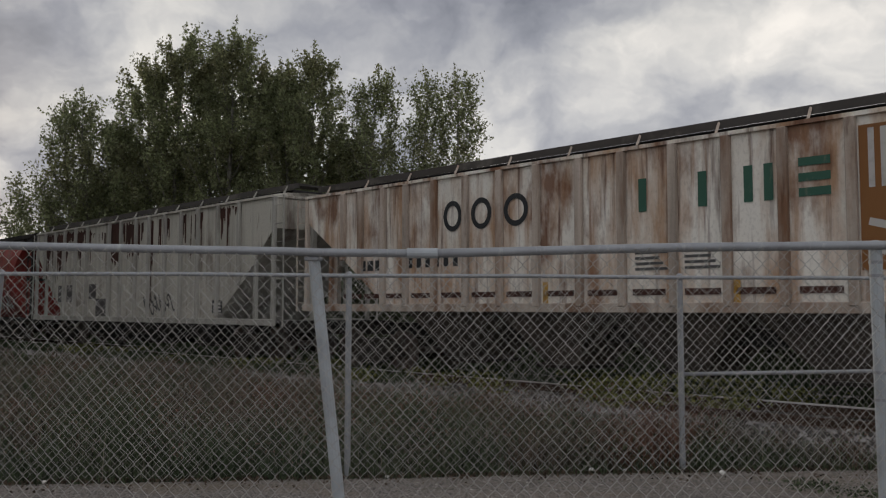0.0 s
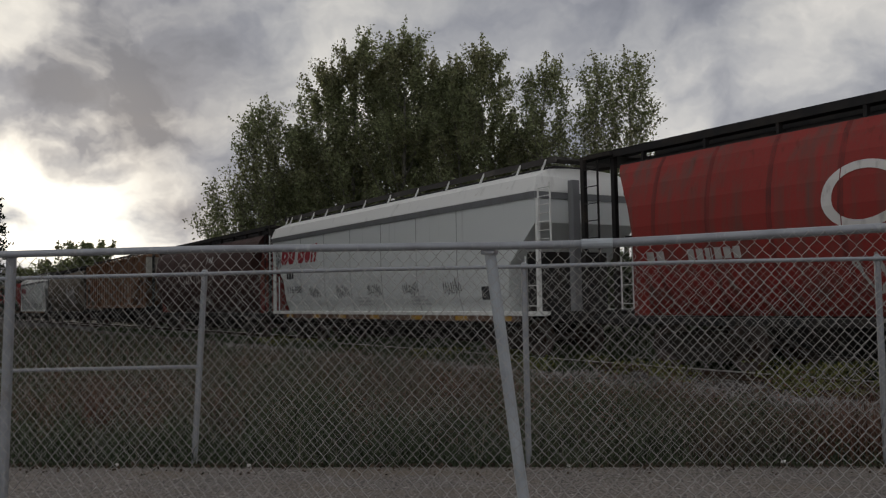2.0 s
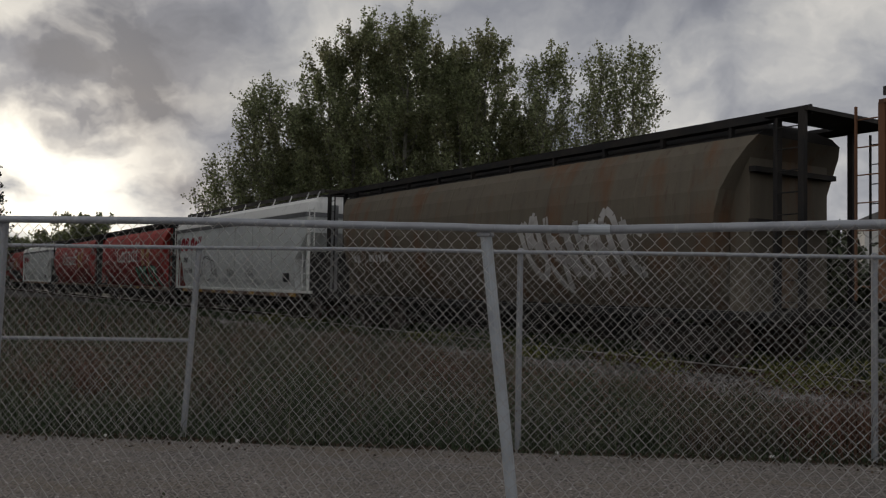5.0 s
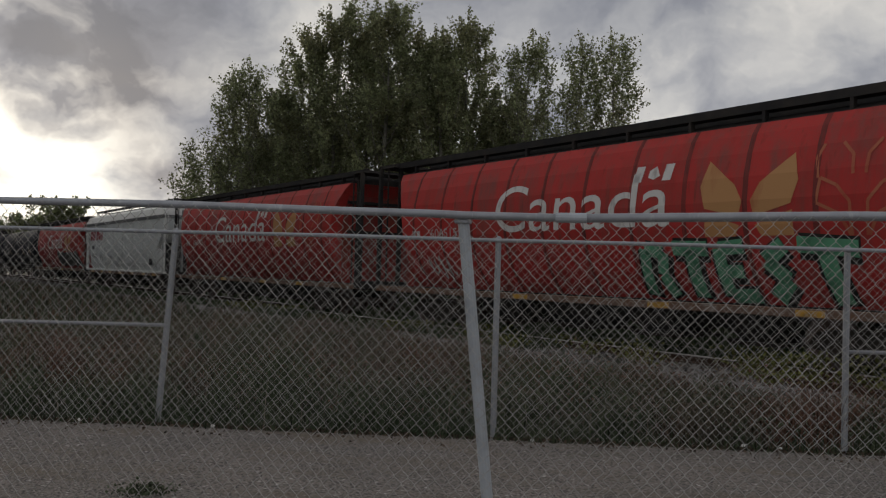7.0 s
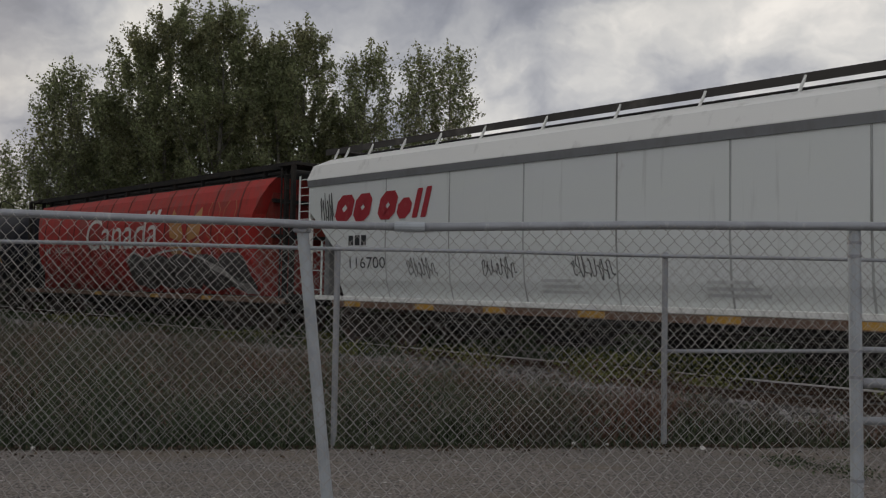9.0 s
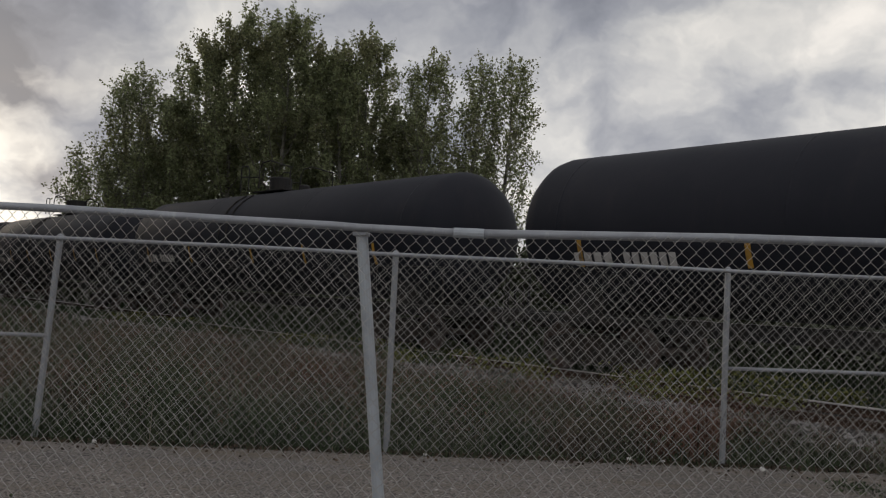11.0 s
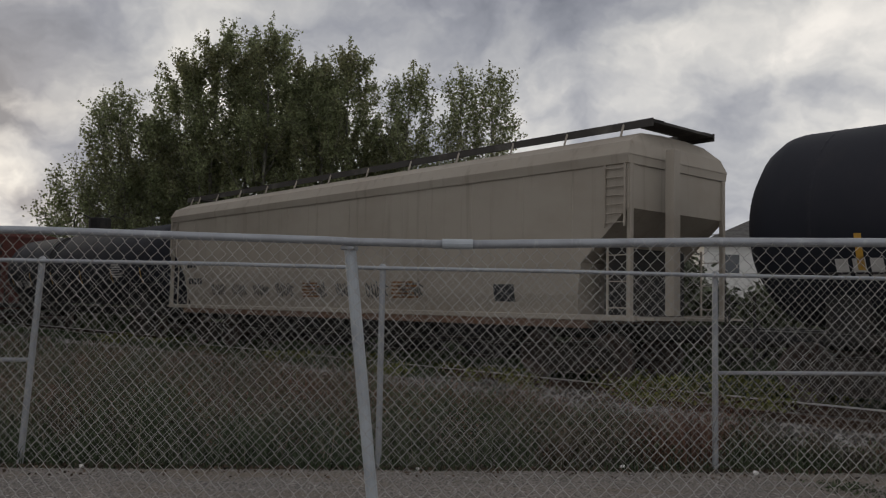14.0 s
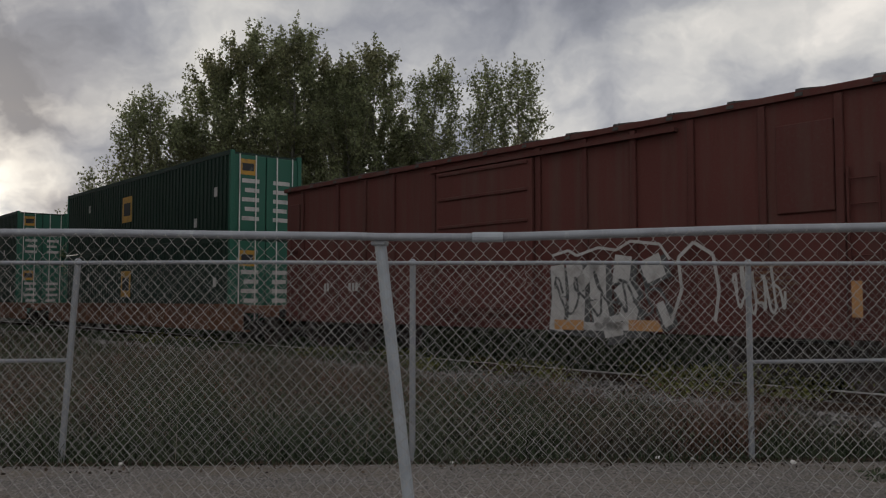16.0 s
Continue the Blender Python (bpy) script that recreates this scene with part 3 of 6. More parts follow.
def build_ground():
    # one sheet to the horizon, finer near the camera
    xs = [-2500, -600, -200, -90] + [-60 + 2.0 * i for i in range(56)] + [70, 200, 600, 2500]
    ys = [-2500, -400, -60, -15, 0, 5] + [7 + 1.5 * i for i in range(44)] + [90, 140, 300, 900, 3000]
    vs = [(x, y, -0.05 + (0.03 * noise.noise((x * 0.3, y * 0.3, 0)) if 8 < y < 75 and abs(x) < 60 else 0)) for y in ys for x in xs]
    w = len(xs)
    fs = [(j * w + i, j * w + i + 1, (j + 1) * w + i + 1, (j + 1) * w + i) for j in range(len(ys) - 1) for i in range(w - 1)]
    tagged(from_arrays("ground", vs, fs, M["soil"]), "dry weedy soil beside a railway", "ground", kind="structure")
    # asphalt with a crumbling edge under the far fence
    edge = []
    x = -50.0
    rng = random.Random(5)
    while x < 50:
        edge.append((x, fence_y(x) - 0.10 + 0.05 * noise.noise((x * 1.7, 0, 3)) + 0.10 * noise.noise((x * 0.4, 2, 3)) + rng.uniform(-0.015, 0.015)))
        x += 0.11 if -9 < x < 7 else 1.0
    vs, fs = [], []
    for x, y in edge:
        vs += [(x, -40, 0.0), (x, y - 0.25, 0.0), (x, y, -0.012), (x, y + 0.02, -0.05)]
    for i in range(len(edge) - 1):
        a, b = 4 * i, 4 * i + 4
        fs += [(a + k, b + k, b + k + 1, a + k + 1) for k in range(3)]
    tagged(from_arrays("pavement", vs, fs, M["asphalt"]), "worn grey asphalt with a crumbling edge", "pavement", kind="structure")
    # ballast bed
    vs, fs = [], []
    prof = [(9.6, -0.06), (10.6, -0.035), (11.9, -0.01), (15.4, -0.01), (16.8, -0.03), (17.8, -0.07)]
    ss = [-400, -200] + [-100 + 2.5 * i for i in range(60)] + [120, 300]
    for s in ss:
        for q, z in prof:
            vs.append(on_track(s, q + 0.35 * noise.noise((s * 0.5, q, 0)), z))
    m = len(prof)
    fs = [(i * m + j, i * m + j + 1, (i + 1) * m + j + 1, (i + 1) * m + j) for i in range(len(ss) - 1) for j in range(m - 1)]
    tagged(from_arrays("ballast", vs, fs, M["ballast"]), "grey crushed-stone ballast under the railway track", "ballast", kind="structure")
    # loose stones where the bed can be seen
    rng = np.random.default_rng(3)
    n = 12000
    s, q = np.where(rng.random(n) < 0.4, rng.uniform(-19, -6, n), rng.uniform(-34, 9, n)), 9.9 + 2.9 * rng.random(n) ** 1.2
    r = rng.uniform(0.02, 0.055, n)
    base = np.stack([ALONG.x * s + ACROSS.x * q, ALONG.y * s + ACROSS.y * q, -0.03 + 0.012 * rng.random(n)], 1)
    dirs = np.array([(1, 0, 0), (0, 1, 0), (-1, 0, 0), (0, -1, 0), (0, 0, 1), (0, 0, -0.6)])
    v = base[:, None, :] + dirs[None] * (r[:, None, None] * rng.uniform(0.6, 1.25, (n, 6, 1)))
    f = np.array([(0, 1, 4), (1, 2, 4), (2, 3, 4), (3, 0, 4), (1, 0, 5), (2, 1, 5), (3, 2, 5), (0, 3, 5)])
    faces = (f[None] + 6 * np.arange(n)[:, None, None]).reshape(-1, 3)
    tagged(from_arrays("loose_stones", v.reshape(-1, 3), faces, M["stone"]), "loose grey ballast stones among weeds", "stones", kind="stuff")


def build_track():
    track = thing("railway_track", "single railway track with worn steel rails on dark sleepers", "railway track")
    for off in (-0.7525, 0.7525):
        bm = B()
        pro = [(-0.075, 0.0), (-0.075, 0.015), (-0.012, 0.035), (-0.012, 0.105), (-0.035, 0.115), (-0.035, 0.145), (0.035, 0.145), (0.035, 0.115), (0.012, 0.105), (0.012, 0.035), (0.075, 0.015), (0.075, 0.0)]
        a = [bm.verts.new(on_track(-400, TRACK_Q + off + y, RAIL_TOP - 0.145 + z)) for y, z in pro]
        b = [bm.verts.new(on_track(200, TRACK_Q + off + y, RAIL_TOP - 0.145 + z)) for y, z in pro]
        for k in range(len(pro)):
            j = (k + 1) % len(pro)
            bm.faces.new((a[k], a[j], b[j], b[k]))
        rail = part("rail", bm, M["rail_rust"], track, "rust-brown steel rail")
        bm = B()
        a = [bm.verts.new(on_track(-400, TRACK_Q + off + y, RAIL_TOP + z)) for y, z in ((-0.038, -0.016), (-0.036, 0.003), (0.036, 0.003), (0.038, -0.016))]
        b = [bm.verts.new(on_track(200, TRACK_Q + off + y, RAIL_TOP + z)) for y, z in ((-0.038, -0.016), (-0.036, 0.003), (0.036, 0.003), (0.038, -0.016))]
        for k in range(3):
            bm.faces.new((a[k], a[k + 1], b[k + 1], b[k]))
        part("running_surface", bm, M["rail"], rail, "bright worn top of the rail")
    bm = box(B(), -0.115, 0.115, -1.3, 1.3, -0.13, 0.004, 0.012)
    first = part("sleeper", bm, M["sleeper"], track)
    first.matrix_basis = Matrix.Translation(on_track(-60, TRACK_Q, 0)) @ pose(0, 0, 0, 0, 0, -41.6)
    for i in range(1, 130):
        o = new("sleeper", first.data)
        o.parent = track
        o.matrix_basis = Matrix.Translation(on_track(-60 + 0.54 * i, TRACK_Q, -0.004 * (i % 3))) @ pose(0, 0, 0, 0, 0, -41.6 + (i * 37 % 5 - 2) * 0.6)


# ---- fences ----
def chain_link(name, origin, way, length, z0, top, parent, w=0.0725, tall=0.0815, r=0.0018, wave=0.012, seed=0, label="", knuckle=True):
    """Woven wire: zigzag wires, hooked into one another, with cut ends along the top. top(x): height of the upper edge."""
    half, step = w / 2, tall / 2
    cols, ax = int(length / half), np.array(way)
    nrm = np.array((-way[1], way[0], 0.0))
    rng = np.random.default_rng(seed)
    p0, p1 = [], []
    for i in range(cols):
        x_mid = i * half
        n = int((top(x_mid) - z0) / step)
        j = np.arange(n + 1)
        flip = (j + i) % 2
        x = (i + flip) * half
        z = top(x_mid) - (n - j) * step
        bulge = wave * (np.sin(x * 2.1 + 0.4 * z) + 0.6 * np.sin(x * 0.83 + z * 2.4 + 1.0)) + 0.0022 * (2 * flip - 1) * (1 if i % 2 else -1)
        pts = np.array(origin)[None] + ax[None] * x[:, None] + nrm[None] * bulge[:, None]
        pts[:, 2] = z + 0.004 * np.sin(x * 3.0)
        if knuckle:
            d0 = pts[1:] - pts[:-1]
            side = ax[None] * (d0 @ ax)[:, None]
            m1, m2 = pts[:-1] + 0.17 * d0 - 0.085 * side, pts[:-1] + 0.83 * d0 + 0.085 * side
            p0 += [pts[:-1], m1, m2]
            p1 += [m1, m2, pts[1:]]
        else:
            p0.append(pts[:-1])
            p1.append(pts[1:])
    a, b = np.concatenate(p0), np.concatenate(p1)
    n = len(a)
    dvec = (b - a) / np.linalg.norm(b - a, axis=1)[:, None]
    u = np.cross(dvec, nrm)
    u /= np.linalg.norm(u, axis=1)[:, None]
    v = np.cross(dvec, u)
    ring = [r * (math.cos(t) * u + math.sin(t) * v) for t in (math.pi / 2, math.pi * 7 / 6, math.pi * 11 / 6)]
    ext = 0.15 * r
    verts = np.stack([a - dvec * ext + ring[0], a - dvec * ext + ring[1], a - dvec * ext + ring[2], b + dvec * ext + ring[0], b + dvec * ext + ring[1], b + dvec * ext + ring[2]], 1).reshape(-1, 3)
    f = np.array([(0, 1, 4, 3), (1, 2, 5, 4), (2, 0, 3, 5)])
    faces = (f[None] + 6 * np.arange(n)[:, None, None]).reshape(-1, 4)
    ob = from_arrays(name, verts, faces, M["wire"], parent, label)
    return tagged(ob, kind="stuff")


def cap_post(bm, foot, head, r):
    tube(bm, [foot, head], r, 12)
    h = Vector(head)
    tube(bm, [h, h + Vector((0, 0, 0.018)), h + Vector((0, 0, 0.035))], [r * 1.12, r * 1.1, r * 0.5], 12)


def near_y(x):
    return 4.42 + 0.06 * (x + 0.87)


def build_near_fence():
    f = thing("chain_link_fence", "grey chain-link fence with a sagging pipe rail and a leaning post", "fence")
    pts = [(-9.6, 1.93), (-6.7, 1.90), (-3.755, 1.862), (-2.5, 1.853), (-1.61, 1.834), (-1.01, 1.824), (-0.85, 1.818), (-0.27, 1.812), (0.46, 1.830), (1.05, 1.845), (1.63, 1.851), (2.06, 1.857), (5.1, 1.86), (8.2, 1.86)]
    tube_pts = [(x, near_y(x), z) for x, z in pts]
    part("top_rail", tube(B(), tube_pts[:8], 0.0215, 12), M["galv"], f, smooth=True)
    part("top_rail", tube(B(), [tube_pts[7]] + tube_pts[8:], 0.0235, 12), M["galv"], f, smooth=True)
    bm = B()
    tube(bm, [(-0.36, near_y(-0.36), 1.8135), (-0.20, near_y(-0.20), 1.8135)], 0.0265, 12)
    part("rail_sleeve", bm, M["galv_paint"], f)
    # posts: foot x, head x, head z
    for fx, hx, hz, mat, r in ((-9.6, -9.6, 1.90, "galv", 0.030), (-6.75, -6.7, 1.87, "galv", 0.030), (-3.885, -3.82, 1.84, "galv", 0.031), (-0.645, -0.856, 1.785, "galv_paint", 0.0315), (2.098, 2.078, 1.85, "galv_paint", 0.033), (5.1, 5.1, 1.84, "galv", 0.030), (8.2, 8.2, 1.84, "galv", 0.030)):
        bm = B()
        cap_post(bm, (fx, near_y(fx) + 0.05, -0.05), (hx, near_y(hx) + 0.045, hz), r)
        post = part("post", bm, M[mat], f, "leaning grey steel post" if hz == 1.785 else "", smooth=False)
        if fx > 2 and fx < 3:
            for z in (1.77, 1.70, 1.20, 1.06, 0.52):
                bm = B()
                x = hx + (fx - hx) * (1.85 - z) / 1.85
                tube(bm, [(x, near_y(x) + 0.045, z - 0.008), (x, near_y(x) + 0.045, z + 0.008)], 0.036, 12)
                part("clamp", bm, M["galv"], post)
        if hz == 1.785:
            bm = box(B(), hx - 0.042, hx + 0.036, near_y(hx) + 0.0, near_y(hx) + 0.09, 1.775, 1.797, 0.004)
            part("post_cap", bm, M["galv"], post)

    def top(x):
        wx = x - 9.6
        z = np.interp(wx, [p[0] for p in pts], [p[1] for p in pts])
        return float(z + (0.022 * math.exp(-((wx - 0.1) / 0.55) ** 2) - 0.012 + 0.010 * math.sin(wx * 2.3)))

    chain_link("wire_mesh", (-9.6, near_y(-9.6) - 0.026, 0), (0.9982, 0.0599, 0), 17.8, 0.03, top, f, seed=2, label="galvanised diamond wire mesh")
    # pipe gate beyond the upright post
    g = thing("pipe_gate", "low grey pipe gate hung on a fence post", "gate")
    for z, r in ((1.205, 0.016), (1.03, 0.026), (0.83, 0.022)):
        part("gate_rail", tube(B(), [(2.10, near_y(2.1) + 0.06, z), (2.16, near_y(2.16) + 0.06, z), (4.9, near_y(4.9) + 0.06, z - 0.02)], r, 10), M["galv"], g, smooth=True)
    part("gate_stile", tube(B(), [(4.9, near_y(4.9) + 0.06, 0.04), (4.9, near_y(4.9) + 0.06, 1.24)], 0.026, 10), M["galv"], g)


def build_far_fence():
    f = thing("chain_link_fence", "weathered chain-link fence along the edge of the asphalt", "fence")
    way = Vector((1, FENCE_SLOPE, 0)).normalized()
    xs = [-16.8, -13.7, -10.6, -7.5, -4.405, -1.335, 1.815, 4.95, 8.1, 11.2]
    rail = [(x, fence_y(x), 1.835 + 0.006 * math.sin(x * 2.0)) for x in (-16.8, -10, -7, -4.4, -2.8, -1.34, 0.3, 1.81, 3.3, 5, 8, 11.2)]
    part("top_rail", tube(B(), rail, 0.0195, 10), M["galv"], f, smooth=True)
    for i, x in enumerate(xs):
        bm = B()
        lean = -0.125 if i == 4 else 0.0
        cap_post(bm, (x + lean, fence_y(x) + 0.045, -0.06), (x, fence_y(x) + 0.045, 1.84), 0.029)
        part("post", bm, M["galv"], f)
    for a, b in ((-7.5, -4.45), (1.83, 4.95)):
        bm = B()
        tube(bm, [(a, fence_y(a) + 0.045, 0.90), (b, fence_y(b) + 0.045, 0.93)], 0.019, 10)
        part("brace_rail", bm, M["galv"], f, smooth=True)
    chain_link("wire_mesh", (-16.8, fence_y(-16.8) - 0.025, 0), tuple(way), 28.4, -0.01, lambda x: 1.845 + 0.008 * math.sin(x), f, r=0.0017, wave=0.016, seed=7, knuckle=False, label="galvanised diamond wire mesh")


# ---- railway cars ----
CARS = []


def enlist(root, front, rear, z=0.0):
    CARS.append((root, (front + rear) / 2, z))
    return root, (front - rear) / 2


def truck(root, x):
    """A two-axle truck with its side frames, bolster and wheels."""
    bm = B()
    for sy in (-1, 1):
        y = sy * 1.0
        poly = [(-1.15, 0.36), (-0.95, 0.62), (-0.5, 0.70), (0.5, 0.70), (0.95, 0.62), (1.15, 0.36), (0.8, 0.34), (0.45, 0.18), (-0.45, 0.18), (-0.8, 0.34)]
        a = [bm.verts.new((x + px, y - 0.07, pz)) for px, pz in poly]
        b = [bm.verts.new((x + px, y + 0.07, pz)) for px, pz in poly]
        bm.faces.new(a)
        bm.faces.new(list(reversed(b)))
        for k in range(len(poly)):
            j = (k + 1) % len(poly)
            bm.faces.new((a[k], b[k], b[j], a[j]))
    box(bm, x - 0.22, x + 0.22, -0.95, 0.95, 0.42, 0.72)
    t = part("truck_frame", bm, M["truck"], root)
    for ax in (-0.89, 0.89):
        for sy in (-1, 1):
            bm = B()
            y = sy * 0.75
            prof = [(0.0, y - 0.06 * sy), (0.12, y - 0.06 * sy), (0.30, y - 0.015), (0.40, y - 0.05), (0.457, y - 0.05), (0.457, y + 0.04), (0.43, y + 0.07), (0.30, y + 0.03), (0.12, y + 0.07), (0.0, y + 0.07)]
            n = 18
            rings = [[bm.verts.new((x + ax + r * math.cos(2 * math.pi * k / n), yy, 0.457 + r * math.sin(2 * math.pi * k / n))) for k in range(n)] for r, yy in prof[1:-1]]
            for p, q in zip(rings, rings[1:]):
                for k in range(n):
                    bm.faces.new((p[k], p[(k + 1) % n], q[(k + 1) % n], q[k]))
            bm.faces.new(rings[0])
            bm.faces.new(list(reversed(rings[-1])))
            part("wheel", bm, M["wheel"], t)
        bm = tube(B(), [(x + ax, -0.98, 0.457), (x + ax, 0.98, 0.457)], 0.08, 10)
        part("axle", bm, M["wheel"], t)


def underframe(root, H, end, mat):
    bm = B()
    box(bm, -H - end, H + end, -0.24, 0.24, 0.78, 1.06)
    part("centre_sill", bm, mat, root)
    for sx in (-1, 1):
        bm = B()
        x = sx * (H + end)
        box(bm, x - 0.14, x + 0.14, -1.42, 1.42, 0.86, 1.08, 0.01)
        part("end_sill", bm, mat, root)
        bm = B()
        box(bm, min(x, x + sx * 0.42), max(x, x + sx * 0.42), -0.11, 0.11, 0.74, 0.98, 0.02)
        part("coupler", bm, M["truck"], root)
        bm = tube(B(), [(x + sx * 0.1, 0.35, 0.9), (x + sx * 0.3, 0.36, 0.55), (x + sx * 0.42, 0.3, 0.5)], 0.03, 6)
        part("air_hose", bm, M["black_steel"], root)
        truck(root, sx * (H - 1.75))


def ladder(root, x, y, z0, z1, mat, width=0.42, rungs=7, r=0.016):
    bm = B()
    for dx in (0, width):
        box(bm, x + dx - r, x + dx + r, y - r, y + r, z0, z1)
    for i in range(rungs):
        z = z0 + (z1 - z0) * (i + 0.5) / rungs
        tube(bm, [(x, y, z), (x + width, y, z)], 0.011, 6)
    return part("ladder", bm, mat, root)


def outlets(root, H, n, z_top, mat):
    span = 2 * (H - 3.0)
    for i in range(n):
        x = -span / 2 + span * (i + 0.5) / n
        w = span / n / 2 * 0.96
        bm = B()
        rings = [[bm.verts.new((x + sx * l, sy * ww, z)) for sx, sy in ((-1, -1), (1, -1), (1, 1), (-1, 1))] for z, l, ww in ((0.34, 0.38, 0.55), (0.42, 0.40, 0.6), (z_top + 0.05, w, 1.25))]
        for a, b in zip(rings, rings[1:]):
            for k in range(4):
                bm.faces.new((a[k], a[(k + 1) % 4], b[(k + 1) % 4], b[k]))
        bm.faces.new(list(reversed(rings[0])))
        o = part("discharge_hopper", bm, mat, root)
        bm = B()
        box(bm, x - 0.5, x + 0.5, -0.7, 0.7, 0.28, 0.34)
        tube(bm, [(x - 0.3, -0.95, 0.36), (x - 0.3, 0.95, 0.36)], 0.03, 6)
        part("outlet_gate", bm, M["truck"], o)


def running_board(root, H, z, y, mat, posts, post_mat, base_z, lean=0.0, over=0.3):
    """Roof walkway on brackets; the hatch coaming below is coloured black for its shadow."""
    for sy in (-1, 1):
        y0, y1 = sorted((sy * y, sy * (y - 0.34)))
        board = part("running_board", box(B(), -H - over, H + over, y0, y1, z, z + 0.045), mat, root, "dark steel grating walkway")
        part("edge_angle", box(B(), -H - over, H + over, sy * y - 0.012, sy * y + 0.012, z - 0.08, z + 0.06), mat, board)
    for sx in (-1, 1):
        x0, x1 = sorted((sx * (H + over - 0.5), sx * (H + over)))
        part("end_board", box(B(), x0, x1, -y, y, z - 0.01, z + 0.035), mat, root)
    for px in posts:
        for sy in (-1, 1):
            bm = B()
            tube(bm, [(px - lean, sy * (y + 0.16), base_z), (px, sy * (y + 0.005), z + 0.02)], 0.026, 4)
            part("bracket", bm, post_mat, root)


def ribbed_hopper(front, rear, label, mats, z0, eave, ribs, outlets_n=3, rib_w=0.14):
    root = thing("covered_hopper_car", label, "railway hopper car", "cars of the freight train")
    root, H = enlist(root, front, rear)
    body, rib, roof = mats
    low = 3.4
    lv = [(z0, H - 2.9, 1.50), (z0 + 1.1, H - 1.35, 1.50), (low, H - 0.02, 1.50), (eave - 0.02, H - 0.02, 1.50)]
    part("body", loft(B(), lv), body, root)
    part("roof", loft(B(), [(eave - 0.02, H + 0.03, 1.56), (eave + 0.04, H + 0.03, 1.56), (eave + 0.13, H - 0.05, 1.1), (eave + 0.17, H - 0.05, 0.5)]), roof, root)
    # coaming in black, for the shadow under the walkway
    bm = B()
    box(bm, -H + 0.5, H - 0.5, -0.62, 0.62, eave + 0.1, eave + 0.30, 0.02)
    part("hatch_coaming", bm, M["black_steel"], root)
    for x in ribs:
        zc = z0 if abs(x) < H - 2.9 else z0 + (abs(x) - (H - 2.9)) * 0.72
        for sy in (-1, 1):
            bm = B()
            y0, y1 = sorted((sy * 1.50, sy * 1.60))
            box(bm, x - rib_w / 2, x + rib_w / 2, y0, y1, zc, eave - 0.02, 0.012)
            part("side_post", bm, rib, root)
    for sy in (-1, 1):
        y0, y1 = sorted((sy * 1.48, sy * 1.57))
        part("side_sill", box(B(), -H - 0.1, H + 0.1, y0, y1, z0 - 0.10, z0 + 0.06, 0.01), rib, root)
        for sx in (-1, 1):
            part("corner_post", box(B(), sx * H - 0.05, sx * H + 0.05, sy * 1.5 - 0.05, sy * 1.5 + 0.05, z0 - 0.1, eave, 0.008), rib, root)
            part("end_post", box(B(), sx * (H - 0.9) - 0.05, sx * (H - 0.9) + 0.05, sy * 1.45 - 0.05, sy * 1.45 + 0.05, z0 - 0.1, 2.65, 0.008), rib, root)
            ladder(root, sx * H + (0.0 if sx > 0 else -0.42), sy * 1.5, z0 - 0.1, eave, rib)
    for sx in (-1, 1):
        part("end_platform", box(B(), min(sx * (H - 2.6), sx * (H + 0.3)), max(sx * (H - 2.6), sx * (H + 0.3)), -1.45, 1.45, z0 - 0.06, z0 - 0.01), M["black_steel"], root)
        part("brake_post", box(B(), sx * (H + 0.2) - 0.06, sx * (H + 0.2) + 0.06, -0.5, -0.38, z0, eave - 0.3), rib, root)
    running_board(root, H, eave + 0.30, 0.98, M["roof_dark"], [-H + 0.2 + (2 * H - 0.4) * i / 11 for i in range(12)], rib, eave + 0.05)
    outlets(root, H, outlets_n, z0, M["black_steel"] if outlets_n != 4 else M["chute_brown"])
    underframe(root, H, 0.35, M["black_steel"])
    return root, H, lv


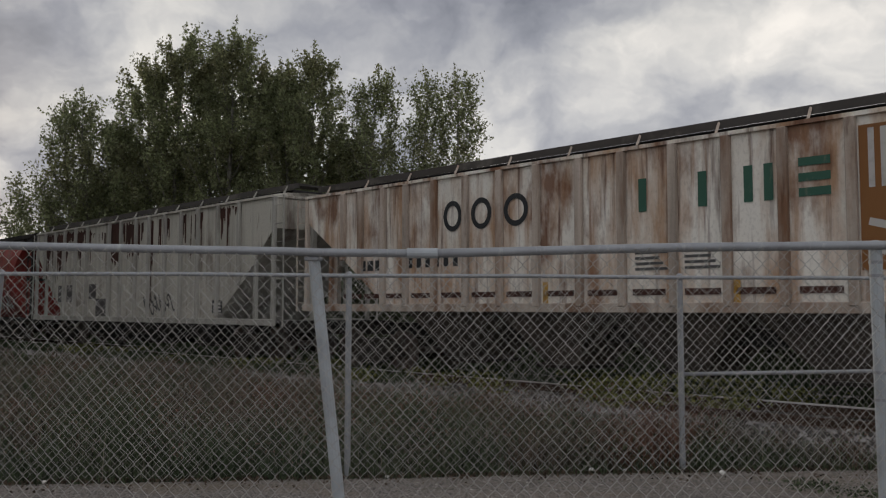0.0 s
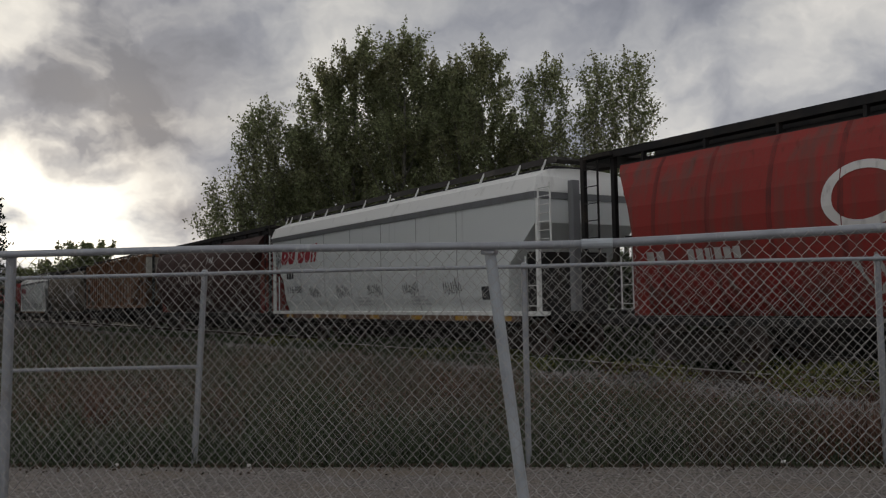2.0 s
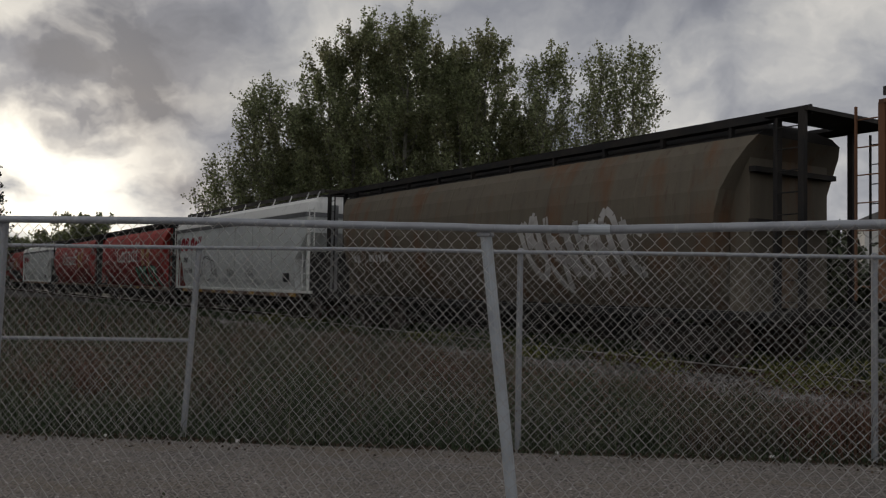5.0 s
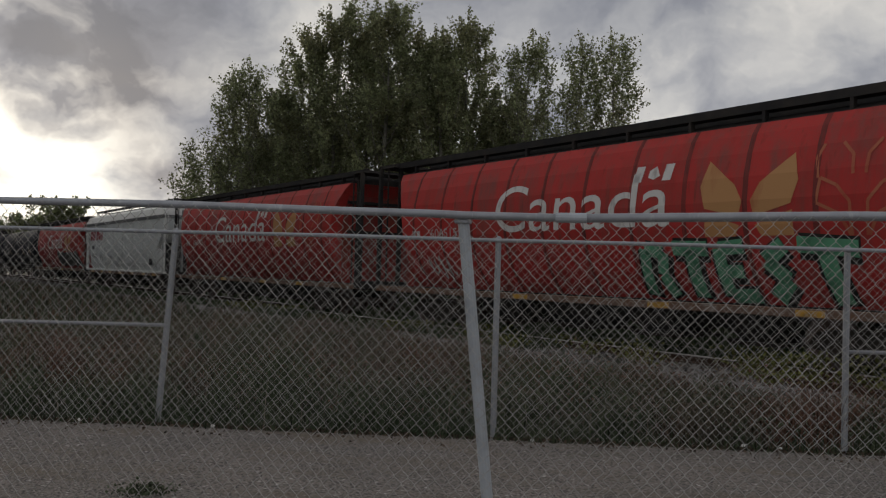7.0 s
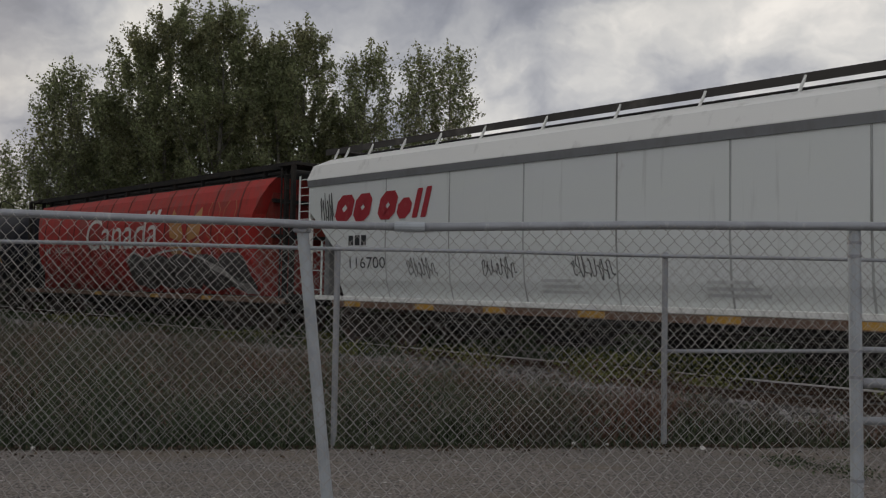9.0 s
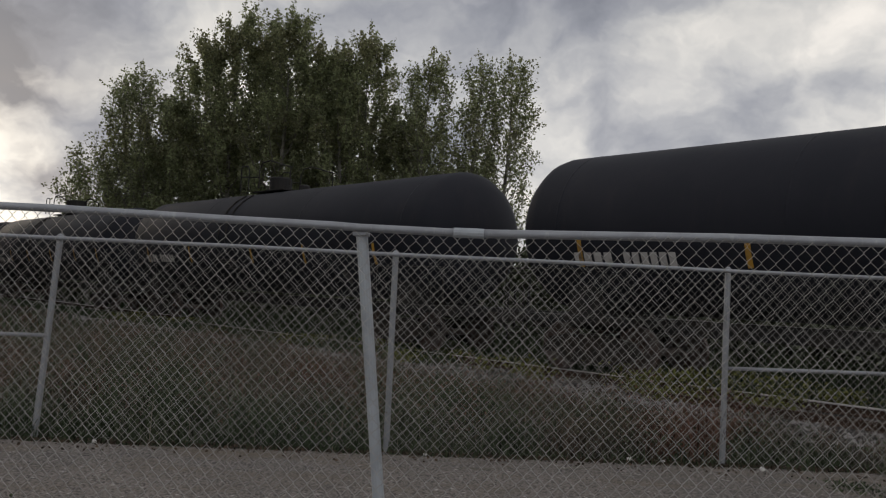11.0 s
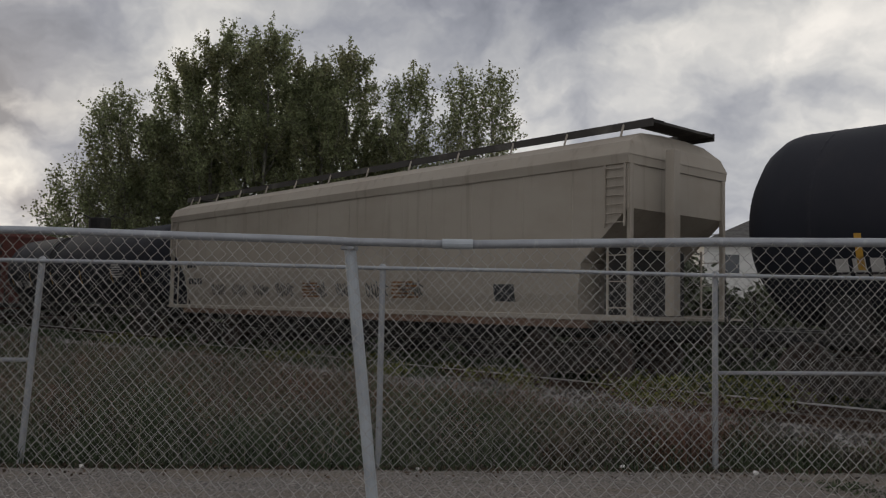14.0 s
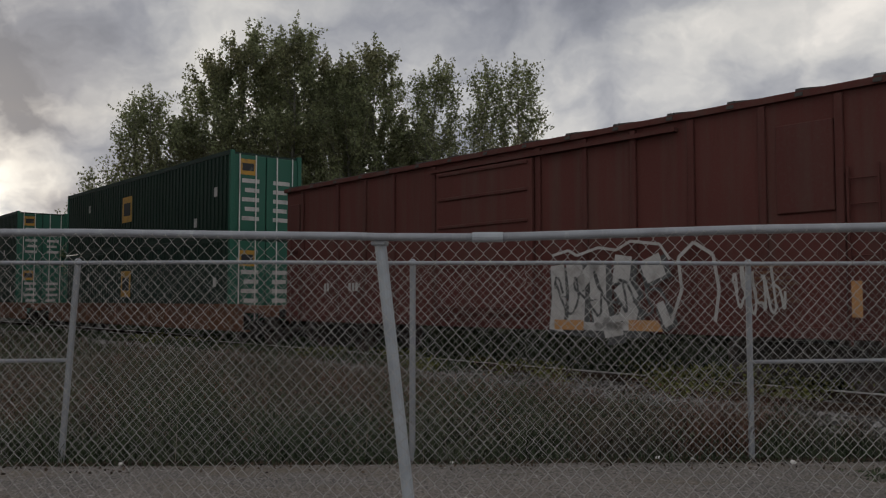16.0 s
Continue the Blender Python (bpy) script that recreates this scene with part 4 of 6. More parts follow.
def smooth_hopper(front, rear, label, mats, z0, fascia, top, seams, post_x, tan=False):
    root = thing("covered_hopper_car", label, "railway hopper car", "cars of the freight train")
    root, H = enlist(root, front, rear)
    body, trim, band = mats
    lv = [(z0, H - 1.18, 1.36), (z0 + 0.35, H - 1.12, 1.47), (2.15, H - 1.0, 1.53), (3.06, H, 1.53), (fascia, H, 1.53)]
    part("body", loft(B(), lv), body, root)
    part("roof", loft(B(), [(fascia + 0.15, H + 0.04, 1.575), (fascia + 0.17, H + 0.04, 1.575), (top, H - 0.02, 1.44), (top + 0.20, H - 0.12, 1.0), (top + 0.24, H - 0.12, 0.4)]), trim, root)
    part("eave_band", loft(B(), [(fascia, H + 0.025, 1.555), (fascia + 0.15, H + 0.03, 1.575)]), band, root, "dark band under the roof fascia")
    for x in seams:
        bm = B()
        prev = None
        for z, _, w in lv:
            cur = [bm.verts.new((x - 0.018, -w - 0.002, z)), bm.verts.new((x, -w - 0.012, z)), bm.verts.new((x + 0.018, -w - 0.002, z))]
            if prev:
                bm.faces.new((prev[0], prev[1], cur[1], cur[0]))
                bm.faces.new((prev[1], prev[2], cur[2], cur[1]))
            prev = cur
        part("weld_seam", bm, body if tan else M["cp_seam"], root)
    for sy in (-1, 1):
        y0, y1 = sorted((sy * 1.30, sy * 1.50))
        part("side_sill", box(B(), -H - 0.1, H + 0.1, y0, y1, z0 - 0.10, z0, 0.01), trim if not tan else body, root)
        y0, y1 = sorted((sy * 1.28, sy * 1.475))
        part("sill_web", box(B(), -H + 0.9, H - 0.9, y0, y1, z0 - 0.24, z0 - 0.10), M["sill_rust"], root, "rusty lower web of the side sill")
        for sx in (-1, 1):
            x = sx * H
            part("corner_post", box(B(), x - 0.04, x + 0.04, sy * 1.46 - 0.05, sy * 1.46 + 0.05, z0 - 0.1, fascia, 0.008), trim, root)
            ladder(root, x + (0.04 if (sx > 0) != tan else -0.46), sy * (1.57 if tan else 1.47), z0 + 1.5, fascia + (0.0 if tan else 0.3), trim)
            ladder(root, x + (-0.46 if sx > 0 else 0.04), sy * 1.47, z0 - 0.1, z0 + 1.25, trim, rungs=3)
    for sx in (-1, 1):
        part("end_platform", box(B(), min(sx * (H - 1.3), sx * (H + 0.45)), max(sx * (H - 1.3), sx * (H + 0.45)), -1.4, 1.4, z0 - 0.08, z0 - 0.03), trim, root)
        part("brake_post", box(B(), sx * (H + 0.3) - 0.09, sx * (H + 0.3) + 0.09, -0.75, -0.55, z0, top - 0.1, 0.01), band, root)
        # slope sheet in black: its deep shade is put into the colour
        part("slope_sheet", box(B(), sx * (H - 0.7) - 0.03, sx * (H - 0.7) + 0.03, -1.2, 1.2, z0 - 0.02, 2.6), M["black_steel"], root)
    running_board(root, H, top + (0.40 if not tan else 0.38), 0.98, M["roof_dark"], post_x, trim if not tan else body, top - 0.02, 0.12 if not tan else 0.0, 0.12)
    # black coaming, coloured as the shadow beneath the walkway
    part("hatch_coaming", box(B(), -H + 0.6, H - 0.6, -0.45, 0.45, top + 0.2, top + (0.38 if not tan else 0.27), 0.02), M["black_steel"], root)
    outlets(root, H, 4, z0 - 0.1, M["black_steel"])
    underframe(root, H, 0.45, M["black_steel"])
    for dz in (0.62, 0.70):
        part("brake_pipe", tube(B(), [(-H + 1, -1.1, dz), (H - 1, -1.1, dz)], 0.022, 6), M["truck"], root)
    return root, H, lv


def round_hopper(front, rear, label, mats, z0=1.0):
    """Cylindrical grain hopper: bulging sides, ends cut back, walkway over the whole roof."""
    root = thing("covered_hopper_car", label, "railway hopper car", "cars of the freight train")
    root, H = enlist(root, front, rear)
    body, end = mats
    lv = [(z0, H - 0.72, 0.86), (1.2, H - 0.70, 1.03), (1.5, H - 0.68, 1.23), (1.9, H - 0.67, 1.41), (2.3, H - 0.66, 1.51), (2.7, H - 0.62, 1.54), (3.1, H - 0.52, 1.51), (3.5, H - 0.32, 1.42), (3.82, H - 0.12, 1.30), (4.02, H, 1.16)]
    part("body", loft(B(), lv), body, root, smooth=False)
    # roof in black, with the walkway's deep shadow put into its colour
    part("roof", loft(B(), [(4.02, H, 1.16), (4.14, H, 0.92), (4.20, H, 0.4)]), M["black_steel"], root)
    rng = random.Random(int(abs(front) * 10))
    for i in range(11):
        x = -H + 1.2 + (2 * H - 2.4) * i / 10
        bm = B()
        prev = None
        for z, L, w in lv:
            if abs(x) > L:
                continue
            cur = [bm.verts.new((x - 0.05, -w - 0.003, z)), bm.verts.new((x, -w - 0.014, z)), bm.verts.new((x + 0.05, -w - 0.003, z))]
            if prev:
                bm.faces.new((prev[0], prev[1], cur[1], cur[0]))
                bm.faces.new((prev[1], prev[2], cur[2], cur[1]))
            prev = cur
        part("weld_seam", bm, M["seam_red"] if body in (M["grain_red"], M["grain_red_b"]) else body, root)
    for sy in (-1, 1):
        y0, y1 = sorted((sy * 1.16, sy * 1.42))
        part("side_sill", box(B(), -H - 0.9, H + 0.9, y0, y1, z0 - 0.16, z0 - 0.02, 0.01), M["sill_rust"] if body is M["grain_red_b"] else M["black_steel"], root)
        for sx in (-1, 1):
            for dx, yy in ((0.95, 1.30), (0.30, 1.05)):
                part("end_post", box(B(), sx * (H + dx) - 0.05, sx * (H + dx) + 0.05, sy * yy - 0.05, sy * yy + 0.05, z0, 4.26), M["black_steel"], root)
            ladder(root, sx * (H + 0.95) + (-0.46 if sx > 0 else 0.04), sy * 1.33, z0, 4.2, M["black_steel"], rungs=9)
    for sx in (-1, 1):
        part("end_sheet", box(B(), sx * (H - 0.42) - 0.2, sx * (H - 0.42) + 0.2, -1.10, 1.10, 1.0, 4.0), end, root)
        for z in (2.5, 3.4):
            part("end_rail", box(B(), min(sx * (H - 0.2), sx * (H - 0.06)), max(sx * (H - 0.2), sx * (H - 0.06)), -1.15, 1.15, z, z + 0.09), M["black_steel"], root)
        part("end_platform", box(B(), min(sx * (H - 1.9), sx * (H + 1.0)), max(sx * (H - 1.9), sx * (H + 1.0)), -1.3, 1.3, z0 - 0.06, z0), M["black_steel"], root)
    for sy in (-1, 1):
        y0, y1 = sorted((sy * 1.14, sy * 0.72))
        board = part("running_board", box(B(), -H - 1.0, H + 1.0, y0, y1, 4.26, 4.33), M["black_steel"], root, "black steel roof walkway")
        part("edge_angle", box(B(), -H - 1.0, H + 1.0, sy * 1.14 - 0.02, sy * 1.14 + 0.02, 4.22, 4.37), M["black_steel"], board)
        for i in range(10):
            x = -H + 0.6 + (2 * H - 1.2) * i / 9
            part("bracket", box(B(), x - 0.03, x + 0.03, min(sy * 1.15, sy * 1.05), max(sy * 1.15, sy * 1.05), 3.92, 4.26), M["black_steel"], root)
    for sx in (-1, 1):
        part("end_board", box(B(), min(sx * (H + 0.2), sx * (H + 1.05)), max(sx * (H + 0.2), sx * (H + 1.05)), -1.3, 1.3, 4.25, 4.32), M["black_steel"], root)
    # this coaming too is blackened for the walkway's shadow
    part("hatch_coaming", box(B(), -H + 0.3, H - 0.3, -0.5, 0.5, 4.15, 4.34, 0.03), M["black_steel"], root)
    outlets(root, H, 4, z0 - 0.05, M["black_steel"])
    underframe(root, H, 0.95, M["black_steel"])
    return root, H, lv


def wordmark(root, lv, mat_word, faded=False):
    lettering("Canada", -2.86, 2.32, 1.02, 5.08, lv, M["word_dim"] if faded else mat_word, root, "large faded white word on the side", shear=0.05)
    # small flag over the last letter
    decal("flag", [[(1.30, 3.16), (1.50, 3.16), (1.56, 3.46), (1.36, 3.46)], [(2.0, 3.16), (2.2, 3.16), (2.26, 3.46), (2.06, 3.46)],
                   [(1.66, 3.24), (1.80, 3.19), (1.94, 3.26), (1.90, 3.34), (1.84, 3.44), (1.76, 3.40), (1.68, 3.36)]], lv, mat_word, root, "white flag outline")
    # the two halves of a wheat ear, filled, then one in outline
    for name, x0, mat in (("wheat_emblem", 2.98, "wheat_dim" if faded else "wheat"),):
        left = [(x0, 2.12), (x0 + 0.62, 2.12), (x0 + 0.72, 2.30), (x0 + 0.03, 2.52)]
        right = [(x0 + 1.02, 2.30), (x0 + 1.12, 2.12), (x0 + 1.72, 2.12), (x0 + 1.70, 2.52)]
        leaf_l = [(x0 + 0.02, 2.60), (x0 + 0.70, 2.44), (x0 + 0.78, 2.70), (x0 + 0.62, 2.98), (x0 + 0.06, 3.42), (x0 - 0.08, 2.98)]
        leaf_r = [(x0 + 1.0, 2.44), (x0 + 1.68, 2.62), (x0 + 1.80, 2.98), (x0 + 1.70, 3.42), (x0 + 1.10, 2.98), (x0 + 0.94, 2.70)]
        decal(name, [left, right, leaf_l, leaf_r], lv, M[mat], root, "faded yellow wheat emblem")
    x0 = 5.05
    lines = []
    for k in (-1, 1):
        c = x0 + 0.72
        lines += stroke([(c + k * 0.12, 2.1), (c + k * 0.14, 2.6), (c + k * 0.35, 2.85), (c + k * 0.62, 2.98), (c + k * 0.68, 2.6), (c + k * 0.30, 2.42), (c + k * 0.14, 2.1)], 0.05)
        lines += stroke([(c + k * 0.10, 3.0), (c + k * 0.12, 3.3), (c + k * 0.30, 3.5)], 0.05)
        lines += stroke([(c + k * 0.66, 2.98), (c + k * 0.70, 3.3), (c + k * 0.60, 3.5)], 0.05)
    decal("wheat_outline", lines, lv, M["wheat_dim" if faded else "wheat_line"], root, "faded outline of a wheat ear")


def tank_car(front, rear, label, dome, seed, number=""):
    root = thing("tank_car", label, "railway tank car", "tank cars of the freight train")
    root, H = enlist(root, front, rear)
    R, zc = (1.52, 2.65) if seed != 5 else (1.46, 2.61)
    n = 40
    prof = [(-H, 0.0)] + [(-H + 0.85 * (1 - math.cos(a)), R * math.sin(a)) for a in (0.25, 0.5, 0.8, 1.1, 1.35, math.pi / 2)]
    prof += [(-H / 3, R), (H / 3, R)] + [(-x, r) for x, r in reversed(prof)]
    bm = B()
    rings = [[bm.verts.new((x, -r * math.sin(2 * math.pi * k / n), zc + r * math.cos(2 * math.pi * k / n))) for k in range(n)] for x, r in prof[1:-1]]
    for a, b in zip(rings, rings[1:]):
        for k in range(n):
            bm.faces.new((a[k], b[k], b[(k + 1) % n], a[(k + 1) % n]))
    for ring, px, rev in ((rings[0], -H, False), (rings[-1], H, True)):
        tip = bm.verts.new((px, 0, zc))
        for k in range(n):
            bm.faces.new((ring[k], ring[(k + 1) % n], tip) if not rev else (ring[(k + 1) % n], ring[k], tip))
    bmesh.ops.recalc_face_normals(bm, faces=bm.faces[:])
    part("tank_shell", bm, M["tank_black"], root, "black cylindrical tank with domed ends", smooth=True)
    lv = [(zc + R * math.sin(math.radians(a)), H, R * math.cos(math.radians(a))) for a in range(-60, 61, 8)]
    for x in (-H + 1.4, -H / 3, H / 3, H - 1.4):
        bm = B()
        for k in range(n):
            a, b = 2 * math.pi * k / n, 2 * math.pi * (k + 1) / n
            vs = [bm.verts.new((x + dx, -(R + h) * math.sin(t), zc + (R + h) * math.cos(t))) for dx, h, t in ((-0.03, 0.0, a), (0, 0.006, a), (0, 0.006, b), (-0.03, 0.0, b))]
            bm.faces.new(vs)
            vs2 = [bm.verts.new((x + dx, -(R + h) * math.sin(t), zc + (R + h) * math.cos(t))) for dx, h, t in ((0, 0.006, a), (0.03, 0.0, a), (0.03, 0.0, b), (0, 0.006, b))]
            bm.faces.new(vs2)
        part("weld_seam", bm, M["tank_black"], root)
    # valve platform with its housing and hand rails
    px = {"wide": -0.85 if seed != 5 else -1.35, "drum": -0.1, "low": -0.6}[dome]
    deck = part("valve_platform", box(B(), px - 0.85, px + 1.0, -0.5, 0.5, zc + R - 0.01, zc + R + 0.025), M["black_steel"], root)
    bm = B()
    if dome == "wide":
        tube(bm, [(px + 0.9, 0, zc + R), (px + 0.9, 0, zc + R + 0.12), (px + 0.9, 0, zc + R + 0.13), (px + 0.9, 0, zc + R + 0.62), (px + 0.9, 0, zc + R + 0.66)], [0.52, 0.52, 0.44, 0.44, 0.40], 20)
    elif dome == "drum":
        tube(bm, [(px, 0, zc + R), (px, 0, zc + R + 0.1), (px, 0, zc + R + 0.12), (px, 0, zc + R + 0.40), (px, 0, zc + R + 0.55)], [0.36, 0.36, 0.28, 0.28, 0.14], 18)
    else:
        tube(bm, [(px, 0, zc + R), (px, 0, zc + R + 0.42), (px, 0, zc + R + 0.46)], [0.34, 0.34, 0.30], 18)
    part("valve_housing", bm, M["black_steel"], root)
    for k, vx in enumerate((px - 0.45, px - 0.15, px + 1.05)):
        bm = B()
        tube(bm, [(vx, 0.2, zc + R), (vx, 0.2, zc + R + 0.16), (vx, 0.2, zc + R + 0.2)], [0.17, 0.17, 0.1], 10)
        part("fitting", bm, M["black_steel"], root)
    for y in (-0.72, 0.72):
        t = zc + R + 0.05
        a, b = px - 1.2, px + 1.25
        if seed != 5:
            part("hand_rail", tube(B(), [(a, y, t), (a, y, t + 0.68), (a + 0.08, y, t + 0.74), (a + 0.42, y, t + 0.74), (a + 0.5, y, t + 0.66), (a + 0.5, y, t)], 0.022, 6), M["black_steel"], deck)
        part("hand_rail", tube(B(), [(a + 1.15, y, t), (a + 1.15, y, t + 0.55), (a + 1.3, y, t + 0.76), (a + 1.75, y, t + 0.80), (b + 0.5, y, t + 0.52), (b + 0.5, y, t)], 0.022, 6), M["black_steel"], deck)
        if seed != 5:
            part("hand_rail", tube(B(), [(a, y, t + 0.42), (a + 1.2, y, t + 0.34)], 0.018, 6), M["black_steel"], deck)
    for sx in (-0.9, -0.45):
        bm = tube(B(), [(px + sx, -(R + 0.02) * math.sin(t), zc + (R + 0.02) * math.cos(t)) for t in (0.45, 0.7, 0.95, 1.2, 1.45, 1.7)], 0.03, 6)
        part("overflow_streak", bm, M["black_steel"], root, "dark pipe running down the tank")
    xs = {"wide": (-7.25, -4.65, -1.9, 1.5, 4.6, 7.2), "drum": (-6.6, -3.3, -1.4, 1.6, 4.6, 7.2), "low": (-6.9, -3.6, 0.4, 3.2, 6.3)}[dome]
    for x in xs:
        decal("reflector", [[(x, 1.94), (x + 0.10, 1.94), (x + 0.10, 2.44), (x, 2.44)]], lv, M["yellow"], root, "yellow reflector strip", 0.008)
    rng = random.Random(seed)
    decal("stencil_lines", rows_of(-1.6, 1.75, 1.1, 0.35, 5), lv, M["graffiti_grey"], root, "small faded stencilled lines", 0.008)
    if seed == 5:
        decal("stencil_block", rows_of(H - 3.9, 2.15, 0.95, 0.5, 6), lv, M["graffiti_white"], root, "white stencilled table", 0.008)
    if seed in (1, 4):
        decal("stencil_block", rows_of(H - 3.0, 2.45, 1.0, 0.5, 6), lv, M["graffiti_white"], root, "white stencilled table", 0.008)
    if number:
        decal("mark_bars", bars(-6.9, 1.85, 0.95, 0.25, 4), lv, M["graffiti_white"], root, "pale reporting mark", 0.008)
        lettering(number, -5.8, 1.82, 0.25, 1.1, lv, M["white_paint"], root, "pale car number")
    else:
        decal("mark_bars", bars(-7.0, 1.95, 0.9, 0.24, 4) + bars(-5.9, 1.95, 1.1, 0.24, 6), lv, M["graffiti_white"], root, "pale reporting mark", 0.008)
    # placard
    decal("placard", [[(4.9, 1.45), (5.08, 1.63), (4.9, 1.81), (4.72, 1.63)]], lv, M["graffiti_grey"], root, "grey diamond placard", 0.03)
    for sx in (-1, 1):
        part("stub_sill", box(B(), min(sx * (H - 3.0), sx * (H + 0.1)), max(sx * (H - 3.0), sx * (H + 0.1)), -1.3, 1.3, 0.92, 1.05), M["black_steel"], root)
        part("saddle", box(B(), sx * (H - 1.75) - 0.3, sx * (H - 1.75) + 0.3, -1.1, 1.1, 1.0, 1.6), M["black_steel"], root)
    for sx in (-1, 1):
        for sy in (-1, 1):
            ladder(root, sx * (H - 0.25) - 0.2, sy * 1.32, 0.5, 1.6, M["black_steel"], rungs=4)
            part("end_rail", tube(B(), [(sx * (H - 2.4), sy * 1.34, 1.05), (sx * (H - 2.4), sy * 1.34, 1.9), (sx * H, sy * 1.34, 1.9), (sx * H, sy * 1.34, 1.05)], 0.02, 6), M["black_steel"], root)
    underframe(root, H - 0.15, 0.15, M["black_steel"])
    return root, H, lv


def box_car(front, rear):
    root = thing("box_car", "oxide-red steel box car with spray paint on its side", "railway box car", "cars of the freight train")
    root, H = enlist(root, front, rear)
    lv = [(0.95, H, 1.50), (4.28, H, 1.50)]
    part("body", loft(B(), lv), M["box_red"], root)
    part("roof", loft(B(), [(4.28, H + 0.06, 1.58), (4.38, H + 0.06, 1.58), (4.52, H + 0.02, 0.8), (4.56, H, 0.1)]), M["box_red"], root)
    for i in range(15):
        x = -H + 0.25 + (2 * H - 0.5) * i / 14
        part("roof_rib", loft(B(), [(4.30, 0.06, 1.60), (4.42, 0.06, 1.56), (4.58, 0.05, 0.75)]), M["roof_dark"], root).location.x = x
    for x in (-7.25, -5.55, -4.35, -3.2, -1.7, 1.45, 2.6, 3.7, 4.85, 6.1, 7.28):
        for sy in (-1, 1):
            y0, y1 = sorted((sy * 1.50, sy * 1.56))
            part("side_rib", box(B(), x - 0.06, x + 0.06, y0, y1, 0.95, 4.26, 0.012), M["box_rib"], root)
    door = part("sliding_door", box(B(), -1.55, 1.33, -1.60, -1.50, 1.05, 4.08, 0.012), M["box_red"], root, "oxide-red sliding door")
    for z in (1.15, 2.0, 2.85, 3.45, 3.98):
        part("door_rib", box(B(), -1.45, 1.23, -1.635, -1.60, z, z + 0.07, 0.01), M["box_rib"], door)
    part("door_track", box(B(), -1.75, 4.6, -1.62, -1.50, 4.10, 4.17), M["box_rib"], root)
    for x0, x1 in ((6.32, 7.2), (-7.9, -7.4)):
        part("side_panel", box(B(), x0, x1, -1.545, -1.50, 2.6, 3.92, 0.015), M["box_rib"], root)
    part("side_sill", box(B(), -H, H, -1.53, 1.53, 0.78, 0.95, 0.01), M["box_rib"], root)
    for sx in (-1, 1):
        for k in range(8):
            z = 1.2 + 0.36 * k
            part("end_seam", box(B(), min(sx * H, sx * (H + 0.02)), max(sx * H, sx * (H + 0.02)), -1.2, 1.2, z, z + 0.035), M["box_rib"], root)
            for y in (-1.32, 1.18):
                part("end_slot", box(B(), min(sx * H, sx * (H + 0.012)), max(sx * H, sx * (H + 0.012)), y, y + 0.15, z + 0.06, z + 0.25), M["black_steel"], root)
        ladder(root, sx * (H - 0.5) - 0.2, -1.56, 0.7, 3.2, M["box_rib"], rungs=7)
    rng = random.Random(8)
    lv2 = [(0.6, H, 1.575), (4.2, H, 1.575)]
    fat = [([(1.98, 0.78), (2.06, 1.40), (2.02, 1.98)], 0.34), ([(2.46, 0.80), (2.50, 1.5), (2.42, 2.02)], 0.38), ([(2.42, 1.5), (2.95, 1.98)], 0.26),
           ([(2.98, 2.0), (2.98, 1.35), (3.10, 0.85), (3.50, 0.92)], 0.36), ([(3.55, 2.10), (3.48, 1.62), (3.72, 1.30), (3.58, 0.95)], 0.36), ([(4.08, 2.05), (4.22, 1.68)], 0.42), ([(4.28, 1.30), (4.46, 0.92)], 0.16), ([(2.1, 0.90), (2.9, 0.87), (4.0, 0.90)], 0.14)]
    for line, t in fat:
        decal("spray_shadow", stroke([(x + 0.05, z - 0.05) for x, z in line], t + 0.15), lv2, M["scrawl"], root, "black spray-painted outline", 0.058)
    for line, t in fat:
        decal("spray_paint", stroke(line, t), lv2, M["graffiti_white"], root, "chalky white spray-painted stroke", 0.064)
    decal("spray_outline", scribble(rng, 1.7, 0.9, 2.9, 1.1, 15, 0.05), lv2, M["scrawl"], root, "black spray-painted lines", 0.068)
    decal("spray_highlight", stroke([(4.50, 0.95), (4.72, 1.5), (4.66, 2.02), (4.95, 2.26), (5.30, 2.05), (5.40, 1.5), (5.32, 1.0)], 0.06) + stroke([(1.9, 2.16), (2.3, 2.24), (2.5, 2.14), (3.0, 2.26), (3.4, 2.2), (3.7, 2.34), (4.3, 2.26), (4.5, 2.0)], 0.05), lv2, M["graffiti_white"], root, "white spray-painted outline", 0.07)
    decal("spray_tag", scribble(rng, 5.55, 0.95, 1.0, 1.0, 16, 0.04), lv2, M["graffiti_white"], root, "thin white spray-painted scrawl", 0.062)
    decal("ochre_patch", [[(1.95, 0.80), (2.65, 0.80), (2.65, 0.98), (1.95, 0.98)], [(3.65, 0.82), (4.35, 0.82), (4.25, 1.0), (3.65, 1.0)], [(7.45, 1.1), (7.60, 1.1), (7.60, 1.6), (7.45, 1.6)]], lv2, M["wheat"], root, "ochre paint patches", 0.074)
    decal("mark_bars", bars(-6.0, 1.56, 0.25, 0.2, 2) + bars(-4.9, 1.56, 0.45, 0.2, 3), lv2, M["graffiti_white"], root, "faded white stencils", 0.05)
    decal("stencil_lines", rows_of(5.9, 1.3, 0.8, 0.6, 7), lv2, M["well_rust"], root, "faint stencilled lines", 0.05)
    underframe(root, H, 0.4, M["black_steel"])
    return root


